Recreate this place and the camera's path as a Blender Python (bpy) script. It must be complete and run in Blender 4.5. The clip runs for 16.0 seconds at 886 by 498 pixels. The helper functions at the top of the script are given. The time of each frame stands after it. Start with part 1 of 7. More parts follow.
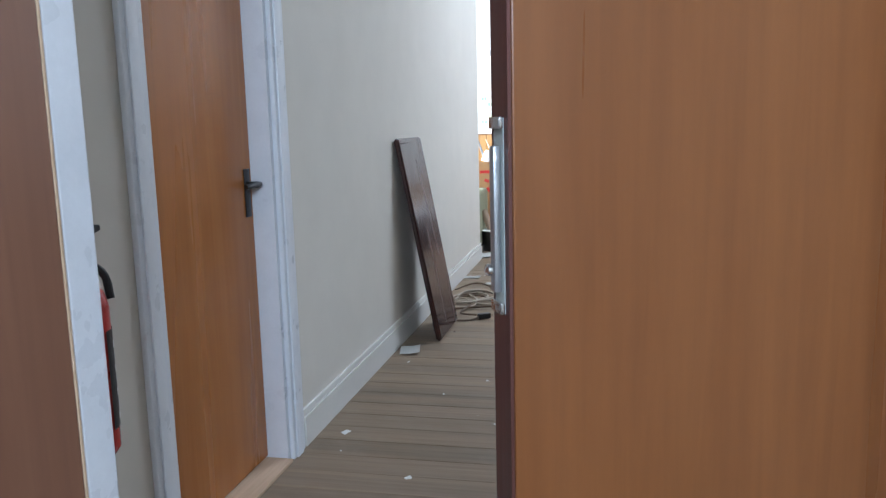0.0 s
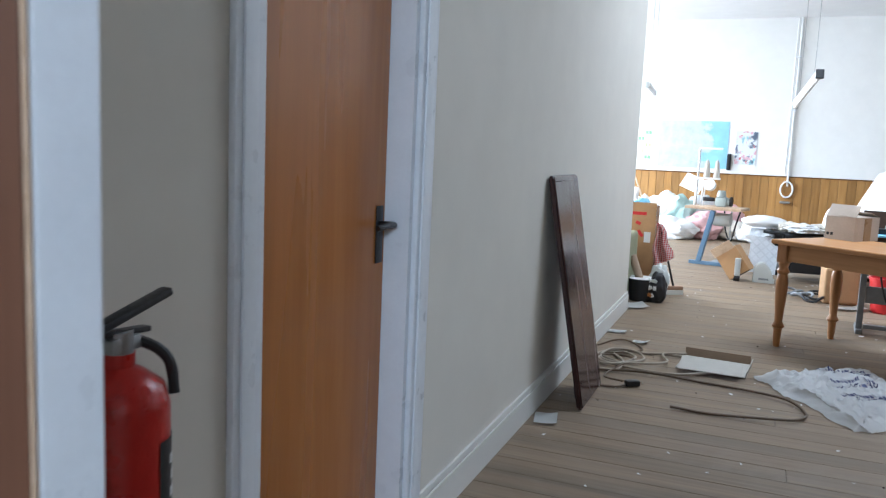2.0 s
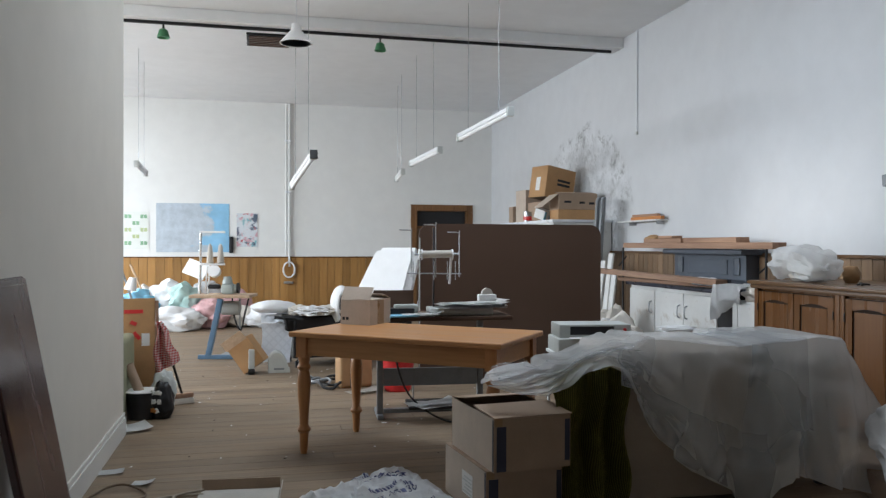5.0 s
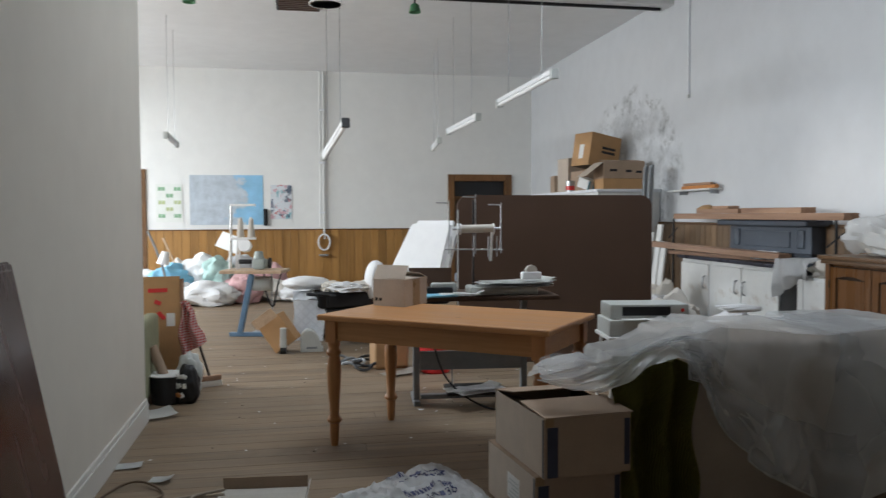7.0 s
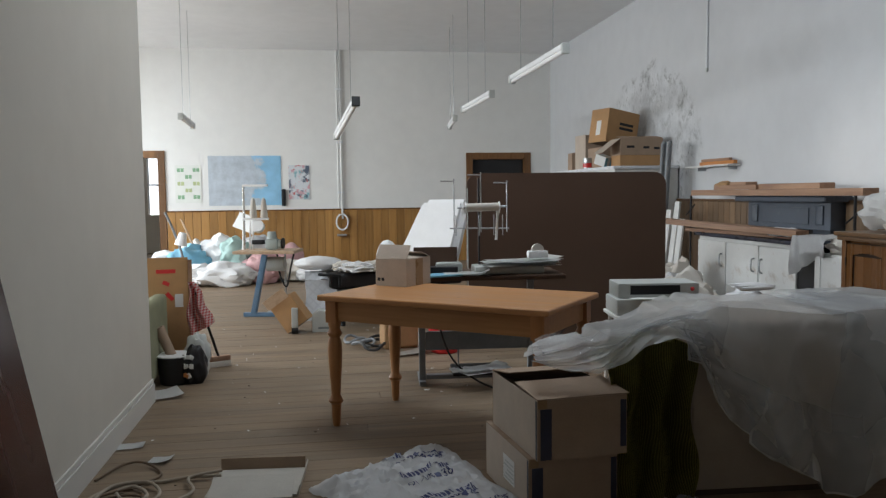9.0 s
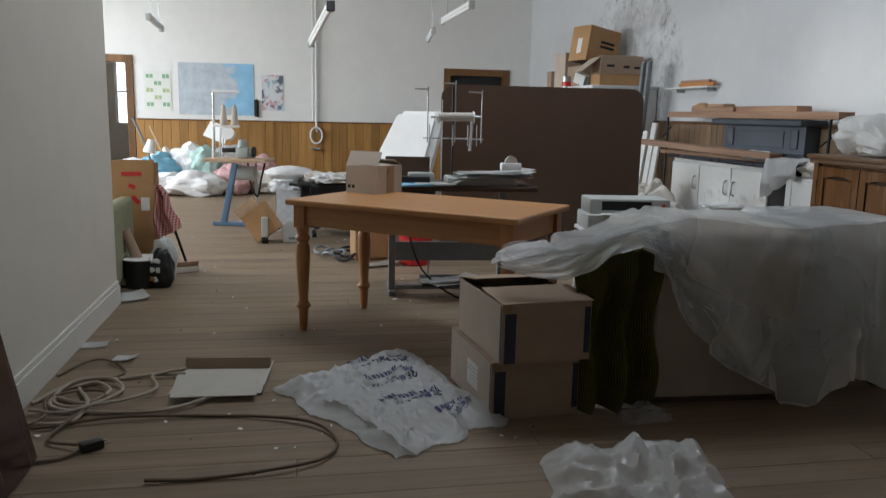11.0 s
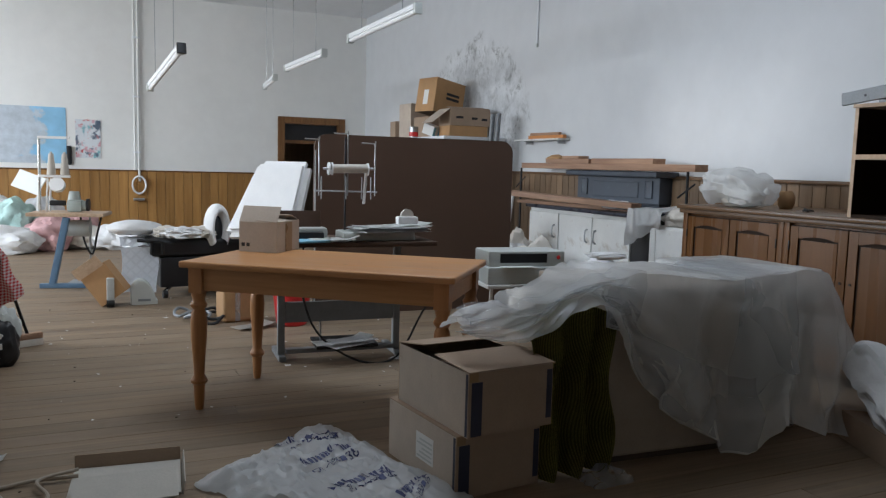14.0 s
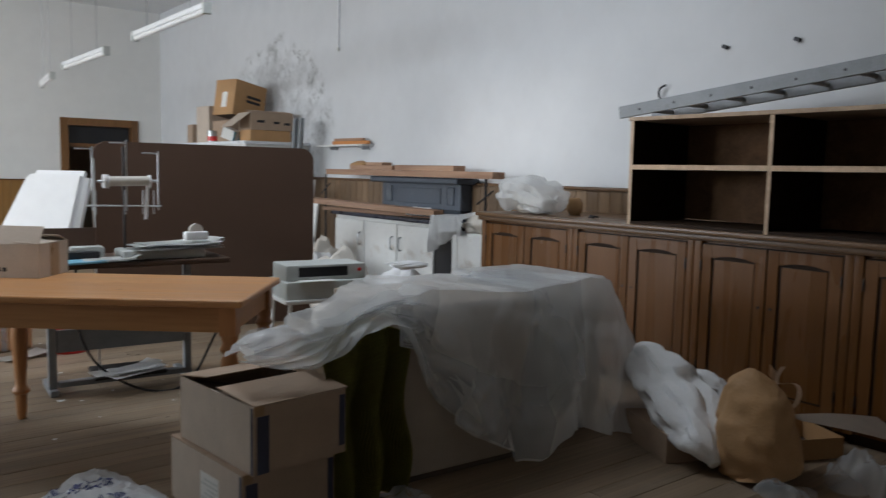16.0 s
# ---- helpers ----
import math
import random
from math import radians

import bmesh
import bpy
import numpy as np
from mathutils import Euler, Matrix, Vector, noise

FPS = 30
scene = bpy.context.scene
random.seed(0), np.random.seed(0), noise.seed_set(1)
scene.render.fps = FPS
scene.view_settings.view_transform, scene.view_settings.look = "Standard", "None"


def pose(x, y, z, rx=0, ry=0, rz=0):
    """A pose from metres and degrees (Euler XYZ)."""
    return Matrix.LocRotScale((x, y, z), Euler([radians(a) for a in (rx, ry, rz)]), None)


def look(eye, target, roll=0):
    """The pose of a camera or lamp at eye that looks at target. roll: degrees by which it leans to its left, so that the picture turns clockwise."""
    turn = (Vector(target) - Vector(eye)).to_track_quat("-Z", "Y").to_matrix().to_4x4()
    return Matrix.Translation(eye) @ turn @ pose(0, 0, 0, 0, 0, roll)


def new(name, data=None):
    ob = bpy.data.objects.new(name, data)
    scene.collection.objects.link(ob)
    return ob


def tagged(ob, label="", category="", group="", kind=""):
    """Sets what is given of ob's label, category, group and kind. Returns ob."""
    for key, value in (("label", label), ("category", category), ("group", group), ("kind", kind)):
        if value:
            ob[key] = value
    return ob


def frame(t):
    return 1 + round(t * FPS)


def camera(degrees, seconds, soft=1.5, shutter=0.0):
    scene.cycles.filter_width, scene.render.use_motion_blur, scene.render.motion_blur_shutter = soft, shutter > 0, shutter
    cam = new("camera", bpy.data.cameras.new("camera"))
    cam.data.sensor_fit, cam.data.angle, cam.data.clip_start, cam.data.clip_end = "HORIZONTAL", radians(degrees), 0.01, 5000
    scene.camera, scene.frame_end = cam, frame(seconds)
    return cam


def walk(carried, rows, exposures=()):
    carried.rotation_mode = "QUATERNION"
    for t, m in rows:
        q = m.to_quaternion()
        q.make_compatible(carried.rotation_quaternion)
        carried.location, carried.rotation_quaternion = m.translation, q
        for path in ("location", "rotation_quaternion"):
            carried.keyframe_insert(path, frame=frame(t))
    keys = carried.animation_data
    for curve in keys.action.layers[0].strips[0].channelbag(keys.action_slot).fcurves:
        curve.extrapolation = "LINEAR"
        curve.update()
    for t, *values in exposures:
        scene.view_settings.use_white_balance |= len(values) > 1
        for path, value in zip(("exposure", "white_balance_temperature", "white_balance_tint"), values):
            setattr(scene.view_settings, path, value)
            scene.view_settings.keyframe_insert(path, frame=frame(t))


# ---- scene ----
cam = camera(59.3, 16.0, soft=1.25, shutter=0.5)
PATH = [
    (0, (0.346, -0.027, 1.229), (-0.067, 1.905, 0.919), -1.4),
    (0.5, (0.322, -0.012, 1.216), (-0.133, 1.904, 0.872), -1.4),
    (1, (0.257, 0.112, 1.229), (-0.307, 1.993, 0.849), 0.8),
    (1.5, (0.17, 0.3, 1.248), (-0.479, 2.161, 0.905), 2.4),
    (2, (0.124, 0.462, 1.27), (-0.609, 2.306, 1.018), 2.5),
    (2.5, (0.058, 0.678, 1.24), (-0.462, 2.591, 0.975), -1.9),
    (3, (-0.023, 0.866, 1.234), (-0.277, 2.847, 1.127), -1.1),
    (3.5, (-0.038, 1.022, 1.28), (-0.063, 3.021, 1.221), -2.7),
    (4, (0.001, 1.16, 1.29), (0.193, 3.15, 1.35), -2.6),
    (4.2, (0.029, 1.22, 1.281), (0.351, 3.193, 1.321), -0.5),
    (6.5, (0.103, 1.817, 1.323), (0.619, 3.749, 1.275), 0.5),
    (7, (0.146, 1.882, 1.322), (0.515, 3.846, 1.233), -0.2),
    (7.5, (0.17, 1.9, 1.336), (0.479, 3.875, 1.257), -0.6),
    (8, (0.237, 1.929, 1.337), (0.507, 3.908, 1.231), -0.2),
    (8.5, (0.277, 1.935, 1.329), (0.519, 3.916, 1.207), -0.1),
    (9, (0.296, 1.918, 1.318), (0.599, 3.89, 1.176), -0.7),
    (11.3, (0.328, 1.966, 1.231), (0.69, 3.893, 0.837), 1.4),
    (11.5, (0.287, 1.984, 1.229), (0.55, 3.921, 0.809), 1.9),
    (12, (0.15, 2.07, 1.213), (0.164, 4.036, 0.848), 1.2),
    (12.5, (0.011, 2.203, 1.203), (0.271, 4.162, 0.898), 1.9),
    (13, (-0.083, 2.298, 1.227), (0.493, 4.195, 0.963), 0.0),
    (13.5, (-0.123, 2.331, 1.252), (0.589, 4.189, 1.046), -0.3),
    (14, (-0.141, 2.354, 1.25), (0.685, 4.164, 1.04), 1.5),
    (14.5, (-0.131, 2.354, 1.253), (0.694, 4.164, 1.043), 1.2),
    (15, (-0.085, 2.354, 1.266), (0.875, 4.093, 1.035), 1.0),
    (15.5, (-0.035, 2.372, 1.294), (1.052, 4.037, 1.084), 0.7),
    (16, (0.018, 2.412, 1.314), (1.244, 3.979, 1.117), 1.2),
]
EXPOSURES = [(0.0, 1.38, 5600, 10), (1.0, 1.33, 5600, 10), (1.5, 1.16, 5600, 10), (2.0, 1.16, 5600, 9), (2.5, 1.05, 5720, 10), (4.0, 0.46, 5980, 10), (6.5, 0.08, 6220, 10), (9.0, -0.13, 6330, 10), (12.5, -0.06, 6150, 10), (13.5, -0.02, 6000, 10), (14.5, -0.02, 6080, 11), (16.0, 0.0, 6200, 11)]
walk(cam, [(t, look(eye, target, roll)) for t, eye, target, roll in PATH], EXPOSURES)


# ---- light ----
WALL_L, HALL_L, WALL_R, FAR, NEAR, CEIL = -0.82, -6.2, 4.8, 17.0, 1.1, 4.05
world = bpy.data.worlds.new("world")
scene.world = world
world.use_nodes = True
sky = world.node_tree.nodes.new("ShaderNodeTexSky")
sky.sky_type, sky.sun_disc = "NISHITA", False
sky.sun_elevation, sky.sun_rotation = radians(38), radians(-70)
world.node_tree.links.new(sky.outputs[0], world.node_tree.nodes["Background"].inputs[0])
world.node_tree.nodes["Background"].inputs[1].default_value = 0.12
sun = new("sun", bpy.data.lights.new("sun", "SUN"))
sun.data.energy, sun.data.angle, sun.data.color = 1.0, radians(12), (1, 0.96, 0.9)
sun.matrix_basis = look((-30, 5, 24), (0, 12, 0))


def window_light(y, z, width, height, power, x=HALL_L + 0.12, aim=1, tint=(0.9, 0.96, 1.0)):
    """Sky light that enters through a window opening in the hall's side wall."""
    lamp = new("window_light", bpy.data.lights.new("window_light", "AREA"))
    lamp.data.shape, lamp.data.size, lamp.data.size_y = "RECTANGLE", width, height
    lamp.data.energy, lamp.data.color = power, tint
    lamp.matrix_basis = look((x, y, z), (x + aim, y, z - 1.2))
    return lamp


WINDOWS = (9.2, 12.1, 15.0)
for y in WINDOWS:
    window_light(y, 2.35, 1.5, 2.2, 265)
porch = new("porch_light", bpy.data.lights.new("porch_light", "AREA"))
porch.data.size, porch.data.energy, porch.data.color = 0.9, 39, (0.78, 0.89, 1.0)
porch.matrix_basis = look((0.95, -2.0, 2.3), (0.2, 0.7, 1.2))
# overhead fill lamp, added out of view to brighten the near hall
roof_fill = new("roof_fill_light", bpy.data.lights.new("roof_fill_light", "AREA"))
roof_fill.data.shape, roof_fill.data.size, roof_fill.data.size_y = "RECTANGLE", 1.6, 1.8
roof_fill.data.energy, roof_fill.data.color = 78, (0.88, 0.95, 1.0)
roof_fill.matrix_basis = look((1.5, 6.8, 4.12), (1.7, 6.3, 0))

# ---- materials ----


class Nodes:
    """A small builder for node materials."""

    def __init__(self, name):
        self.m = bpy.data.materials.new(name)
        self.m.use_nodes = True
        self.t = self.m.node_tree
        self.p = self.t.nodes["Principled BSDF"]
        self.c = self.add("ShaderNodeTexCoord").outputs["Object"]

    def add(self, kind, **values):
        n = self.t.nodes.new(kind)
        for k, v in values.items():
            n.inputs[k].default_value = v
        return n

    def link(self, a, b):
        self.t.links.new(a, b)

    def scaled(self, s, shift=None):
        n = self.add("ShaderNodeMapping")
        n.inputs["Scale"].default_value = s
        self.link(self.c, n.inputs["Vector"])
        if shift is not None:
            self.link(shift, n.inputs["Location"])
        return n.outputs[0]

    def noise(self, v, scale, detail=5, rough=0.55, warp=0.0):
        n = self.add("ShaderNodeTexNoise", Scale=scale, Detail=detail, Roughness=rough, Distortion=warp)
        self.link(v, n.inputs["Vector"])
        return n.outputs[0]

    def ramp(self, fac, stops):
        n = self.add("ShaderNodeValToRGB")
        e = n.color_ramp.elements
        while len(e) < len(stops):
            e.new(0.5)
        for el, (at, col) in zip(e, stops):
            el.position, el.color = at, (*col, 1) if len(col) == 3 else col
        self.link(fac, n.inputs[0])
        return n.outputs[0]

    def mix(self, fac, a, b, how="MIX"):
        n = self.add("ShaderNodeMix")
        n.data_type, n.blend_type = "RGBA", how
        for sock, v in ((n.inputs[0], fac), (n.inputs[6], a), (n.inputs[7], b)):
            if isinstance(v, (int, float)):
                sock.default_value = v
            elif isinstance(v, tuple):
                sock.default_value = (*v, 1)
            else:
                self.link(v, sock)
        return n.outputs[2]

    def math(self, op, a, b=0.0, clamp=False):
        n = self.add("ShaderNodeMath")
        n.operation, n.use_clamp = op, clamp
        for sock, v in ((n.inputs[0], a), (n.inputs[1], b)):
            if isinstance(v, (int, float)):
                sock.default_value = v
            else:
                self.link(v, sock)
        return n.outputs[0]

    def bump(self, height, strength, depth=0.01):
        n = self.add("ShaderNodeBump", Strength=strength, Distance=depth)
        self.link(height, n.inputs["Height"])
        self.link(n.outputs[0], self.p.inputs["Normal"])

    def done(self, colour, rough, metal=0.0, spec=0.5):
        if isinstance(colour, tuple):
            self.p.inputs["Base Color"].default_value = (*colour, 1)
        else:
            self.link(colour, self.p.inputs["Base Color"])
        if isinstance(rough, (int, float)):
            self.p.inputs["Roughness"].default_value = rough
        else:
            self.link(rough, self.p.inputs["Roughness"])
        self.p.inputs["Metallic"].default_value = metal
        self.p.inputs["Specular IOR Level"].default_value = spec
        return self.m


def shade(c, f):
    return tuple(min(1.0, max(0.0, v * f)) for v in c)


def plain(name, c, rough=0.55, metal=0.0, vary=0.18, scale=9.0, fine=90.0, bump=0.12, spec=0.4, stain=None, stain_at=0.62, stain_scale=3.0):
    """Paint, paper, plastic, metal or cloth: colour that varies at two scales, fine relief, and stains of their own shape."""
    n = Nodes(name)
    big, small = n.noise(n.c, scale, 4), n.noise(n.c, fine, 3)
    both = n.math("ADD", n.math("MULTIPLY", big, 0.7), n.math("MULTIPLY", small, 0.3))
    col = n.ramp(both, [(0.3, shade(c, 1 - vary)), (0.7, shade(c, 1 + vary * 0.6))])
    if stain:
        blot = n.noise(n.c, stain_scale, 8, 0.65, 0.4)
        col = n.mix(n.ramp(blot, [(stain_at, (0, 0, 0)), (stain_at + 0.14, (1, 1, 1))]), col, stain)
    if bump:
        n.bump(small, bump)
    r = n.ramp(big, [(0.3, (max(0.02, rough - 0.07),) * 3), (0.7, (min(1, rough + 0.07),) * 3)])
    return n.done(col, r, metal, spec)


def wood(name, dark, light, rough=0.45, axis=0, grain=26.0, contrast=1.0, spec=0.4, dust=None, bump=0.1, knots=False, even=0.0):
    """Wood with its grain along one axis; each piece has its own tone."""
    n = Nodes(name)
    info = n.add("ShaderNodeObjectInfo").outputs["Random"]
    shift = n.add("ShaderNodeCombineXYZ")
    for k in range(3):
        n.link(n.math("MULTIPLY", info, 7.3 + 5 * k), shift.inputs[k])
    s = [1.0, 1.0, 1.0]
    s[axis] = 0.06
    v = n.scaled(s, shift.outputs[0])
    fibre = n.noise(v, grain * 3.2, 6, 0.6, 0.3)
    figure = n.noise(v, grain * 0.35, 4, 0.5, 1.2)
    both = n.math("ADD", n.math("MULTIPLY", figure, 0.6), n.math("MULTIPLY", fibre, 0.4))
    lo, hi = 0.5 - 0.2 / contrast, 0.5 + 0.2 / contrast
    col = n.ramp(both, [(lo, dark), (hi, light)])
    tone = n.ramp(info, [(0.0, (0.76 + even, 0.75 + even, 0.74 + even)), (1.0, (1.14 - even * 0.5, 1.12 - even * 0.5, 1.09 - even * 0.4))])
    col = n.mix(1.0, col, tone, "MULTIPLY")
    if knots:
        k = n.add("ShaderNodeTexVoronoi", Scale=3.1)
        n.link(n.c, k.inputs["Vector"])
        col = n.mix(n.ramp(k.outputs["Distance"], [(0.03, (1, 1, 1)), (0.075, (0, 0, 0))]), col, shade(dark, 0.45))
    if dust:
        d = n.noise(n.c, 1.3, 7, 0.65, 0.5)
        col = n.mix(n.ramp(d, [(0.42, (0, 0, 0)), (0.72, (0.68, 0.68, 0.68))]), col, dust)
    if bump:
        n.bump(fibre, bump, 0.004)
    r = n.ramp(figure, [(0.3, (max(0.05, rough - 0.08),) * 3), (0.7, (min(1, rough + 0.1),) * 3)])
    return n.done(col, r, 0.0, spec)


def plaster(name, c, mould=None):
    """Old painted plaster with rub marks and, where given, a bloom of damp at (y, z)."""
    n = Nodes(name)
    big, mid, small = n.noise(n.c, 0.5, 5), n.noise(n.c, 4.0, 6, 0.6), n.noise(n.c, 60.0, 3)
    col = n.ramp(n.math("ADD", n.math("MULTIPLY", big, 0.6), n.math("MULTIPLY", mid, 0.4)), [(0.3, shade(c, 0.93)), (0.7, shade(c, 1.03))])
    if mould:
        y, z, ry, rz = mould
        sep = n.add("ShaderNodeSeparateXYZ")
        n.link(n.c, sep.inputs[0])
        a = n.math("DIVIDE", n.math("SUBTRACT", sep.outputs[1], y), ry)
        b = n.math("DIVIDE", n.math("SUBTRACT", sep.outputs[2], z), rz)
        lean = n.math("ADD", a, n.math("MULTIPLY", b, -0.12))
        d = n.math("ADD", n.math("MULTIPLY", lean, lean), n.math("MULTIPLY", b, b))
        d = n.math("ADD", d, n.math("MULTIPLY", n.math("SUBTRACT", n.noise(n.c, 1.7, 6, 0.7), 0.5), 1.1))
        inside = n.ramp(d, [(0.55, (1, 1, 1)), (1.0, (0, 0, 0))])
        rim = n.ramp(d, [(0.1, (0.45, 0.45, 0.45)), (0.75, (1, 1, 1)), (1.1, (0, 0, 0))])
        flaky = n.ramp(n.noise(n.c, 3.2, 7, 0.7), [(0.4, shade(c, 0.72)), (0.6, shade(c, 1.12))])
        col = n.mix(n.math("MULTIPLY", inside, 0.75), col, flaky)
        specks = n.ramp(n.noise(n.scaled((1, 1, 0.85)), 7.0, 8, 0.78, 0.5), [(0.515, (0, 0, 0)), (0.63, (1, 1, 1))])
        col = n.mix(n.math("MULTIPLY", n.math("MULTIPLY", specks, rim), 0.62), col, (0.075, 0.075, 0.062))
    n.bump(n.math("ADD", n.math("MULTIPLY", mid, 0.6), n.math("MULTIPLY", small, 0.3)), 0.10, 0.006)
    return n.done(col, 0.75, 0, 0.25)


def film_plastic(name, c, clear, rough=0.22, crease=0.25):
    """Thin plastic film: part of the light passes, part is scattered, and fine creases shine."""
    n = Nodes(name)
    cloud = n.noise(n.c, 1.6, 3, 0.5, 0.4)
    v = n.noise(n.scaled((1.0, 1.0, 0.45)), 9.0, 4, 0.5, 1.4)
    ridge = n.math("ABSOLUTE", n.math("SUBTRACT", v, 0.5))
    n.bump(n.ramp(ridge, [(0.0, (1, 1, 1)), (0.09, (0, 0, 0))]), crease, 0.006)
    n.done(c, rough, 0, 0.6)
    see = n.add("ShaderNodeBsdfTransparent")
    soft = n.add("ShaderNodeBsdfTranslucent")
    soft.inputs[0].default_value = (*c, 1)
    body = n.add("ShaderNodeMixShader")
    body.inputs[0].default_value = 0.42
    n.link(n.p.outputs[0], body.inputs[1])
    n.link(soft.outputs[0], body.inputs[2])
    out = n.add("ShaderNodeMixShader")
    n.link(n.ramp(cloud, [(0.3, (max(0, 1 - clear - 0.07),) * 3), (0.7, (min(1, 1 - clear + 0.07),) * 3)]), out.inputs[0])
    n.link(see.outputs[0], out.inputs[1])
    n.link(body.outputs[0], out.inputs[2])
    n.link(out.outputs[0], n.t.nodes["Material Output"].inputs["Surface"])
    return n.m


def checked(name, a, b, size):
    n = Nodes(name)
    w = []
    for axis in "XZ":
        t = n.add("ShaderNodeTexWave", Scale=1 / size * 0.5)
        t.bands_direction = axis
        n.link(n.c, t.inputs["Vector"])
        w.append(n.ramp(t.outputs[1], [(0.48, (0, 0, 0)), (0.52, (1, 1, 1))]))
    n.bump(n.noise(n.c, 150, 2), 0.15)
    return n.done(n.mix(n.math("MULTIPLY", n.math("ADD", w[0], w[1]), 0.5), a, b), 0.85, 0, 0.2)


def quilted(name, c, size):
    """Cloth stitched in diamonds."""
    n = Nodes(name)
    h = None
    for s in (1, -1):
        t = n.add("ShaderNodeTexWave", Scale=0.22 / size)
        t.bands_direction = "X"
        m = n.add("ShaderNodeMapping")
        m.inputs["Rotation"].default_value = (0, radians(45 * s), 0)
        n.link(n.c, m.inputs["Vector"])
        n.link(m.outputs[0], t.inputs["Vector"])
        h = t.outputs[1] if h is None else n.math("MINIMUM", h, t.outputs[1])
    seam = n.ramp(h, [(0.0, (0, 0, 0)), (0.3, (1, 1, 1))])
    n.bump(seam, 0.2, 0.008)
    return n.done(n.mix(seam, shade(c, 0.92), c), 0.85, 0, 0.2)


def ribbed(name, dark, light, scale):
    """Knitted or corded cloth."""
    n = Nodes(name)
    t = n.add("ShaderNodeTexWave", Scale=scale, Distortion=1.2, Detail=2)
    t.bands_direction = "Z"
    n.link(n.c, t.inputs["Vector"])
    u = n.add("ShaderNodeTexWave", Scale=scale * 0.8, Distortion=1.0)
    u.bands_direction = "X"
    n.link(n.c, u.inputs["Vector"])
    h = n.math("MULTIPLY", t.outputs[1], u.outputs[1])
    n.bump(h, 0.6, 0.006)
    return n.done(n.ramp(n.math("ADD", n.math("MULTIPLY", h, 0.6), n.math("MULTIPLY", n.noise(n.c, 6), 0.4)), [(0.2, dark), (0.75, light)]), 0.95, 0, 0.1)


def chart(name, ground, blots, scale, spread=0.5):
    """A faded printed sheet: blots of colour on a ground."""
    n = Nodes(name)
    col = n.ramp(n.noise(n.c, 3, 5), [(0.3, shade(ground, 0.92)), (0.7, ground)])
    for k, c in enumerate(blots):
        v = n.scaled((1, 1, 1))
        v.node.inputs["Location"].default_value = (7.1 * k, 3.3 * k, 5.7 * k)
        col = n.mix(n.ramp(n.noise(v, scale * (1 + 0.3 * k), 6, 0.6), [(spread, (0, 0, 0)), (spread + 0.07, (1, 1, 1))]), col, c)
    return n.done(col, 0.4, 0, 0.4)


def sea_map(name, land, sea, width):
    """A faded wall map: pale land, and sea along one side."""
    n = Nodes(name)
    sep = n.add("ShaderNodeSeparateXYZ")
    n.link(n.c, sep.inputs[0])
    coast = n.math("ADD", n.math("DIVIDE", sep.outputs[0], width), n.math("MULTIPLY", n.math("SUBTRACT", n.noise(n.c, 2.6, 7, 0.6), 0.5), 0.9))
    ground = n.ramp(n.noise(n.c, 6.0, 6, 0.65), [(0.35, shade(land, 0.82)), (0.65, shade(land, 1.06))])
    water = n.ramp(n.noise(n.c, 3.0, 4), [(0.3, shade(sea, 0.85)), (0.7, shade(sea, 1.15))])
    return n.done(n.mix(n.ramp(coast, [(0.66, (0, 0, 0)), (0.72, (1, 1, 1))]), ground, water), 0.4, 0, 0.4)


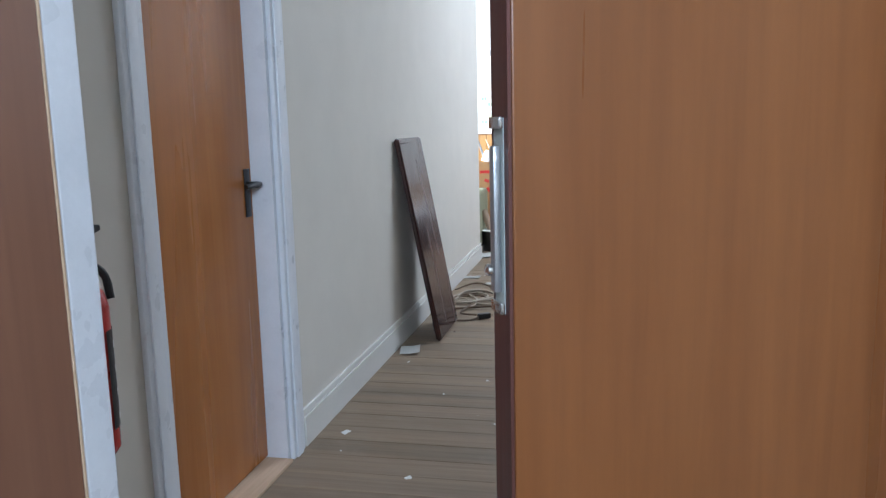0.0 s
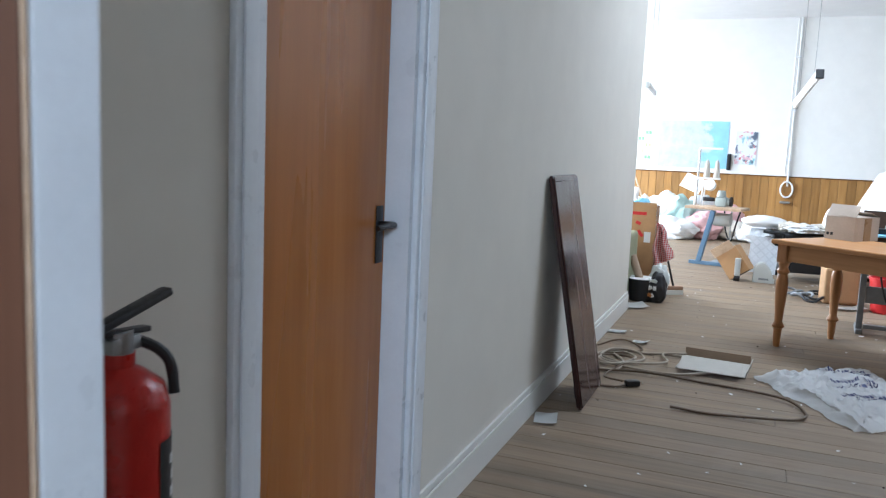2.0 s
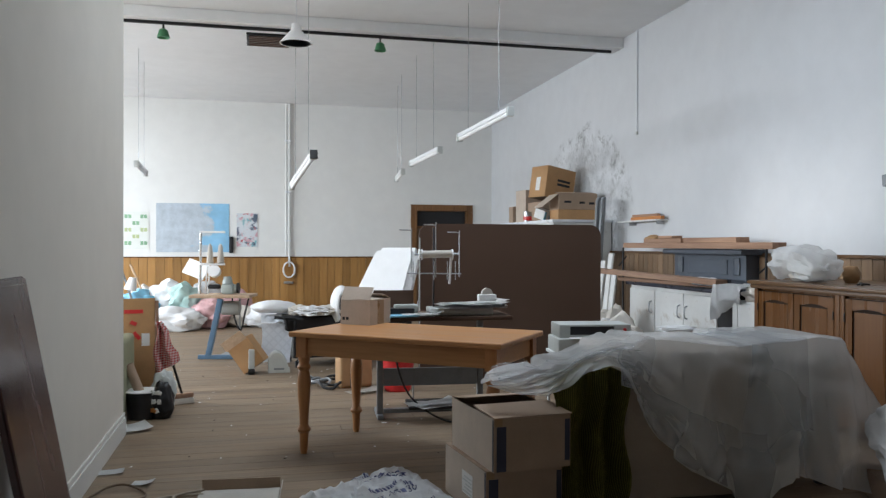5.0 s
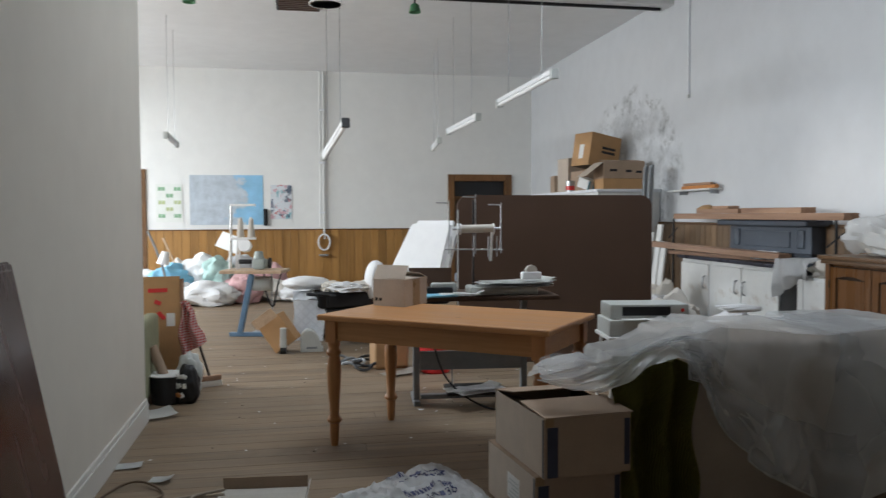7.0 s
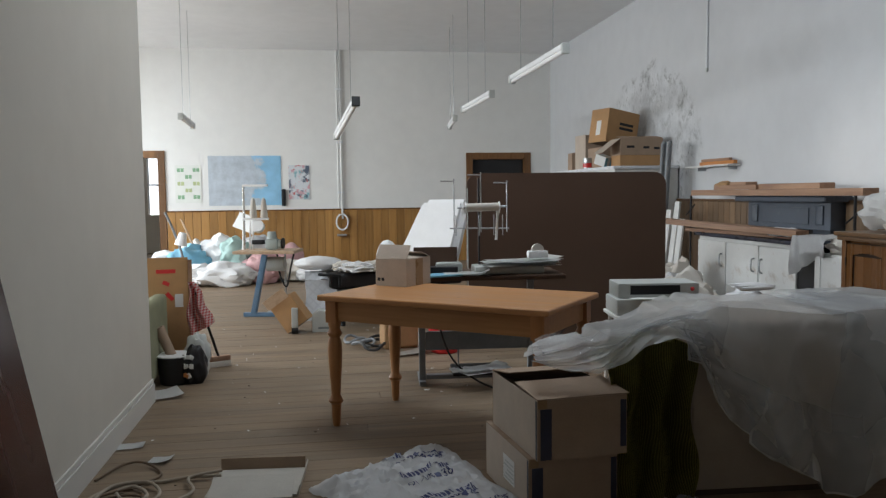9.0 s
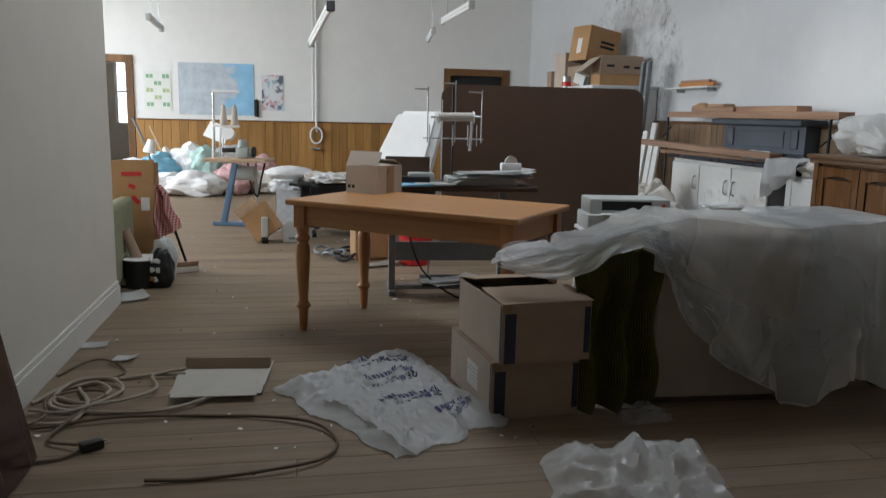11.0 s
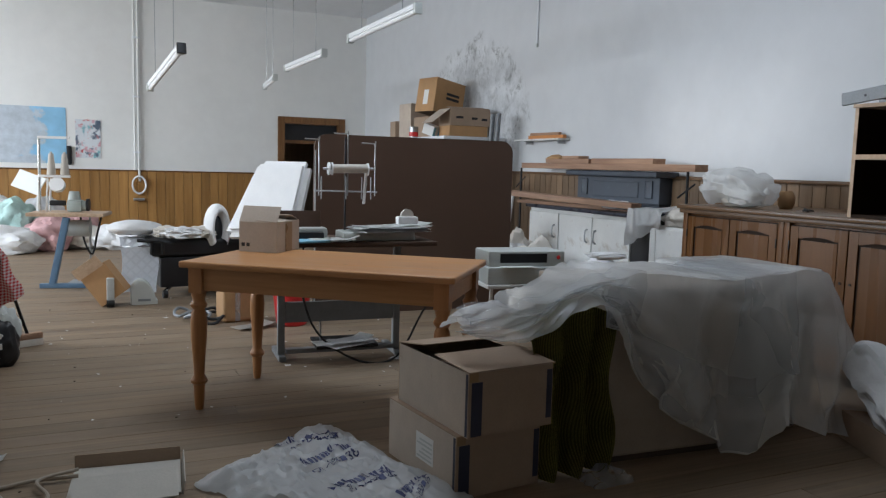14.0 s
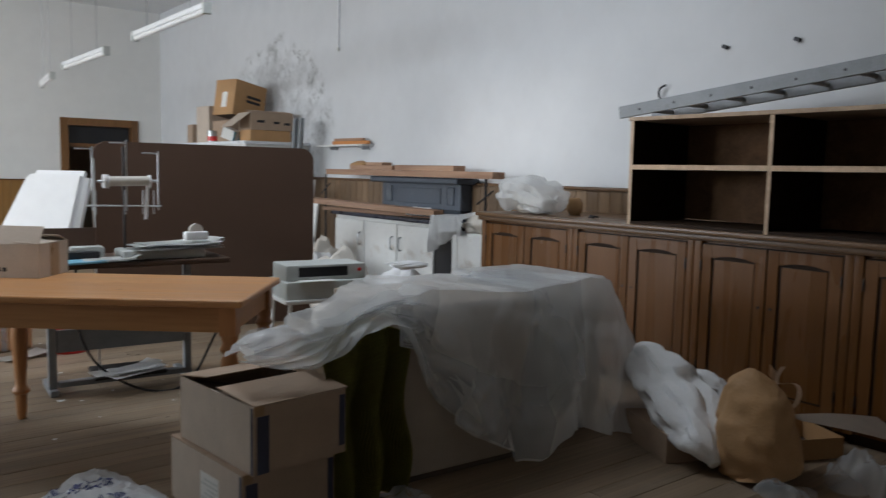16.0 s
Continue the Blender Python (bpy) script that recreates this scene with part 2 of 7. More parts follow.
M = dict(
    wall=plaster("cream_plaster", (0.66, 0.622, 0.55)),
    wall_r=plaster("white_plaster_damp", (0.62, 0.632, 0.645), (12.2, 2.05, 1.5, 1.05)),
    wall_far=plaster("white_plaster", (0.77, 0.77, 0.75)),
    ceiling=plaster("ceiling_paint", (0.8, 0.81, 0.82)),
    trim=plain("white_gloss_paint", (0.74, 0.76, 0.79), 0.32, vary=0.06, bump=0.05, stain=(0.5, 0.49, 0.47), stain_at=0.66),
    skirt=plain("cream_gloss_paint", (0.68, 0.665, 0.62), 0.4, vary=0.06, bump=0.05, stain=(0.5, 0.48, 0.44), stain_at=0.66),
    frame_dark=wood("brown_door_frame", (0.10, 0.045, 0.015), (0.24, 0.12, 0.045), 0.4, 2),
    ply=wood("orange_varnished_veneer", (0.112, 0.038, 0.011), (0.205, 0.079, 0.024), 0.3, 2, 17, 0.8, bump=0.03, even=0.15),
    ply_red=wood("reddish_veneer", (0.17, 0.075, 0.045), (0.28, 0.14, 0.085), 0.34, 2, 15, 0.6, bump=0.03, even=0.15),
    ply_edge=wood("dark_door_edge", (0.05, 0.018, 0.014), (0.12, 0.04, 0.03), 0.45, 2),
    door=wood("honey_veneer", (0.26, 0.088, 0.02), (0.46, 0.185, 0.05), 0.25, 2, 9, 0.8, bump=0.04),
    floor=wood("dusty_floor_board", (0.135, 0.092, 0.056), (0.29, 0.214, 0.142), 0.6, 0, 20, 1.0, 0.35, (0.34, 0.288, 0.228), 0.2, even=0.13),
    gap=plain("dark_joint", (0.085, 0.067, 0.05), 0.9),
    dado=wood("dado_board", (0.24, 0.115, 0.03), (0.44, 0.24, 0.075), 0.42, 2, 16, 0.9),
    dado_dark=wood("brown_dado_board", (0.16, 0.10, 0.055), (0.30, 0.2, 0.12), 0.5, 2, 16, 0.9),
    pine=wood("orange_pine", (0.34, 0.15, 0.055), (0.58, 0.31, 0.13), 0.36, 0, 15, 0.9, knots=True),
    pine_z=wood("orange_pine_leg", (0.32, 0.135, 0.05), (0.54, 0.27, 0.11), 0.36, 2, 15, 0.9),
    oak=wood("brown_oak", (0.088, 0.036, 0.010), (0.178, 0.078, 0.024), 0.27, 2, 18, 0.6, even=0.22),
    oak_y=wood("brown_oak_top", (0.085, 0.045, 0.022), (0.19, 0.11, 0.055), 0.32, 1, 18, 0.9),
    dark_wood_groove_shade=wood("dark_inside_and_groove_shade", (0.016, 0.009, 0.005), (0.038, 0.021, 0.012), 0.6, 1, 18, spec=0.15),
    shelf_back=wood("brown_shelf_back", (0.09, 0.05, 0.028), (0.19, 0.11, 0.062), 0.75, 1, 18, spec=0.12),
    raw=wood("raw_softwood_edge", (0.4, 0.27, 0.17), (0.66, 0.5, 0.36), 0.6, 1, 20),
    plank=wood("rough_plank", (0.22, 0.12, 0.075), (0.44, 0.28, 0.185), 0.65, 1, 20),
    mahogany=wood("dark_mahogany", (0.028, 0.010, 0.010), (0.075, 0.028, 0.026), 0.2, 2, 14, 0.9, 0.6, bump=0.03),
    hardboard=plain("brown_hardboard", (0.085, 0.048, 0.031), 0.5, vary=0.12, scale=2, bump=0.05),
    carton=plain("corrugated_cardboard", (0.36, 0.26, 0.185), 0.8, vary=0.12, bump=0.08, stain=(0.25, 0.17, 0.11), stain_at=0.63),
    carton_pale=plain("pale_cardboard", (0.50, 0.42, 0.345), 0.8, vary=0.12, bump=0.08, stain=(0.3, 0.22, 0.16), stain_at=0.66),
    carton_tan=plain("tan_cardboard", (0.45, 0.26, 0.12), 0.75, vary=0.12, bump=0.08),
    grey_card=plain("grey_board", (0.50, 0.47, 0.42), 0.8, vary=0.1),
    tape=plain("dark_blue_tape", (0.03, 0.032, 0.06), 0.35),
    brown_tape=plain("brown_tape", (0.32, 0.2, 0.1), 0.3),
    inside=plain("carton_inside", (0.13, 0.085, 0.055), 0.9),
    kraft=plain("brown_kraft_paper", (0.40, 0.235, 0.11), 0.75, vary=0.15, bump=0.25),
    paper=plain("white_paper", (0.74, 0.74, 0.72), 0.7, vary=0.05),
    film=film_plastic("milky_plastic_sheet", (0.86, 0.87, 0.87), 0.38, 0.2, 0.18),
    film_clear=film_plastic("clear_plastic_film", (0.68, 0.70, 0.72), 0.66, 0.12),
    film_white=film_plastic("white_printed_film", (0.80, 0.82, 0.84), 0.2, 0.3),
    ink=plain("dark_blue_ink", (0.03, 0.04, 0.14), 0.5),
    quilt=quilted("quilted_cover", (0.74, 0.76, 0.79), 0.045),
    olive=ribbed("olive_knit", (0.09, 0.085, 0.02), (0.34, 0.31, 0.085), 62),
    beige=plain("beige_covering", (0.36, 0.30, 0.24), 0.8, vary=0.12),
    dark_green=plain("dark_green_cloth", (0.035, 0.042, 0.036), 0.9),
    white_cloth=plain("white_cloth", (0.76, 0.76, 0.76), 0.85, vary=0.06, fine=48, bump=0.45),
    cream_cloth=plain("cream_cloth", (0.60, 0.56, 0.50), 0.85, vary=0.1, fine=160, bump=0.2),
    white_vinyl=plain("white_vinyl", (0.82, 0.82, 0.82), 0.38, vary=0.04),
    black=plain("black_vinyl", (0.018, 0.018, 0.02), 0.4),
    rubber=plain("black_rubber", (0.015, 0.015, 0.016), 0.6),
    grey=plain("grey_enamel", (0.22, 0.235, 0.25), 0.42),
    grey_lt=plain("light_grey_plastic", (0.52, 0.54, 0.52), 0.45, vary=0.08),
    grey_green=plain("grey_green_plastic", (0.35, 0.39, 0.37), 0.45, vary=0.08),
    blue=plain("blue_grey_steel", (0.11, 0.19, 0.29), 0.4, stain=(0.2, 0.24, 0.28), stain_at=0.66),
    steel=plain("steel", (0.42, 0.43, 0.44), 0.35, 0.85, vary=0.15),
    alu=plain("dull_aluminium", (0.24, 0.25, 0.26), 0.58, 0.6, vary=0.25, stain=(0.16, 0.16, 0.16), stain_at=0.62, stain_scale=9),
    chrome=plain("chrome", (0.7, 0.71, 0.72), 0.15, 1.0, vary=0.05),
    iron=plain("dark_iron", (0.03, 0.03, 0.032), 0.45, 0.6),
    bronze=plain("dark_bronze", (0.05, 0.046, 0.045), 0.35, 0.8),
    red=plain("red_paint", (0.42, 0.018, 0.012), 0.28, vary=0.1),
    red_plastic=plain("red_plastic", (0.6, 0.03, 0.03), 0.35),
    slate=plain("slate_paint", (0.085, 0.10, 0.125), 0.5, stain=(0.16, 0.18, 0.2), stain_at=0.6),
    white_paint=plain("worn_white_paint", (0.68, 0.68, 0.66), 0.45, vary=0.08, stain=(0.42, 0.36, 0.3), stain_at=0.58, stain_scale=5),
    black_top=plain("dark_worktop", (0.025, 0.028, 0.045), 0.3),
    gingham=checked("red_gingham", (0.55, 0.04, 0.04), (0.75, 0.68, 0.64), 0.03),
    sage=plain("sage_fabric", (0.27, 0.27, 0.17), 0.9, bump=0.2),
    cable_tan=plain("dirty_cream_cable", (0.38, 0.32, 0.25), 0.5),
    cable_brown=plain("brown_cable", (0.13, 0.085, 0.05), 0.5),
    green=plain("green_enamel", (0.06, 0.2, 0.09), 0.35),
    orange=plain("orange_wood", (0.55, 0.22, 0.06), 0.5),
    pink=plain("pink_cloth", (0.65, 0.40, 0.40), 0.9, bump=0.2),
    teal=plain("pale_teal_cloth", (0.42, 0.58, 0.54), 0.9, bump=0.2),
    skyblue=plain("blue_bag", (0.22, 0.5, 0.68), 0.5),
    map=sea_map("faded_map", (0.50, 0.56, 0.62), (0.26, 0.50, 0.70), 1.33),
    poster=chart("printed_poster", (0.66, 0.69, 0.72), [(0.2, 0.42, 0.46), (0.1, 0.13, 0.18), (0.62, 0.36, 0.4), (0.5, 0.1, 0.1)], 5, 0.57),
    leaflet=plain("pale_chart_paper", (0.72, 0.74, 0.70), 0.5, vary=0.06),
    leaf_green=plain("green_print", (0.24, 0.42, 0.26), 0.6),
    leaf_lime=plain("lime_print", (0.45, 0.52, 0.28), 0.6),
    tube=plain("fluorescent_tube_housing", (0.76, 0.77, 0.78), 0.35, vary=0.05),
    outside=plain("pale_ground", (0.4, 0.4, 0.38), 0.9),
)
glow = Nodes("bright_sky_pane")
glow.p.inputs["Emission Color"].default_value, glow.p.inputs["Emission Strength"].default_value = (0.95, 0.98, 1, 1), 2.2
M["sky_pane"] = glow.done((0.8, 0.85, 0.9), 0.4)

# ---- building blocks ----


def bm_new():
    return bmesh.new()


def box(bm, x0, x1, y0, y1, z0, z1, bevel=0.0, m=None, segments=2):
    made = bmesh.ops.create_cube(bm, size=1.0)["verts"]
    bmesh.ops.transform(bm, matrix=Matrix.Translation(((x0 + x1) / 2, (y0 + y1) / 2, (z0 + z1) / 2)) @ Matrix.Diagonal((x1 - x0, y1 - y0, z1 - z0, 1)), verts=made)
    if bevel:
        edges = list({e for v in made for e in v.link_edges})
        out = bmesh.ops.bevel(bm, geom=edges, offset=bevel, segments=segments, affect="EDGES", profile=0.6)
        made = list({v for f in out["faces"] for v in f.verts} | {v for v in made if v.is_valid})
    if m is not None:
        bmesh.ops.transform(bm, matrix=m, verts=made)
    return bm


def rod(bm, a, b, r, r2=None, n=12):
    a, b = Vector(a), Vector(b)
    d = b - a
    m = Matrix.Translation((a + b) / 2) @ d.to_track_quat("Z", "Y").to_matrix().to_4x4()
    bmesh.ops.create_cone(bm, cap_ends=True, segments=n, radius1=r, radius2=r if r2 is None else r2, depth=d.length, matrix=m)
    return bm


def lathe(bm, profile, n=20, m=None):
    rings = []
    for r, z in profile:
        rings.append([bm.verts.new((r * math.cos(2 * math.pi * k / n), r * math.sin(2 * math.pi * k / n), z)) for k in range(n)])
    for a, b in zip(rings, rings[1:]):
        for k in range(n):
            bm.faces.new((a[k], a[(k + 1) % n], b[(k + 1) % n], b[k]))
    bm.faces.new(rings[0][::-1])
    bm.faces.new(rings[-1])
    if m is not None:
        bmesh.ops.transform(bm, matrix=m, verts=[v for ring in rings for v in ring])
    return bm


def smooth_line(pts, steps=6):
    """Points of a smooth line through the given ones."""
    p = [Vector(q) for q in pts]
    p = [2 * p[0] - p[1], *p, 2 * p[-1] - p[-2]]
    out = []
    for a, b, c, d in zip(p, p[1:], p[2:], p[3:]):
        for k in range(steps):
            t = k / steps
            out.append(0.5 * (2 * b + (c - a) * t + (2 * a - 5 * b + 4 * c - d) * t * t + (3 * b - a - 3 * c + d) * t**3))
    return out + [p[-2]]


def tube(bm, pts, r, n=8, steps=6, closed=False):
    line = smooth_line(pts, steps) if steps > 1 else [Vector(q) for q in pts]
    rings = []
    for k, p in enumerate(line):
        d = (line[min(k + 1, len(line) - 1)] - line[max(k - 1, 0)]).normalized()
        q = d.to_track_quat("Z", "Y")
        rings.append([bm.verts.new(p + q @ Vector((r * math.cos(2 * math.pi * j / n), r * math.sin(2 * math.pi * j / n), 0))) for j in range(n)])
    for a, b in zip(rings, rings[1:]):
        best = min(range(n), key=lambda s: (a[0].co - b[s].co).length)
        for k in range(n):
            bm.faces.new((a[k], a[(k + 1) % n], b[(k + 1 + best) % n], b[(k + best) % n]))
    bm.faces.new(rings[0][::-1])
    bm.faces.new(rings[-1])
    return bm


def surface(bm, nu, nv, at, thick=0.0):
    """A sheet of nu x nv cells whose points are at(u, v)."""
    v = [[bm.verts.new(at(i / nu, j / nv)) for j in range(nv + 1)] for i in range(nu + 1)]
    faces = [bm.faces.new((v[i][j], v[i + 1][j], v[i + 1][j + 1], v[i][j + 1])) for i in range(nu) for j in range(nv)]
    if thick:
        bmesh.ops.solidify(bm, geom=faces, thickness=thick)
    return bm


def blob(bm, centre, size, seed, amp=0.22, freq=2.2, floor=0.0, detail=4, crease=0.25):
    """A slumped, creased bag or bundle that rests on its floor."""
    made = bmesh.ops.create_icosphere(bm, subdivisions=detail, radius=1.0)["verts"]
    off = Vector((seed * 3.7, seed * 1.9, seed * 5.3))
    for v in made:
        d = v.co.normalized()
        w = 1 + amp * noise.noise(d * freq + off) + amp * crease * (1 - abs(noise.noise(d * freq * 3.1 + off))) - amp * crease * 0.6
        bend = d + 0.35 * noise.noise_vector(d * 1.7 + off)
        w -= amp * 0.24 * max(0.0, 1 - 3 * abs(noise.noise(bend * freq * 1.6 + off)))
        w -= amp * 0.05 * max(0.0, 1 - 3 * abs(noise.noise(bend * freq * 4.0 - off)))
        q = d * w
        q = Vector((q.x * size[0], q.y * size[1], q.z * size[2])) + Vector(centre)
        if q.z < floor:
            q.z = floor + 0.002 * noise.noise(d * 5)
        v.co = q
    return bm


def bolster(bm, pts, sizes, seed, amp=0.1, turns=36):
    """A soft, filled sack round a line of points, with half-widths and half-heights along it."""
    line = smooth_line(pts, 10)
    rings = []
    for k, p in enumerate(line):
        s = k / (len(line) - 1)
        w = float(np.interp(s, np.linspace(0, 1, len(sizes)), [a for a, _ in sizes]))
        t = float(np.interp(s, np.linspace(0, 1, len(sizes)), [b for _, b in sizes]))
        d = (line[min(k + 1, len(line) - 1)] - line[max(k - 1, 0)]).normalized()
        side = d.cross(Vector((0, 0, 1))).normalized()
        up = side.cross(d)
        ring = []
        for j in range(turns):
            a = 2 * math.pi * j / turns
            c = Vector((math.cos(a), math.sin(a), 2.5 * s))
            f = 1 + amp * noise.noise(c * 1.5 + Vector((seed, 0, 0))) - amp * 0.8 * max(0.0, 1 - 3.5 * abs(noise.noise(c * 1.3 + Vector((0, seed, s)))))
            f += amp * 0.3 * noise.noise(c * 4.2 + Vector((0, 0, seed)))
            q = p + side * (w * f * math.cos(a)) + up * (t * f * math.sin(a))
            q.z = max(q.z, 0.004)
            ring.append(bm.verts.new(q))
        rings.append(ring)
    for a, b in zip(rings, rings[1:]):
        for j in range(turns):
            bm.faces.new((a[j], a[(j + 1) % turns], b[(j + 1) % turns], b[j]))
    bm.faces.new(rings[0][::-1])
    bm.faces.new(rings[-1])
    return bm


def lettering(text, size):
    """Filled letters of the built-in font in the plane z = 0, from the origin along x."""
    curve = bpy.data.curves.new("lettering", "FONT")
    curve.body, curve.size = text, size
    holder = bpy.data.objects.new("lettering", curve)
    me = bpy.data.meshes.new_from_object(holder)
    bm = bmesh.new()
    bm.from_mesh(me)
    bpy.data.objects.remove(holder)
    bpy.data.meshes.remove(me)
    bpy.data.curves.remove(curve)
    return bm


def rounded_panel(bm, w, h, t, r, corners=6):
    """An upright panel in x and z, w wide and h high from the origin, its upper corners rounded."""
    pts = [(0, 0), (w, 0)]
    for cx, cz, a0 in ((w - r, h - r, 0), (r, h - r, 90)):
        pts += [(cx + r * math.cos(radians(a0 + 90 * k / corners)), cz + r * math.sin(radians(a0 + 90 * k / corners))) for k in range(corners + 1)]
    face = bm.faces.new([bm.verts.new((x, 0, z)) for x, z in pts])
    out = bmesh.ops.extrude_face_region(bm, geom=[face])["geom"]
    bmesh.ops.translate(bm, vec=(0, t, 0), verts=[v for v in out if isinstance(v, bmesh.types.BMVert)])
    bmesh.ops.recalc_face_normals(bm, faces=bm.faces)
    return bm


def mesh_of(name, bm, material, smooth=True):
    bmesh.ops.recalc_face_normals(bm, faces=bm.faces)
    if smooth:
        size = {f: f.calc_area() for f in bm.faces}
        for f in bm.faces:
            f.smooth = True
        for e in bm.edges:
            pair = [size[f] for f in e.link_faces]
            wide = len(pair) == 2 and max(pair) > 15 * max(min(pair), 1e-9) and max(pair) > 4e-4
            e.smooth = not (wide or (len(pair) == 2 and e.calc_face_angle(0) > radians(38)))
    me = bpy.data.meshes.new(name)
    bm.to_mesh(me)
    bm.free()
    me.materials.append(M[material] if isinstance(material, str) else material)
    return me


def part(name, bm, material, parent, label="", smooth=True):
    ob = new(name, mesh_of(name, bm, material, smooth))
    ob.parent = parent
    return tagged(ob, label)


def thing(name, label, category, x=0.0, y=0.0, z=0.0, rz=0.0, group="", kind="", rx=0.0, ry=0.0):
    ob = new(name)
    ob.empty_display_size = 0.1
    ob.matrix_basis = pose(x, y, z, rx, ry, rz)
    return tagged(ob, label, category, group, kind)


def solo(name, bm, material, label, category, x=0.0, y=0.0, z=0.0, rz=0.0, group="", kind="", smooth=True, rx=0.0, ry=0.0):
    """A thing of one mesh."""
    ob = new(name, mesh_of(name, bm, material, smooth))
    ob.matrix_basis = pose(x, y, z, rx, ry, rz)
    return tagged(ob, label, category, group, kind)


def structure(name, bm, material, label="", smooth=False):
    return solo(name, bm, material, label, name.split("_")[0], kind="structure", smooth=smooth)


def pieces(name, me, parent, places):
    for m in places:
        ob = new(name, me)
        ob.parent = parent
        ob.matrix_basis = m


# ---- the shell ----
OUT = 0.3
# floor slab under the boards, and the ground outside
structure("ground", box(bm_new(), -60, 60, -60, 80, -0.4, -0.3), "outside", "pale ground outside the building")
floor = structure("floor", box(bm_new(), HALL_L, WALL_R, -2.2, FAR, -0.3, -0.006), "gap", "bare wooden board floor, dusty and worn")

# left wall of the passage, with a doorway
D0, D1, DH = 1.795, 2.58, 2.04
bm = bm_new()
box(bm, WALL_L - 0.2, WALL_L, 0.74, D0, 0, CEIL)
box(bm, WALL_L - 0.2, WALL_L, D1, 7.1, 0, CEIL)
box(bm, WALL_L - 0.2, WALL_L, D0, D1, DH, CEIL)
structure("wall_passage", bm, "wall", "cream painted plaster wall of the passage")
structure("wall_closet", box(bm_new(), HALL_L, WALL_L - 0.2, 6.9, 7.1, 0, CEIL), "wall", "cream plaster wall of the side room")
structure("wall_closet_back", box(bm_new(), -2.4, -2.2, NEAR, 6.9, 0, CEIL), "wall")
# right wall, far wall, ceiling
structure("wall_east", box(bm_new(), WALL_R, WALL_R + OUT, -2.2, FAR + OUT, 0, CEIL), "wall_r", "white plaster wall with a bloom of black damp")
DL0, DL1, DLH = -3.55, -2.68, 2.06
DR0, DR1, DRH = 3.2, 4.28, 2.0
bm = bm_new()
box(bm, HALL_L - OUT, DL0, FAR, FAR + OUT, 0, CEIL)
box(bm, DL0, DL1, FAR, FAR + OUT, DLH, CEIL)
box(bm, DL1, DR0, FAR, FAR + OUT, 0, CEIL)
box(bm, DR0, DR1, FAR, FAR + OUT, DRH, CEIL)
box(bm, DR1, WALL_R, FAR, FAR + OUT, 0, CEIL)
structure("wall_north", bm, "wall_far", "white plaster far wall above wooden boarding")
# window wall of the hall
bm = bm_new()
edges = [7.1]
for y in WINDOWS:
    edges += [y - 0.8, y + 0.8]
edges.append(FAR)
for a, b in zip(edges[::2], edges[1::2]):
    box(bm, HALL_L - OUT, HALL_L, a, b, 0, CEIL)
for y in WINDOWS:
    box(bm, HALL_L - OUT, HALL_L, y - 0.8, y + 0.8, 0, 1.2)
    box(bm, HALL_L - OUT, HALL_L, y - 0.8, y + 0.8, 3.5, CEIL)
structure("wall_west", bm, "wall", "white plaster wall with tall windows")
# wall with the double doors, and the lobby behind it
L0, L1 = -0.39, 0.93
bm = bm_new()
box(bm, WALL_L, L0, 0.74, 0.945, 0, CEIL)
box(bm, L1, WALL_R, 0.80, NEAR, 0, CEIL)
box(bm, L0, L1, 0.80, NEAR, 2.2, CEIL)
structure("wall_south", bm, "wall", "cream plaster wall round the double doors")
bm = bm_new()
box(bm, -1.4, -1.2, -2.2, 0.80, 0, 2.7)
box(bm, 1.9, 2.1, -2.2, 0.80, 0, 2.7)
box(bm, -1.4, 0.3, -2.4, -2.2, 0, 2.7)
box(bm, 1.5, 2.1, -2.4, -2.2, 0, 2.7)
box(bm, 0.3, 1.5, -2.4, -2.2, 0, 1.0)
box(bm, 0.3, 1.5, -2.4, -2.2, 2.2, 2.7)
box(bm, -1.2, WALL_L - 0.2, 0.74, 0.98, 0, 2.7)
structure("wall_lobby", bm, "wall", "cream plaster walls of the entrance lobby")
# ceiling left open over the added fill lamp
bm = bm_new()
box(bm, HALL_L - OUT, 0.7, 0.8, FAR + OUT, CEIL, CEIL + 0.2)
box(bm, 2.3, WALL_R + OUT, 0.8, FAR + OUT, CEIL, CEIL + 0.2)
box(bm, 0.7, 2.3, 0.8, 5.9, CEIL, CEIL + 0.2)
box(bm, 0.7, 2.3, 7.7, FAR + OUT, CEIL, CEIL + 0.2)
structure("ceiling", bm, "ceiling", "white painted hall ceiling")
structure("ceiling_lobby", box(bm_new(), -1.4, 2.1, -2.4, 0.8, 2.7, 2.85), "ceiling", "white lobby ceiling")
# beam across the ceiling with its spotlight rail
structure("ceiling_beam", box(bm_new(), HALL_L, WALL_R, 11.0, 11.35, CEIL - 0.13, CEIL, 0.008), "ceiling", "white boxed beam across the ceiling")

# skirting of the passage
def skirting(name, x0, x1, y0, y1, h=0.15):
    bm = box(bm_new(), x0, x1, y0, y1, 0, h - 0.03)
    dx, dy = (0.006, 0.0) if x1 - x0 < y1 - y0 else (0.0, 0.006)
    box(bm, x0, x1 - dx, y0 + dy, y1, h - 0.03, h, 0.004)
    structure(name, bm, "skirt", "cream painted skirting board", True)


skirting("baseboard_passage", WALL_L, WALL_L + 0.018, 2.70, 7.1)
skirting("baseboard_passage_near", WALL_L, WALL_L + 0.018, 0.946, 1.695)

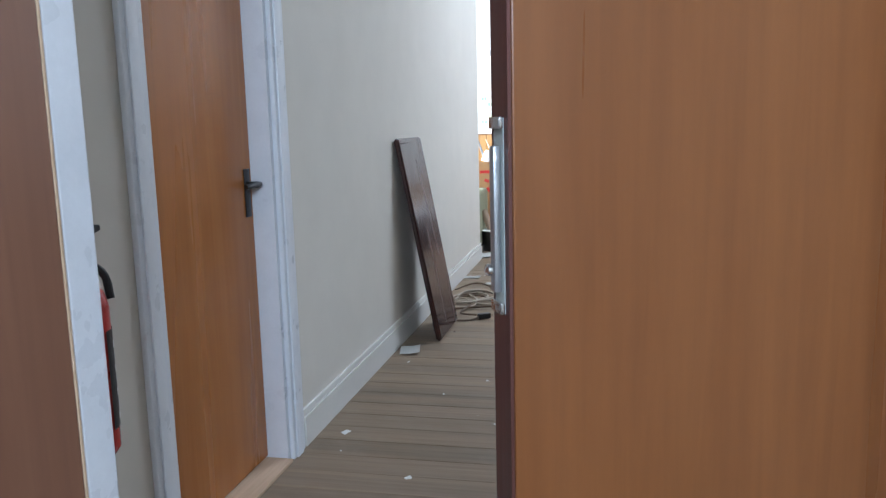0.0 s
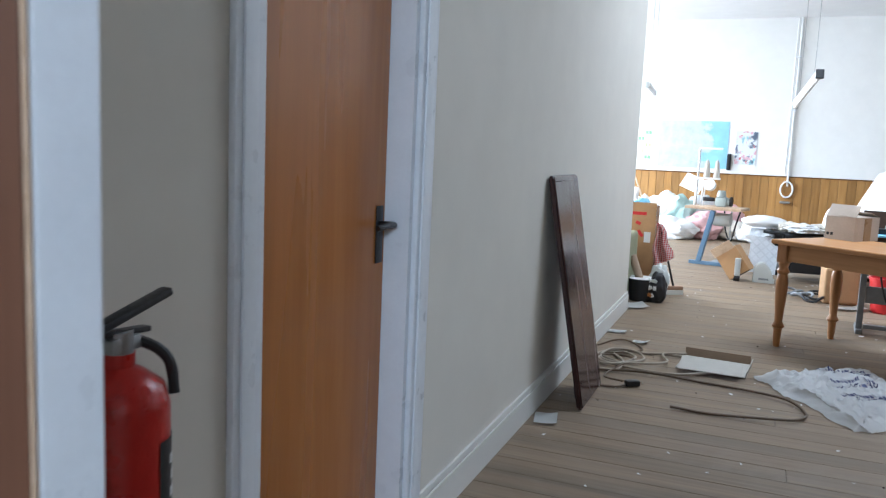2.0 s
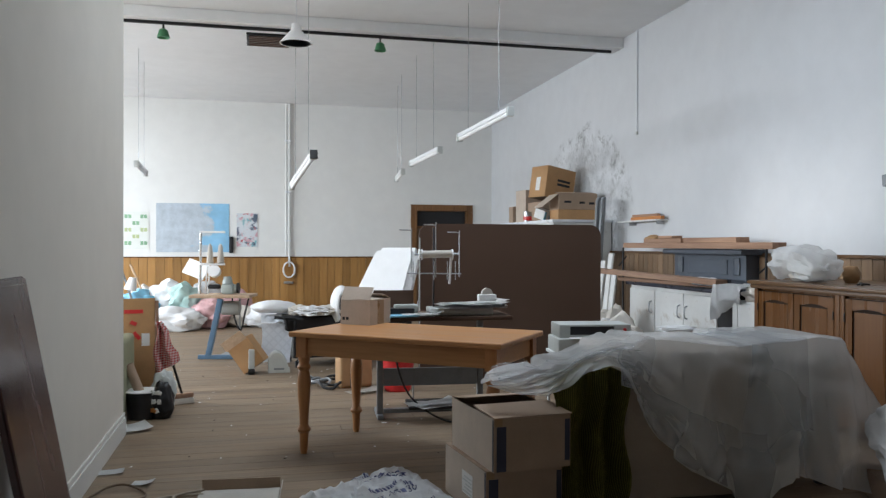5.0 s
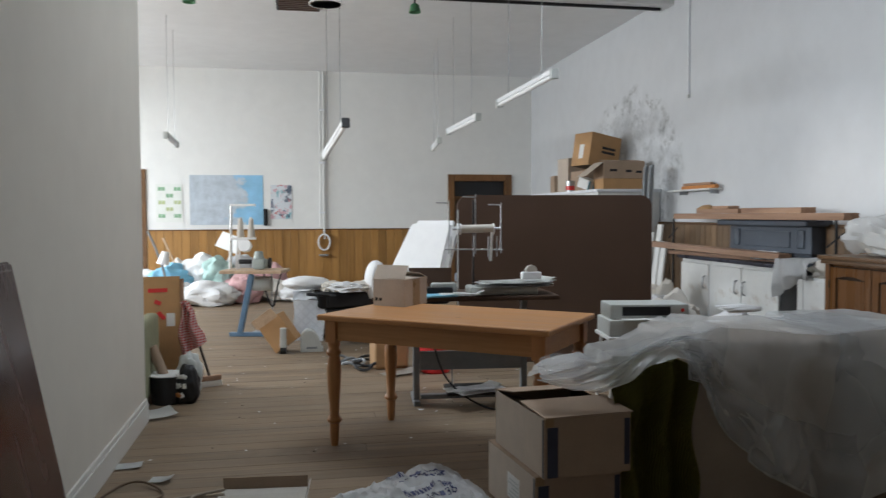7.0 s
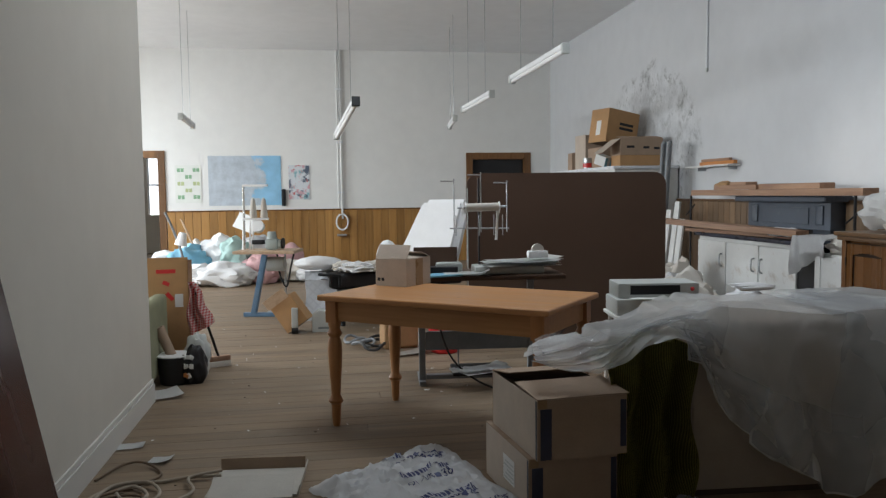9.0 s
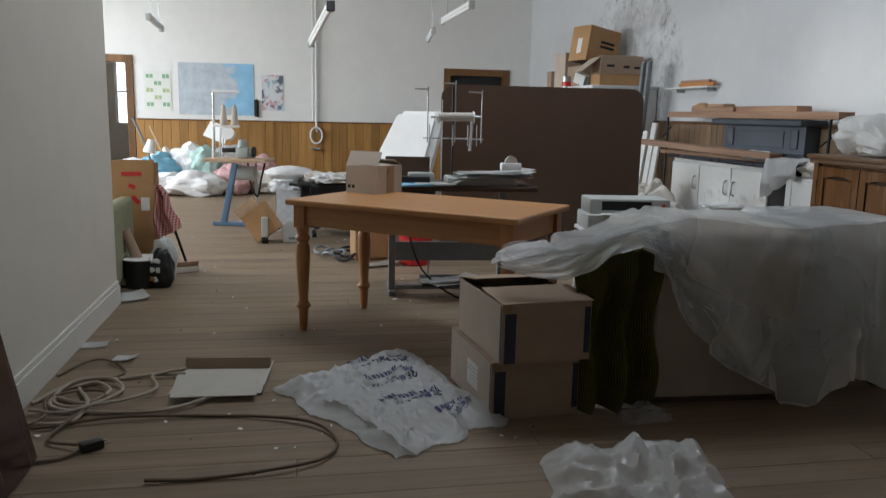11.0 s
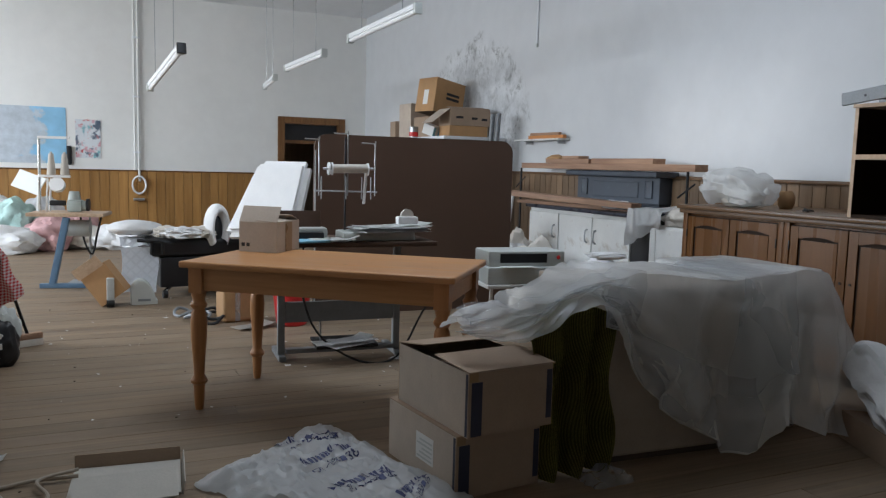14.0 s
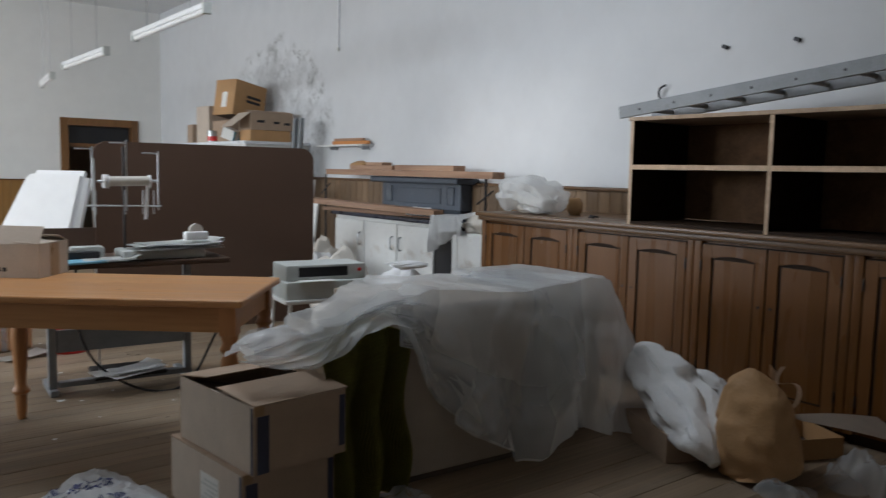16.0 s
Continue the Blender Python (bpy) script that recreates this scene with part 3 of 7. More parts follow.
# far room behind the left-hand far door
bm = bm_new()
box(bm, -5.6, -5.4, FAR + OUT, 21, 0, 2.8)
box(bm, -1.6, -1.4, FAR + OUT, 21, 0, 2.8)
box(bm, -5.6, -1.4, 21, 21.2, 0, 0.9)
box(bm, -5.6, -1.4, 21, 21.2, 2.3, 2.8)
for a, b in ((-5.6, -4.9), (-4.0, -3.75), (-2.9, -2.65), (-1.8, -1.4)):
    box(bm, a, b, 21, 21.2, 0.9, 2.3)
structure("wall_far_room", bm, "wall", "pale walls of the room beyond")
structure("ceiling_far_room", box(bm_new(), -5.6, -1.4, FAR + OUT, 21.2, 2.8, 2.9), "ceiling")
structure("floor_far_room", box(bm_new(), -5.6, -1.4, FAR, 21.2, -0.3, 0), "floor", "wooden floor of the room beyond")
for k, (a, b) in enumerate(((-4.9, -4.0), (-3.75, -2.9), (-2.65, -1.8)), 1):
    w = thing(f"window_{k}", "white window with bright daylight panes", "window", a, 21.05, 0.9, kind="structure")
    part("pane", box(bm_new(), 0, b - a, 0.04, 0.05, 0, 1.4), "sky_pane", w)
    bm = bm_new()
    for u in (0.0, (b - a) / 2 - 0.02, b - a - 0.04):
        box(bm, u, u + 0.04, 0, 0.035, 0, 1.4)
    box(bm, 0.04, b - a - 0.04, 0, 0.03, 0.68, 0.72)
    part("window_frame", bm, "trim", w)
# dark room behind the right-hand far door
bm = bm_new()
box(bm, 2.6, 2.8, FAR + OUT, 19, 0, 2.8)
box(bm, 4.9, 5.1, FAR + OUT, 19, 0, 2.8)
box(bm, 2.6, 5.1, 19, 19.2, 0, 2.8)
box(bm, 2.6, 5.1, FAR + OUT, 19.2, 2.8, 2.9)
structure("wall_store", bm, "dado_dark", "brown boarded store beyond the doorway")


def door_frame(name, x0, x1, h, w, y):
    d = thing(name, "dark varnished wooden door frame, doorway open", "door frame", 0, y, 0, kind="structure")
    for nm, a in (("jamb", (x0 - w, x0 + 0.02)), ("jamb", (x1 - 0.02, x1 + w))):
        part(nm, box(bm_new(), *a, -0.03, 0.31, 0, h + w, 0.008), "frame_dark", d)
    part("head", box(bm_new(), x0 + 0.02, x1 - 0.02, -0.03, 0.31, h - 0.02, h + w, 0.008), "frame_dark", d)
    return d


door_frame("door_frame_1", DL0, DL1, DLH, 0.11, FAR)
f2 = door_frame("door_frame_2", DR0, DR1, DRH, 0.11, FAR)
bm = bm_new()
box(bm, DR0 + 0.02, DR1 - 0.02, 0.1, 0.14, 1.62, 1.68)
part("transom", bm, "frame_dark", f2)
# black panel puts the darkness of the unlit interior into the colour
bm = box(bm_new(), DR0 + 0.02, DR1 - 0.02, 0.11, 0.13, 1.68, DRH - 0.02)
part("transom_panel", bm, "black", f2, "black panel in place of the unlit room over the doorway")

# door in the passage wall
d = thing("door_1", "honey-coloured flush veneer door, closed", "door", WALL_L - 0.08, D0, 0, kind="structure")
part("leaf", box(bm_new(), -0.04, 0, 0.025, D1 - D0 - 0.025, 0.02, DH - 0.02, 0.003), "door", d)
h = part("handle_plate", box(bm_new(), 0, 0.006, 0.70, 0.74, 0.93, 1.10, 0.003), "bronze", d, "dark bronze handle plate")
bm = rod(bm_new(), (0.004, 0.72, 1.045), (0.045, 0.72, 1.045), 0.011)
tube(bm, [(0.045, 0.735, 1.045), (0.047, 0.695, 1.047), (0.045, 0.655, 1.043), (0.04, 0.635, 1.041)], 0.009)
part("lever", bm, "bronze", h)
bm = bm_new()
box(bm, -0.06, 0.08, 0.0, 0.024, 0, DH)
box(bm, -0.06, 0.08, D1 - D0 - 0.024, D1 - D0, 0, DH)
box(bm, -0.06, 0.08, 0.024, D1 - D0 - 0.024, DH - 0.018, DH)
part("lining", bm, "trim", d)
for a, b in ((-0.095, 0.004), (D1 - D0 - 0.004, D1 - D0 + 0.105)):
    bm = box(bm_new(), 0.08, 0.098, a, b, 0, DH + 0.1, 0.005)
    box(bm, 0.098, 0.106, a + 0.02, b - 0.035, 0, DH + 0.08, 0.004)
    part("architrave", bm, "trim", d)
part("architrave_head", box(bm_new(), 0.08, 0.1, 0.004, D1 - D0 - 0.004, DH, DH + 0.1, 0.005), "trim", d)
part("threshold", box(bm_new(), -0.05, 0.1, 0.024, D1 - D0 - 0.024, 0, 0.014, 0.004), "raw", d, "pale wooden threshold strip")

# double doors through which the walk begins
d = thing("door_2", "orange veneer door leaf, closed, with a flush bolt in its edge", "door", 0.246, 0.708, 0, 29, kind="structure")
part("leaf", box(bm_new(), 0.004, 0.748, -0.022, 0.022, 0.02, 2.18, 0.002), "ply", d)
part("edge", box(bm_new(), 0.0, 0.0035, -0.021, 0.021, 0.02, 2.18), "ply_edge", d, "dark reddish door edge")
b = part("flush_bolt", box(bm_new(), -0.0015, -0.0005, -0.012, 0.012, 1.05, 1.236), "grey_green", d, "grey flush bolt with steel ends")
for z in (1.05, 1.226):
    part("bolt_end", box(bm_new(), -0.006, -0.002, -0.014, 0.014, z, z + 0.011, 0.001), "chrome", b)
part("bolt_lever", box(bm_new(), -0.009, -0.002, -0.006, 0.006, 1.07, 1.21, 0.002), "steel", b)
part("bolt_knob", lathe(bm_new(), [(0.002, 0), (0.006, 0.002), (0.006, 0.006), (0.002, 0.008)], 12, pose(-0.009, 0, 1.092, 0, -90)), "chrome", b)
d = thing("door_3", "reddish-brown veneer door leaf standing open", "door", -0.391, 0.874, 0, kind="structure")
part("leaf", box(bm_new(), -0.022, 0.022, -0.74, 0.0, 0.02, 2.18, 0.003), "ply_red", d)
part("leaf_lipping", box(bm_new(), -0.022, 0.022, 0.001, 0.006, 0.02, 2.18, 0.001), "raw", d)
bm = lathe(bm_new(), [(0.01, 0.0), (0.012, 0.02), (0.026, 0.035), (0.028, 0.05), (0.015, 0.06), (0.004, 0.062)], 16, pose(0.022, -0.66, 1.02, 0, 90))
part("knob", bm, "steel", d, "worn metal door knob")
d = thing("door_casing", "white painted door lining round the double doors", "door frame", 0, 0.80, 0, kind="structure")
part("jamb", box(bm_new(), L0, L0 + 0.02, 0.082, 0.149, 0, 2.2, 0.004), "trim", d)
part("jamb", box(bm_new(), L1 - 0.02, L1, -0.03, 0.31, 0, 2.2, 0.004), "trim", d)
part("head", box(bm_new(), L0 + 0.02, L1 - 0.02, -0.03, 0.31, 2.18, 2.2, 0.004), "trim", d)

# pipe down the far wall, and the vertical conduit on the right-hand wall
p = thing("wall_pipe", "white painted pipe down the far wall", "pipe", 0.665, FAR - 0.05, 0)
part("pipe_run", tube(bm_new(), [(0, 0, CEIL), (0, 0, 3.0), (0, 0, 1.2), (0.005, 0, 0.86)], 0.02, 10, 3), "wall_far", p)
part("pipe_run", tube(bm_new(), [(-0.062, 0.01, CEIL), (-0.062, 0.01, 2.6), (-0.062, 0.01, 1.07)], 0.015, 10, 2), "wall_far", p)
for z in (1.35, 2.3, 3.3):
    part("clip", box(bm_new(), -0.085, 0.035, -0.03, 0.05, z, z + 0.03, 0.004), "trim", p)
p = thing("hose_coil", "white cable coiled up on a tap under the pipe", "hose", 0.66, FAR - 0.09, 0.78)
bm = bm_new()
tube(bm, [(0.11 * math.cos(a), -0.03 + 0.004 * a, 0.02 + 0.15 * math.sin(a)) for a in np.linspace(0, 4.2 * math.pi, 26)], 0.016, 8, 2)
part("coil", bm, "white_cloth", p)
part("tap", box(bm_new(), -0.1, 0.08, -0.05, 0.07, -0.25, -0.21, 0.01), "steel", p)
p = thing("wall_conduit", "thin white conduit hanging on the plaster wall", "conduit", WALL_R - 0.012, 10.59, 2.73)
part("conduit_run", rod(bm_new(), (0, 0, 0), (0, 0, CEIL - 2.73), 0.012), "trim", p)
part("conduit_end", box(bm_new(), -0.012, 0.01, -0.016, 0.016, -0.02, 0.02, 0.003), "grey_lt", p)

# boarding along the walls
bm = box(bm_new(), 0.003, 0.147, -0.018, 0.0, 0.0, 1.0, 0.004)
board = mesh_of("board", bm, "dado")
back = structure("dado_north", box(bm_new(), DL1 + 0.12, DR0 - 0.12, FAR - 0.008, FAR - 0.001, 0, 1.04), "dado", "varnished tongue-and-groove boarding")
span = DR0 - 0.12 - (DL1 + 0.12)
count = int(span / 0.15)
pieces("board", board, back, [pose(DL1 + 0.12 + k * span / count, FAR - 0.009, 0) @ Matrix.Diagonal((span / count / 0.15, 1, 1.03, 1)) for k in range(count)])
part("cap", box(bm_new(), DL1 + 0.12, DR0 - 0.12, FAR - 0.04, FAR - 0.009, 1.031, 1.055, 0.005), "oak", back)
bm = box(bm_new(), -0.016, 0.0, 0.003, 0.117, 0.0, 1.0, 0.004)
board = mesh_of("board", bm, "dado_dark")
for nm, a, b in (("dado_east_near", 2.0, 8.06), ("dado_east_far", 9.41, 11.6)):
    back = structure(nm, box(bm_new(), WALL_R - 0.008, WALL_R - 0.001, a, b, 0, 1.2), "dado_dark", "brown tongue-and-groove boarding")
    n = round((b - a) / 0.12)
    pieces("board", board, back, [pose(WALL_R - 0.009, a + k * (b - a) / n, 0) @ Matrix.Diagonal((1, 1, 1.19, 1)) for k in range(n)])
    part("cap", box(bm_new(), WALL_R - 0.045, WALL_R - 0.009, a, b, 1.191, 1.22, 0.006), "oak_y", back)

# ---- things in the passage ----
e = thing("fire_extinguisher", "red fire extinguisher with black hose, hung on the wall", "fire extinguisher", -0.685, 1.284, 0.59)
e.matrix_basis = e.matrix_basis @ Matrix.Diagonal((0.92, 0.92, 0.92, 1))
body = part("cylinder", lathe(bm_new(), [(0.066, 0), (0.074, 0.012), (0.075, 0.33), (0.066, 0.362), (0.04, 0.382), (0.024, 0.392), (0.024, 0.412)], 28), "red", e)
bm = surface(bm_new(), 10, 2, lambda u, v: (0.0762 * math.cos(0.05 + 0.9 * u), 0.0762 * math.sin(0.05 + 0.9 * u), 0.06 + 0.22 * v))
lab = part("instruction_label", bm, "black", body, "black printed instruction label")
for k in range(7):
    bm = surface(bm_new(), 6, 1, lambda u, v, k=k: (0.0772 * math.cos(0.4 + 0.25 * u + 0.06 * (k % 2)), 0.0772 * math.sin(0.4 + 0.25 * u + 0.06 * (k % 2)), 0.075 + 0.027 * k + 0.016 * v))
    part("print_bar", bm, "paper", lab)
bm = rod(bm_new(), (0, 0, 0.408), (0, 0, 0.445), 0.022)
box(bm, -0.018, 0.018, -0.03, 0.03, 0.415, 0.438, 0.004)
part("valve", bm, "steel", e, "steel valve")
bm = box(bm_new(), -0.012, 0.012, -0.08, 0.1, -0.007, 0.007, 0.005, pose(0, 0.01, 0.468, 14))
box(bm, -0.010, 0.010, -0.05, 0.06, -0.005, 0.005, 0.004, pose(0, 0.0, 0.443, -4))
box(bm, -0.010, 0.010, -0.06, -0.035, 0.435, 0.464, 0.003)
part("lever", bm, "black", e, "black squeeze lever")
part("hose", tube(bm_new(), [(0.01, 0.03, 0.427), (0.03, 0.052, 0.41), (0.045, 0.062, 0.385), (0.054, 0.06, 0.34)], 0.009), "rubber", e, "black rubber hose")
part("horn", rod(bm_new(), (0.03, -0.085, 0.37), (0.02, -0.09, 0.05), 0.013, 0.03), "rubber", e, "black discharge horn")
part("wall_bracket", box(bm_new(), -0.146, -0.07, -0.025, 0.025, 0.3, 0.45, 0.003), "steel", e)

b = thing("leaning_board", "dark polished mahogany board leaning against the wall", "board", -0.588, 4.247, 0.004)
ang = math.degrees(math.atan2(0.197, 1.165))
bm = bm_new()
rounded_panel(bm, 0.505, 1.185, 0.032, 0.016, 4)
bmesh.ops.bevel(bm, geom=[e2 for e2 in bm.edges if e2.calc_face_angle(0) > 1.2], offset=0.009, segments=3, affect="EDGES")
for v in bm.verts:
    v.co.x -= (0.09 - 0.02 * v.co.x / 0.53) * v.co.z / 1.185
m = pose(0, 0, 0, 0, -ang, 0) @ pose(0, 0, 0, 0, 0, 90)
bmesh.ops.transform(bm, matrix=m, verts=bm.verts)
part("panel", bm, "mahogany", b)
# raised fillet just inside the moulded edge
for x0, x1, z0, z1 in ((-0.062, 0.41, 1.152, 1.158),):
    part("moulding", box(bm_new(), x0, x1, -0.0025, 0.001, z0, z1, 0.001, m), "mahogany", b)
for z in (0.05, 1.06):
    part("hinge_block", box(bm_new(), 0.04 - 0.06 * z, 0.08 - 0.06 * z, 0.0325, 0.045, z, z + 0.06, 0.004, m), "iron", b)

# loose papers
def sheet_of_paper(x, y, rz, w, h, lift, label="white sheet of paper lying on the floor", mat_="paper", seed=0.0):
    bm = surface(bm_new(), 6, 6, lambda u, v: (w * (u - 0.5), h * (v - 0.5), 0.004 + lift * (max(0, u - 0.5) ** 2 + max(0, 0.4 - v) ** 2) + 0.002 * noise.noise((5 * u, 5 * v, seed))), 0.0008)
    solo("paper_sheet", bm, mat_, label, "paper", x, y, 0, rz, "loose papers on the floor")


sheet_of_paper(-0.725, 4.04, 12, 0.11, 0.17, 0.03)
sheet_of_paper(-0.735, 6.16, 5, 0.13, 0.11, 0.02, seed=1)
sheet_of_paper(-0.535, 5.9, -8, 0.11, 0.11, 0.05, "pale crumpled slip of paper on the floor", seed=2)
sheet_of_paper(-0.77, 7.25, 20, 0.2, 0.3, 0.08, seed=3)
sheet_of_paper(0.98, 8.25, 20, 0.3, 0.2, 0.1, "grey newspaper scrap on the floor", "grey_card", 4)

# cables on the floor
def cable(pts, r, mat_, label, z=None):
    bm = tube(bm_new(), [(x, y, (z or r) + 0.006 * (k % 3)) for k, (x, y) in enumerate(pts)], r, 8, 7)
    return solo("cable", bm, mat_, label, "cable", group="cables on the floor")


cable([(-0.78, 5.06), (-0.66, 5.02), (-0.4, 5.08), (-0.06, 5.08), (0.2, 5.02), (0.38, 4.92), (0.46, 4.76), (0.41, 4.61), (0.25, 4.53), (0.0, 4.51), (-0.19, 4.51)], 0.007, "cable_brown", "brown cable trailing in a wide loop over the floorboards")
cable([(-0.78, 5.3), (-0.70, 5.48), (-0.6, 5.56), (-0.48, 5.58), (-0.36, 5.6), (-0.2, 5.58)], 0.0085, "cable_tan", "dirty cream flex on the floorboards")
cable([(-0.74, 5.08), (-0.57, 5.06), (-0.55, 5.26), (-0.64, 5.48), (-0.57, 5.52), (-0.49, 5.38), (-0.57, 5.28), (-0.7, 5.35), (-0.66, 5.2), (-0.42, 5.16), (-0.21, 5.15), (-0.01, 5.3)], 0.0085, "cable_tan", "dirty cream flex tangled in loops by the skirting")
cable([(-0.76, 5.2), (-0.62, 5.14), (-0.5, 5.22), (-0.44, 5.4), (-0.52, 5.54), (-0.66, 5.5), (-0.7, 5.32), (-0.6, 5.2), (-0.4, 5.24), (-0.3, 5.4), (-0.34, 5.56), (-0.2, 5.62)], 0.0075, "cable_tan", "dirty cream flex in loose coils by the skirting", 0.02)
cable([(-0.77, 4.98), (-0.68, 5.12), (-0.72, 5.3), (-0.62, 5.42), (-0.5, 5.36), (-0.55, 5.12), (-0.6, 4.9), (-0.48, 4.82)], 0.006, "cable_brown", "thin brown flex running to a plug", 0.014)
cable([(-0.78, 5.66), (-0.7, 5.84), (-0.6, 5.84), (-0.49, 5.69), (-0.56, 5.55), (-0.7, 5.42)], 0.006, "cable_brown", "thin brown flex in a loop")
p = thing("plug", "black plug on a trailing flex", "plug", -0.42, 4.82, 0, 35)
bm = box(bm_new(), -0.05, 0.03, -0.022, 0.022, 0.002, 0.036, 0.008)
part("plug_body", bm, "black", p)
for y in (-0.012, 0.012):
    part("pin", box(bm_new(), 0.031, 0.055, y - 0.003, y + 0.003, 0.012, 0.02), "chrome", p)
part("lead", tube(bm_new(), [(-0.05, 0, 0.012), (-0.12, -0.02, 0.008), (-0.2, 0.01, 0.008)], 0.006), "cable_brown", p)

# flattened carton on the floor
c = thing("open_carton", "flat grey cardboard carton lid lying open on the floor", "cardboard box", -0.03, 5.5, 0, -5, "cardboard boxes")
part("base", box(bm_new(), -0.2, 0.2, -0.17, 0.17, 0.004, 0.009), "grey_card", c)
part("back_wall", box(bm_new(), -0.2, 0.2, 0.17, 0.174, 0.004, 0.085, 0, pose(0, 0, 0, -8)), "carton", c, "brown inner wall")
part("side_wall", box(bm_new(), 0.2, 0.204, -0.17, 0.17, 0.004, 0.085, 0, pose(0.0, 0, 0, 0, 10)), "grey_card", c)
part("front_flap", box(bm_new(), -0.19, 0.17, -0.2, -0.002, -0.002, 0.002, 0, pose(0.01, -0.06, 0.062, 10, 0, 3)), "grey_card", c)

# printed plastic bag spread out near the boxes
def spread(x, y):
    return Vector((x, y, 0))


SA, SB, SC, SD = spread(0.2, 5.36), spread(0.87, 5.9), spread(1.15, 4.87), spread(0.66, 4.55)


def bag_at(u, v):
    p = (SA * (1 - u) + SD * u) * (1 - v) + (SB * (1 - u) + SC * u) * v
    edge = min(u, 1 - u, v, 1 - v)
    p.x += 0.05 * noise.noise((6 * u, 6 * v, 1.3)) * (1 if edge < 0.1 else 0.5)
    p.y += 0.06 * noise.noise((7 * u, 5 * v, 8.3)) * (1 if edge < 0.1 else 0.5)
    h = 0.5 + 0.5 * noise.noise((4 * u, 4 * v, 3.1))
    fold = 1 - abs(noise.noise((9 * u + 2 * v, 7 * v, 6.2)))
    p.z = 0.006 + min(1, edge * 9) * (0.036 * h + 0.03 * fold) + 0.014 * abs(noise.noise((26 * u, 26 * v, 2))) + 0.02 * min(1, edge * 9) * max(0.0, 1 - 3.5 * abs(noise.noise((13 * u + 3 * v, 11 * v - 4 * u, 9.4)))) * (1.3 - u)
    return p


b = thing("plastic_bag", "white plastic bag with blue printing, crumpled flat on the floor", "plastic bag")
part("film", surface(bm_new(), 60, 60, bag_at), "film_white", b)
PRINT = ((0.121, 0.48, 0.21, 0.866), (0.198, 0.513, 0.248, 0.825), (0.337, 0.46, 0.382, 0.813), (0.422, 0.446, 0.466, 0.744), (0.586, 0.322, 0.677, 0.769), (0.659, 0.385, 0.718, 0.705), (0.848, 0.548, 0.819, 0.884), (0.904, 0.615, 0.866, 0.853))
for k, (u0, v0, u1, v1) in enumerate(PRINT):
    def on_bag(s, q, u0=u0, v0=v0, u1=u1, v1=v1):
        pt = bag_at(u0 + (u1 - u0) * s - 0.045 * q, v0 + (v1 - v0) * s)
        pt.z += 0.003
        return pt

    if k % 2:
        for text, at in (("01-283", 0.0), ("38", 0.8)):
            bm = lettering(text, 1.0)
            wide = max(v.co.x for v in bm.verts)
            for v in bm.verts:
                v.co = on_bag(at + v.co.x / wide * (0.6 if at == 0 else 0.2), v.co.y * 1.3)
            part("printed_number", bm, "ink", b, smooth=False)
        part("print_bar", surface(bm_new(), 3, 2, lambda s, q: on_bag(0.64 + 0.13 * s, 0.1 + 0.7 * q)), "ink", b)
        continue
    n = 17
    for j in range(n):
        if j == 10:
            continue
        part("print_bar", surface(bm_new(), 1, 2, lambda s, q, j=j: on_bag((j + 0.12 + 0.62 * s) / n, 0.05 + 0.9 * q)), "ink", b)


def film_heap(name, x, y, w, d, h, seed, label, mat_="film_clear", rz=0.0):
    """A thin sheet dropped on the floor: ragged outline, sharp creases, corners that stand up."""
    ca, sa = math.cos(radians(rz)), math.sin(radians(rz))

    def at(u, v):
        px, py = 2 * u - 1, 2 * v - 1
        edge = max(abs(px), abs(py))
        px += 0.16 * noise.noise((2.2 * px, 2.2 * py, seed))
        py += 0.16 * noise.noise((2.2 * px, 2.2 * py, seed + 9))
        px, py = w * px * (1 - 0.15 * py * py), d * py * (1 - 0.12 * px * px)
        bend = 0.05 * noise.noise((px * 4, py * 4, seed + 2))
        ridge = max(0.0, 1 - 3.0 * abs(noise.noise((px * 6 + 4 * bend, py * 6, seed + 4))))
        small = max(0.0, 1 - 3.0 * abs(noise.noise((px * 15, py * 15 + 3 * bend, seed + 6))))
        z = (h * (0.45 + 0.75 * noise.noise((px * 5, py * 5, seed))) + 0.4 * h * ridge + 0.14 * h * small) * (1 - 0.8 * edge**5)
        return (x + px * ca - py * sa, y + px * sa + py * ca, max(0.005, z))
    return solo(name, surface(bm_new(), 46, 46, at), mat_, label, "plastic sheet", group="loose plastic sheeting")


film_heap("plastic_film", 1.46, 4.30, 0.30, 0.26, 0.12, 3.3, "milky plastic sheet lying crumpled on the floorboards", "film", -20)
film_heap("plastic_film", 1.74, 4.84, 0.11, 0.08, 0.07, 5.1, "clear crumpled plastic wrapping on the floor")
film_heap("plastic_film", 3.08, 3.98, 0.12, 0.10, 0.09, 7.7, "clear crumpled plastic wrapping beside a paper sack")
film_heap("plastic_film", 3.45, 3.82, 0.17, 0.16, 0.16, 9.2, "clear plastic wrapping slumped on the floor", "film_clear", 30)


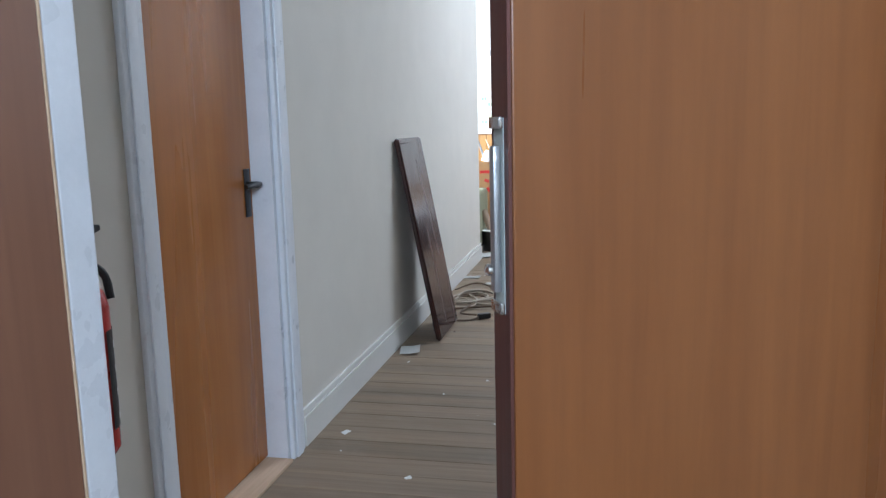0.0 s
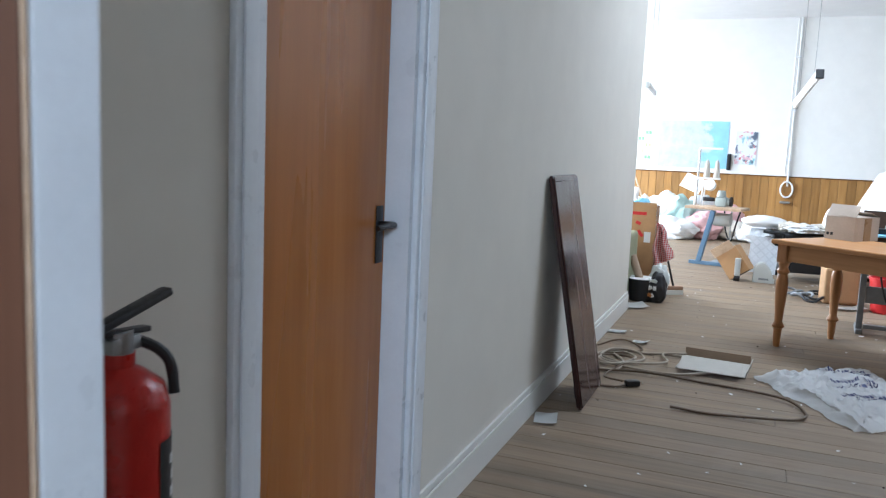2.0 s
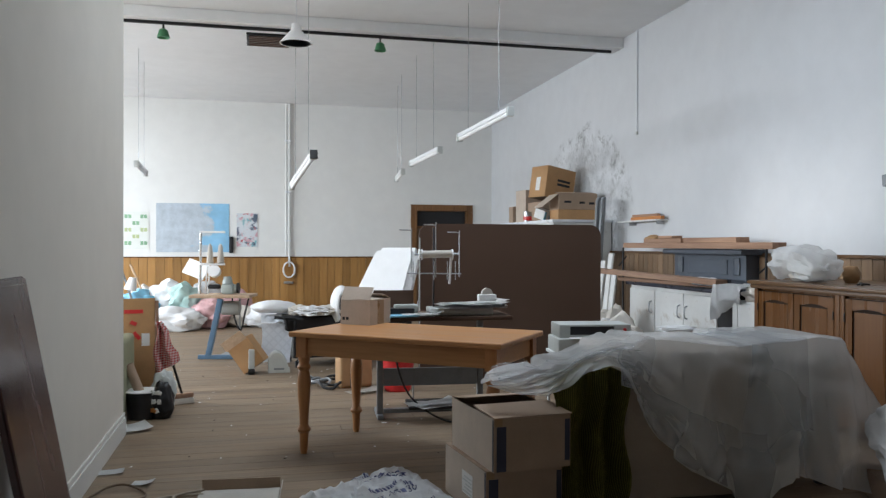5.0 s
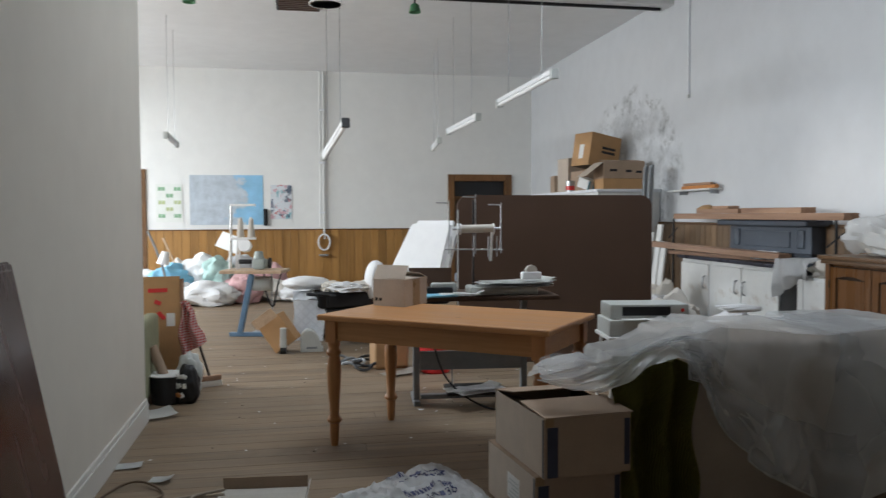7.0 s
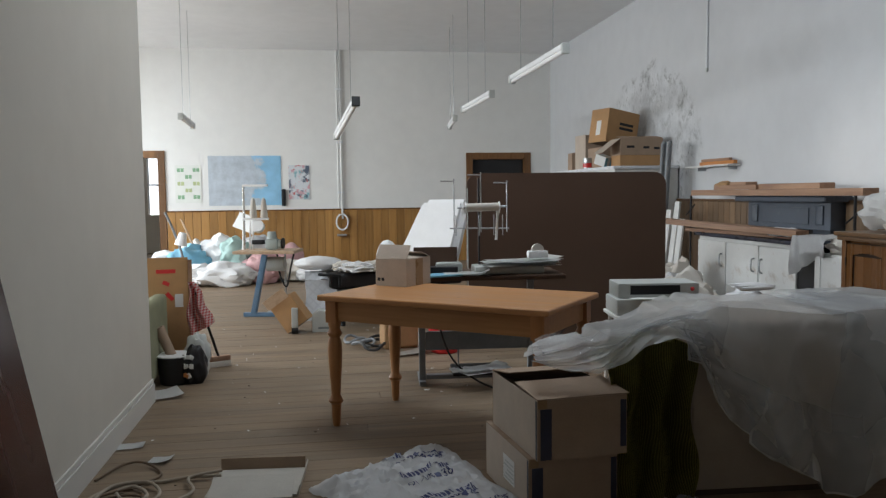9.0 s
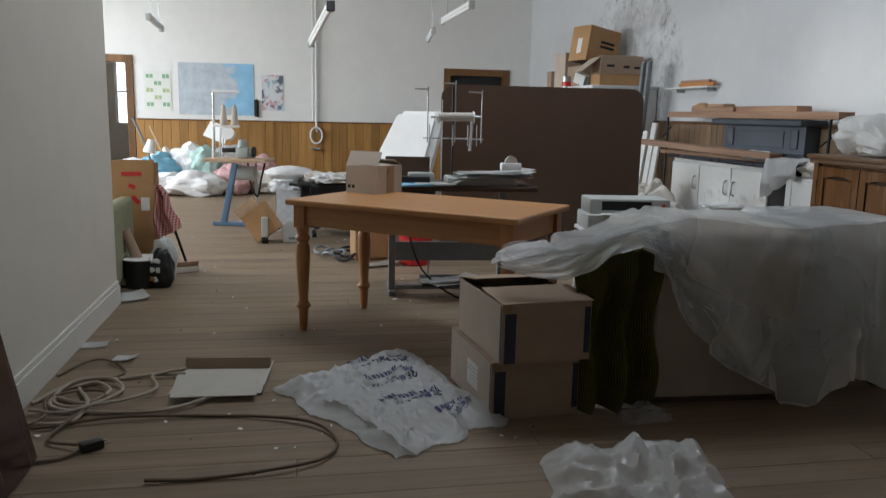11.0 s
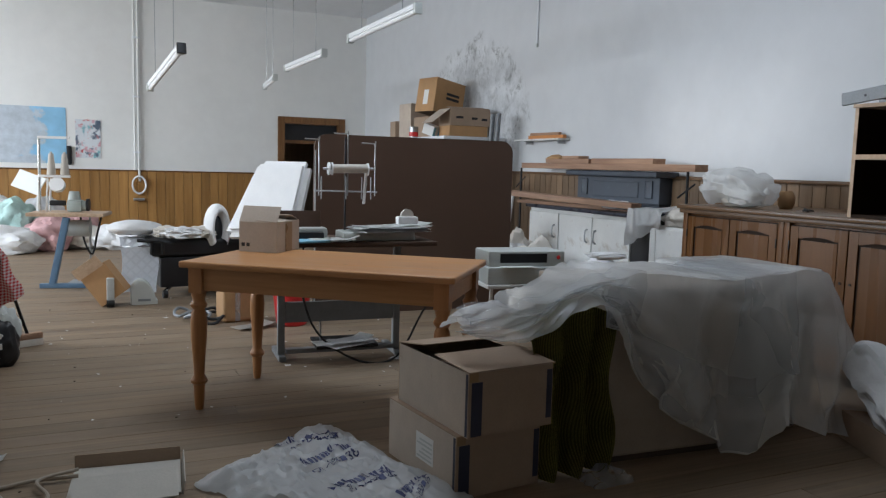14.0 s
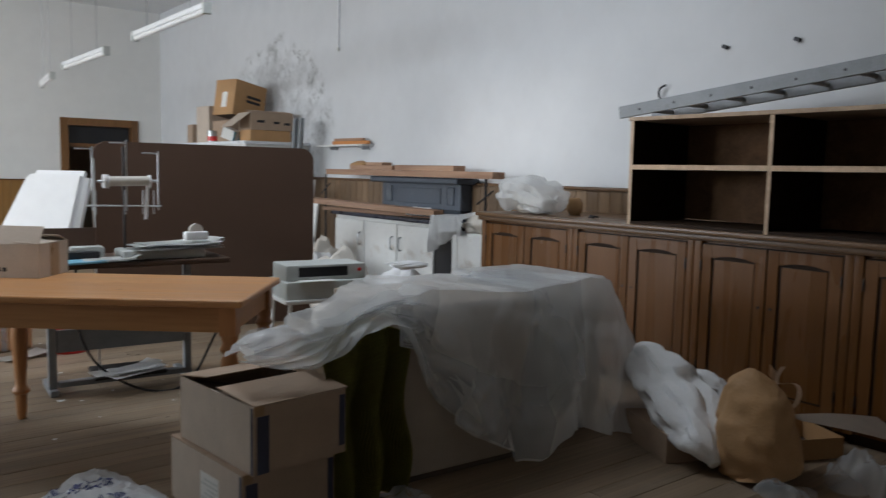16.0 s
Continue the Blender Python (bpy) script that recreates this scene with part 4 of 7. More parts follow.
# ---- boxes ----
def carton(name, w, d, h, label, mat_="carton", x=0, y=0, z=0, rz=0, flaps="closed", taped=True, tape="tape"):
    """A cardboard box, w along x, d along y, with walls, flaps and taped corners."""
    c = thing(name, label, "cardboard box", x, y, z, rz, "cardboard boxes")
    t = 0.005
    part("front", box(bm_new(), -w / 2, w / 2, -d / 2, -d / 2 + t, 0, h, 0.001), mat_, c)
    part("back", box(bm_new(), -w / 2, w / 2, d / 2 - t, d / 2, 0, h, 0.001), mat_, c)
    part("side", box(bm_new(), -w / 2, -w / 2 + t, -d / 2 + t, d / 2 - t, 0, h, 0.001), mat_, c)
    part("side", box(bm_new(), w / 2 - t, w / 2, -d / 2 + t, d / 2 - t, 0, h, 0.001), mat_, c)
    part("bottom", box(bm_new(), -w / 2 + t, w / 2 - t, -d / 2 + t, d / 2 - t, 0, t), "inside", c)
    if flaps == "closed":
        part("flap", box(bm_new(), -w / 2, w / 2, -d / 2, -0.002, h, h + t, 0.001), mat_, c)
        part("flap", box(bm_new(), -w / 2, w / 2, 0.002, d / 2, h, h + t, 0.001), mat_, c)
    elif flaps == "ajar":
        part("flap", box(bm_new(), -w / 2, w / 2, 0, d * 0.5, 0, t, 0.001, pose(0, -d / 2, h + 0.001, 7)), mat_, c)
        part("flap", box(bm_new(), -w / 2, w / 2, -d * 0.5, 0, 0, t, 0.001, pose(0, d / 2, h + 0.001, 4)), mat_, c)
        part("flap", box(bm_new(), 0, w * 0.36, -d / 2 + 0.01, d / 2 - 0.01, 0, t, 0.001, pose(-w / 2, 0, h - 0.012, 0, 6)), mat_, c)
    if taped:
        for sx in (-1, 1):
            bm = box(bm_new(), sx * w / 2 - 0.05 if sx > 0 else -w / 2 - 0.001, sx * w / 2 + 0.001 if sx > 0 else -w / 2 + 0.05, -d / 2 - 0.0015, -d / 2 - 0.0005, 0.005, h - 0.005)
            part("tape", bm, tape, c)
    return c


def upper_box(z, x, y, rz, label, flaps):
    c = thing("cardboard_box", label, "cardboard box", x, y, z, rz, "cardboard boxes")
    w, d, h, t = 0.39, 0.56, 0.245, 0.005
    part("front", box(bm_new(), 0, w, 0, t, 0, h, 0.001), "carton", c)
    part("back", box(bm_new(), 0, w, d - t, d, 0, h, 0.001), "carton", c)
    # paler board on this side puts the window light into its colour
    part("side", box(bm_new(), 0, t, t, d - t, 0, h, 0.001), "carton_pale", c)
    part("side", box(bm_new(), w - t, w, t, d - t, 0, h, 0.001), "carton", c)
    part("bottom", box(bm_new(), t, w - t, t, d - t, 0, t), "inside", c)
    part("tape", box(bm_new(), 0.012, 0.06, -0.0015, -0.0004, 0.004, h - 0.035), "tape", c, "dark blue tape")
    part("tape", box(bm_new(), -0.0015, -0.0004, 0.006, 0.02, 0.004, h - 0.004), "tape", c)
    part("tape", box(bm_new(), 0.0, 0.04, -0.003, -0.0006, h - 0.032, h + 0.004, 0.001), "brown_tape", c)
    part("tape", box(bm_new(), w - 0.03, w - 0.004, -0.0015, -0.0004, 0.03, h - 0.02), "tape", c)
    if flaps:
        part("flap", box(bm_new(), 0.0, w + 0.01, 0, d * 0.46, 0, t, 0.001, pose(0, 0, h + 0.001, 3)), "carton", c)
        part("flap", box(bm_new(), 0.0, w, -d * 0.42, 0, 0, t, 0.001, pose(0, d, h + 0.001, -9)), "carton", c)
        bm = box(bm_new(), 0, w * 0.5, 0.01, d * 0.93, 0, t, 0.001, pose(0, 0, h - 0.012, 0, 14))
        part("flap", bm, "inside", c)
    else:
        part("flap", box(bm_new(), 0, w, 0, d / 2 - 0.002, h, h + t, 0.001), "carton", c)
        part("flap", box(bm_new(), 0, w, d / 2 + 0.002, d, h, h + t, 0.001), "carton", c)
        part("label", box(bm_new(), -0.0015, -0.0004, 0.17, 0.31, 0.07, 0.18), "paper", c, "white printed label")
        for k in range(5):
            part("print_bar", box(bm_new(), -0.0025, -0.0016, 0.18, 0.30 - 0.02 * (k % 3), 0.08 + 0.018 * k, 0.087 + 0.018 * k), "grey_lt", c)
    return c


upper_box(0.0, 1.09, 4.885, 6, "brown cardboard box taped in dark blue, under another", False)
upper_box(0.251, 1.115, 4.845, 6, "brown cardboard box with its top flaps ajar", True)

# ---- pine table ----
RZ = -38.3
t = thing("pine_table", "orange pine table with turned legs", "table", 1.01, 6.21, 0, RZ)
top = part("tabletop", box(bm_new(), -0.67, 0.722, -0.38, 0.38, 0.725, 0.757, 0.011, segments=3), "pine", t)
for y in (-0.325, 0.305):
    part("apron", box(bm_new(), -0.565, 0.617, y, y + 0.02, 0.61, 0.7245, 0.002), "pine", t)
for x in (-0.615, 0.647):
    part("apron", box(bm_new(), x, x + 0.02, -0.28, 0.28, 0.61, 0.7245, 0.002), "pine", t)
leg = [(0.019, 0.0), (0.024, 0.03), (0.027, 0.10), (0.029, 0.13), (0.040, 0.14), (0.042, 0.152), (0.034, 0.165), (0.026, 0.18), (0.031, 0.27), (0.038, 0.36), (0.041, 0.44), (0.037, 0.49), (0.029, 0.515), (0.040, 0.528), (0.042, 0.54), (0.034, 0.552), (0.030, 0.565), (0.036, 0.585), (0.036, 0.6)]
for x in (-0.6, 0.652):
    for y in (-0.31, 0.31):
        bm = lathe(bm_new(), leg, 20)
        box(bm, -0.036, 0.036, -0.036, 0.036, 0.598, 0.7245, 0.003)
        part("leg", bm, "pine_z", t).matrix_basis = pose(x, y, 0)

c = thing("cardboard_box", "small pale cardboard box with one flap up, on the table", "cardboard box", 0.785, 6.745, 0.757, 50, "cardboard boxes")
w, d, h2, tt = 0.27, 0.23, 0.165, 0.004
for nm, a in (("front", (-w / 2, w / 2, -d / 2, -d / 2 + tt)), ("back", (-w / 2, w / 2, d / 2 - tt, d / 2)), ("side", (-w / 2, -w / 2 + tt, -d / 2 + tt, d / 2 - tt)), ("side", (w / 2 - tt, w / 2, -d / 2 + tt, d / 2 - tt))):
    part(nm, box(bm_new(), *a, 0, h2, 0.001), "carton_pale", c)
part("bottom", box(bm_new(), -w / 2 + tt, w / 2 - tt, -d / 2 + tt, d / 2 - tt, 0, tt), "inside", c)
part("tape", box(bm_new(), -0.035, 0.045, -d / 2 - 0.0012, -d / 2 - 0.0003, 0.002, h2 - 0.002), "brown_tape", c)
part("flap", box(bm_new(), 0, tt, -d / 2, d / 2, 0, 0.1, 0.001, pose(-w / 2, 0, h2, 0, 30)), "carton_pale", c)
part("flap", box(bm_new(), -w / 2, w / 2, 0, d * 0.55, 0, tt, 0.001, pose(0, -d / 2, h2, 4)), "carton_pale", c)
part("flap", box(bm_new(), 0, tt, -d / 2, d / 2, 0, 0.1, 0.001, pose(w / 2 - tt, 0, h2, 0, -70)), "carton_pale", c)
for k in range(2):
    part("print_bar", box(bm_new(), -w / 2 - 0.0012, -w / 2 - 0.0003, 0.05 + 0.03 * k, 0.07 + 0.03 * k, 0.03, 0.05), "iron", c)


# ---- sewing tables ----
def cone_of_thread(bm, x, y, z, h=0.16, r=0.035):
    lathe(bm, [(r * 0.9, 0), (r, 0.01), (r * 0.55, h), (0.012, h + 0.005), (0.01, h + 0.02)], 14, pose(x, y, z))
    return bm


s = thing("overlock_table", "steel-framed sewing table with a tall thread stand", "sewing table", 1.35, 7.15, 0, -4)
part("tabletop", box(bm_new(), -0.46, 0.55, -0.25, 0.28, 0.745, 0.775, 0.006), "hardboard", s, "dark brown tabletop")
for x in (-0.40, 0.36):
    bm = box(bm_new(), x - 0.022, x + 0.022, 0.0, 0.045, 0.03, 0.745, 0.005)
    part("leg", bm, "grey", s)
    part("foot", box(bm_new(), x - 0.022, x + 0.022, -0.05, 0.28, 0.0, 0.035, 0.006), "grey", s)
part("crossbar", box(bm_new(), -0.375, 0.335, 0.005, 0.04, 0.24, 0.37, 0.004), "grey", s)
part("foot_rail", box(bm_new(), -0.374, 0.334, -0.03, 0.03, 0.045, 0.075, 0.004), "grey", s)
part("treadle", box(bm_new(), -0.2, 0.2, -0.12, 0.1, 0.078, 0.095, 0.004, pose(0, 0, 0.02, 6)), "iron", s, "black iron treadle")
part("treadle_rod", rod(bm_new(), (-0.15, 0, 0.1), (-0.15, 0.02, 0.33), 0.006), "steel", s)
part("power_lead", tube(bm_new(), [(-0.28, -0.1, 0.744), (-0.3, -0.12, 0.5), (-0.2, -0.14, 0.2), (0.05, -0.2, 0.02), (0.3, -0.2, 0.03), (0.5, -0.12, 0.3), (0.66, -0.1, 0.5)], 0.007), "rubber", s, "black power lead")
bm = box(bm_new(), -0.05, 0.42, -0.18, 0.06, 0.776, 0.83, 0.015)
box(bm, -0.3, -0.12, -0.06, 0.08, 0.776, 0.85, 0.02)
m = part("machine_head", bm, "grey_lt", s, "pale sewing machine head under papers")
st = part("thread_stand", rod(bm_new(), (0.0, 0.0, 0.83), (0.0, 0.0, 1.42), 0.007), "iron", s)
part("stand_bar", rod(bm_new(), (-0.2, 0, 1.08), (0.21, 0, 1.075), 0.005), "steel", st)
for x, z in ((-0.17, 1.40), (0.015, 1.44), (0.195, 1.385)):
    part("thread_guide", tube(bm_new(), [(x, 0, 1.05), (x, 0, z - 0.01), (x - 0.005, 0, z), (x - 0.09, 0, z + 0.003)], 0.0045, 8, 3), "steel", st)
for x in (-0.16, 0.0, 0.1, 0.16):
    part("spool_pin", rod(bm_new(), (x, -0.03, 1.03), (x, -0.03, 1.17), 0.004), "steel", st)
sp = part("spool", rod(bm_new(), (-0.1, -0.04, 1.22), (0.13, -0.04, 1.225), 0.028, n=18), "cream_cloth", s, "wide spool of pale thread")
for x in (-0.12, -0.1, 0.13):
    part("flange", rod(bm_new(), (x, -0.04, 1.22), (x + 0.008, -0.04, 1.22), 0.04, n=20), "white_vinyl", sp)
part("spindle", rod(bm_new(), (-0.15, -0.04, 1.22), (0.18, -0.04, 1.225), 0.008), "steel", sp)
part("spool_arm", rod(bm_new(), (0.125, -0.04, 1.2), (0.115, -0.03, 1.0), 0.009), "white_vinyl", st)

def papers(name, x, y, z, w, d, n, label, rz=0, mat_="paper", seed=1):
    g = thing(name, label, "papers", x, y, z, rz)
    rg = random.Random(seed)
    for k in range(n):
        bm = surface(bm_new(), 6, 4, lambda u, v, k=k: (w * (u - 0.5), d * (v - 0.5), 0.006 * k + 0.012 * (k + 1) / n * abs(noise.noise((3 * u, 3 * v, k * 1.7))) + 0.05 * max(0, u - 0.8) * (k % 3)), 0.001)
        part("sheet", bm, mat_ if k % 3 else "white_cloth", g).matrix_basis = pose(rg.uniform(-0.03, 0.03), rg.uniform(-0.03, 0.03), 0, 0, 0, rg.uniform(-12, 12))
    return g


papers("pattern_papers", 1.62, 7.04, 0.832, 0.5, 0.22, 6, "loose white patterns heaped on the sewing table", 8, seed=4)
papers("pattern_papers", 1.2, 7.0, 0.778, 0.3, 0.16, 3, "white papers on the sewing table", -10, seed=8)
papers("pattern_papers", 1.32, 7.02, 0.12, 0.34, 0.14, 4, "white papers dropped on the iron treadle", 14, seed=15)
papers("pattern_papers", 1.75, 7.0, 0.002, 0.22, 0.16, 2, "white papers on the floor under the sewing table", 40, seed=19)
g = thing("tape_dispenser", "white tape dispenser with a roll of tape", "tape dispenser", 1.73, 7.03, 0.875)
part("dispenser_body", box(bm_new(), -0.07, 0.07, -0.03, 0.03, 0, 0.05, 0.012), "white_vinyl", g)
part("tape_roll", lathe(bm_new(), [(0.022, -0.012), (0.042, -0.012), (0.042, 0.012), (0.022, 0.012)], 20, pose(0.0, 0, 0.055, 90)), "cream_cloth", g)
bm = box(bm_new(), -0.2, 0.1, -0.005, 0.005, 0, 0.18, 0.004, pose(0, 0, 0, -14))
g = thing("dark_box", "dark brown open case behind the small carton", "case", 1.1, 7.17, 0.776, -8)
part("lid", bm, "hardboard", g)
part("case_base", box(bm_new(), -0.2, 0.1, -0.13, -0.006, 0.001, 0.05, 0.005), "black", g)
solo("blue_folder", box(bm_new(), -0.11, 0.11, -0.08, 0.08, 0, 0.012, 0.002), "skyblue", "blue folder on the sewing table", "folder", 1.07, 6.97, 0.776, 12)

b = thing("red_bucket", "bright red plastic bucket on the floor", "bucket", 1.28, 8.28, 0)
bm = lathe(bm_new(), [(0.11, 0), (0.118, 0.01), (0.15, 0.3), (0.158, 0.3), (0.158, 0.315), (0.142, 0.315), (0.112, 0.03), (0.02, 0.028)], 24)
part("pail", bm, "red_plastic", b)
part("rim_handle", tube(bm_new(), [(-0.155, 0, 0.3), (-0.1, 0.11, 0.27), (0, 0.16, 0.25), (0.1, 0.11, 0.27), (0.155, 0, 0.3)], 0.005), "steel", b)
b = thing("parcel_bag", "brown parcel wrapped in shiny tape on the floor", "parcel", 0.92, 8.56, 0, 10)
part("wrapping", box(bm_new(), -0.15, 0.15, -0.1, 0.1, 0, 0.34, 0.03, segments=3), "kraft", b)
part("tape_band", box(bm_new(), -0.06, -0.02, -0.103, -0.1005, 0.01, 0.33), "film_clear", b)

# blue-legged machine further off
s = thing("sewing_station", "sewing machine on a table with slanting blue legs", "sewing table", -0.33, 10.75, 0, -12)
part("tabletop", box(bm_new(), -0.32, 0.36, -0.22, 0.22, 0.685, 0.72, 0.006), "raw", s, "worn pale tabletop")
bm = bm_new()
box(bm, -0.03, 0.03, -0.03, 0.03, 0, 0.66, 0.006, Matrix.Translation((-0.11, -0.18, 0.03)) @ Matrix.Shear("XY", 4, (0.0, 0.0)) @ pose(0, 0, 0, 0, 12))
part("leg", bm, "blue", s)
part("leg", box(bm_new(), 0.16, 0.18, 0.12, 0.14, 0.0, 0.685, 0.004), "steel", s)
for y in (-0.18,):
    part("foot", box(bm_new(), -0.22, 0.34, y - 0.03, y + 0.03, 0, 0.045, 0.006), "blue", s)
part("foot_bar", box(bm_new(), 0.0, 0.3, -0.149, 0.149, 0.005, 0.035, 0.005), "grey", s)
bm = box(bm_new(), 0.0, 0.14, -0.07, 0.07, 0.721, 0.84, 0.03)
rod(bm, (0.06, 0, 0.84), (0.06, 0, 0.92), 0.06, 0.045)
rod(bm, (0.14, 0, 0.78), (0.17, 0, 0.78), 0.05)
m = part("machine_head", bm, "grey_green", s, "grey-green machine head")
part("needle_arm", box(bm_new(), -0.16, -0.02, -0.03, 0.03, 0.78, 0.83, 0.012), "iron", m)
part("handwheel", rod(bm_new(), (0.172, 0, 0.79), (0.195, 0, 0.79), 0.06, n=20), "iron", m)
part("motor", rod(bm_new(), (0.0, 0.0, 0.56), (0.2, 0.0, 0.56), 0.08, n=18), "grey_lt", s)
st = part("thread_stand", rod(bm_new(), (-0.25, 0, 0.72), (-0.245, 0, 1.44), 0.014), "chrome", s)
for z in (1.05, 1.42):
    part("stand_arm", box(bm_new(), -0.255, 0.03, -0.02, 0.02, z, z + 0.025, 0.004), "white_vinyl", st)
for x in (-0.14, -0.02):
    part("thread_cone", cone_of_thread(bm_new(), x, 0, 1.076, 0.2, 0.042), "cream_cloth", s, "pale cone of thread")
for x in (-0.28, -0.2, -0.17):
    part("stand_rod", rod(bm_new(), (x, 0.03, 0.72), (x + 0.02, 0.02, 1.04), 0.01), "white_vinyl", st)
part("reel", lathe(bm_new(), [(0.03, -0.03), (0.07, -0.03), (0.07, 0.03), (0.03, 0.03)], 18, pose(-0.09, 0, 0.98, 70)), "white_vinyl", s)
part("cable_bundle", tube(bm_new(), [(0.1, 0.05, 0.68), (0.14, 0, 0.45), (0.2, 0.05, 0.3), (0.26, 0, 0.5), (0.3, 0.02, 0.68)], 0.01), "rubber", s)

# ---- couch with a raised back ----
s = thing("treatment_couch", "black padded couch with a raised white back", "couch", 0.857, 10.02, 0, 8)
part("seat", box(bm_new(), -0.56, 0.84, -0.28, 0.34, 0.38, 0.545, 0.05, segments=4), "black", s, "black vinyl seat")
part("base", box(bm_new(), -0.47, 0.28, -0.26, 0.3, 0.1, 0.375, 0.02), "black", s)
corner = [Vector(q) for q in ((0.91, 9.4, 0.60), (1.45, 8.95, 0.64), (1.63, 9.1, 1.287), (1.26, 9.52, 1.285))]
deep = Vector((0.09, 0.13, -0.07))
bm = bm_new()
lo, hi = [bm.verts.new(q) for q in corner], [bm.verts.new(q + deep) for q in corner]
bm.faces.new(lo)
bm.faces.new(hi[::-1])
for k in range(4):
    bm.faces.new((lo[k], hi[k], hi[(k + 1) % 4], lo[(k + 1) % 4]))
bmesh.ops.recalc_face_normals(bm, faces=bm.faces)
bmesh.ops.bevel(bm, geom=bm.edges[:], offset=0.06, segments=5, affect="EDGES")
bmesh.ops.transform(bm, matrix=s.matrix_basis.inverted(), verts=bm.verts)
part("backrest", bm, "white_vinyl", s, "white padded backrest")
for x, y in ((-0.42, -0.2), (-0.42, 0.22), (0.55, -0.2), (0.55, 0.22)):
    g = part("leg", tube(bm_new(), [(x * 0.7, y * 0.6, 0.13), (x * 0.9, y, 0.09), (x, y * 1.1, 0.06)], 0.018), "chrome", s)
    part("castor", rod(bm_new(), (x - 0.02, y * 1.1, 0.035), (x + 0.02, y * 1.1, 0.035), 0.035, n=16), "rubber", g)
def drape(x0, x1, y, z0, z1, seed, sag=0.03, top=0.18):
    def at(u, v):
        f = 0.02 * math.sin(u * 17 + seed) * v + sag * noise.noise((3 * u, 3 * v, seed))
        if v < 0.3:
            return (x0 + (x1 - x0) * u, y + top * (1 - v / 0.3) - 0.01, z1 + 0.02 + f * 0.3)
        k = (v - 0.3) / 0.7
        return (x0 + (x1 - x0) * u + 0.02 * noise.noise((u * 4, k * 3, seed)), y - 0.025 - f, z1 - (z1 - z0) * k + 0.02 * (1 - k))
    return at


bm = surface(bm_new(), 26, 26, lambda u, v: (0.102 + 0.303 * u + 0.012 * math.sin(5 * v), 9.70 - 0.025 * math.sin(math.pi * u) - 0.01 * noise.noise((3 * u, 3 * v, 2)), 0.470 - 0.400 * v + 0.01 * math.sin(4 * u)), 0.022)
surface(bm, 26, 10, lambda u, v: (0.102 + 0.303 * u, 9.70 + 0.3 * v, 0.470 + 0.012 + 0.06 * v + 0.02 * noise.noise((4 * u, 4 * v, 6))), 0.022)
solo("white_towel", bm, "quilt", "white quilted cover hanging over the couch end", "towel")
bm = bm_new()
for x in (0.0, 0.09):
    tube(bm, [(x, 0, 0), (x, -0.02, 0.1), (x - 0.02, -0.03, 0.12), (x - 0.12, -0.03, 0.13)], 0.016)
solo("black_strap", bm, "rubber", "black straps over the quilted cover", "strap", 0.355, 9.66, 0.410)
solo("pillow", blob(bm_new(), (0, 0, 0.06), (0.24, 0.16, 0.075), 3, 0.12, 1.6), "white_cloth", "white pillow on the couch end", "pillow", 0.24, 10.0, 0.56, 8)
def ring_at(u, v):
    a = -0.25 * math.pi + 1.5 * math.pi * u
    b = 2 * math.pi * v
    r = 0.04
    return ((0.1 + r * math.cos(b)) * math.cos(a) * 0.8, 0.09 * math.sin(b), 0.2 + (0.15 + r * math.cos(b)) * math.sin(a) * 1.2)


h = thing("head_cushion", "white horseshoe head cushion with a black lining", "cushion", 0.935, 9.78, 0.43, 20)
part("roll", surface(bm_new(), 28, 14, ring_at), "white_cloth", h)
part("lining", blob(bm_new(), (0, 0.02, 0.17), (0.07, 0.05, 0.15), 5, 0.1, floor=0.02, detail=3), "black", h)
for k, (x, y, sx) in enumerate(((0.63, 9.74, 0.18), (0.78, 9.78, 0.15), (0.49, 9.82, 0.11))):
    solo("folded_cloth", blob(bm_new(), (0, 0, 0.04), (sx, 0.11, 0.06), 11 + k, 0.4, 3.0), "cream_cloth" if k else "white_cloth", "crumpled pale cloth lying on the black couch", "cloth", x, y, 0.547, 15 * k, "crumpled cloths")
c = carton("cardboard_box", 0.24, 0.2, 0.3, "tan cardboard box tipped over against the couch", "carton_tan", 0.0, 9.45, 0.1, 0, "open", False)
c.matrix_basis = pose(0.06, 9.5, 0.07, 0, -36, -15)
part("flap", box(bm_new(), -0.12, 0.12, -0.1, -0.095, 0.3, 0.4, 0, pose(0, 0, 0, 10)), "raw", c)
h = thing("motor_housing", "round grey-white plastic housing on the floor", "housing", 0.277, 9.526, 0)
bm = bm_new()
rim = [(-0.108 + 0.217 * k / 20, 0.214 * (0.16 + 0.84 * math.sin(math.pi * min(1.0, 0.14 + 0.92 * k / 20)) ** 0.55)) for k in range(21)]
rows = []
for y, f in ((-0.08, 0.94), (-0.07, 1.0), (0.06, 1.0), (0.08, 0.93)):
    rows.append([bm.verts.new((x * f, y, z)) for x, z in ((rim[0][0], 0), *((a, b * f) for a, b in rim), (rim[-1][0], 0))])
for p, q in zip(rows, rows[1:]):
    for k in range(len(p) - 1):
        bm.faces.new((p[k], p[k + 1], q[k + 1], q[k]))
bm.faces.new(rows[0][::-1])
bm.faces.new(rows[-1])
part("shell", bm, "grey_lt", h)
part("vent", box(bm_new(), -0.05, 0.05, -0.0835, -0.0805, 0.03, 0.05), "grey", h)
s = thing("castor_stand", "white leg with a castor at the couch foot", "stand", 0.008, 9.401, 0)
part("post", box(bm_new(), -0.03, 0.03, -0.03, 0.03, 0.06, 0.25, 0.01), "grey_lt", s)
part("castor", rod(bm_new(), (-0.03, 0, 0.035), (0.03, 0, 0.035), 0.035, n=14), "rubber", s)
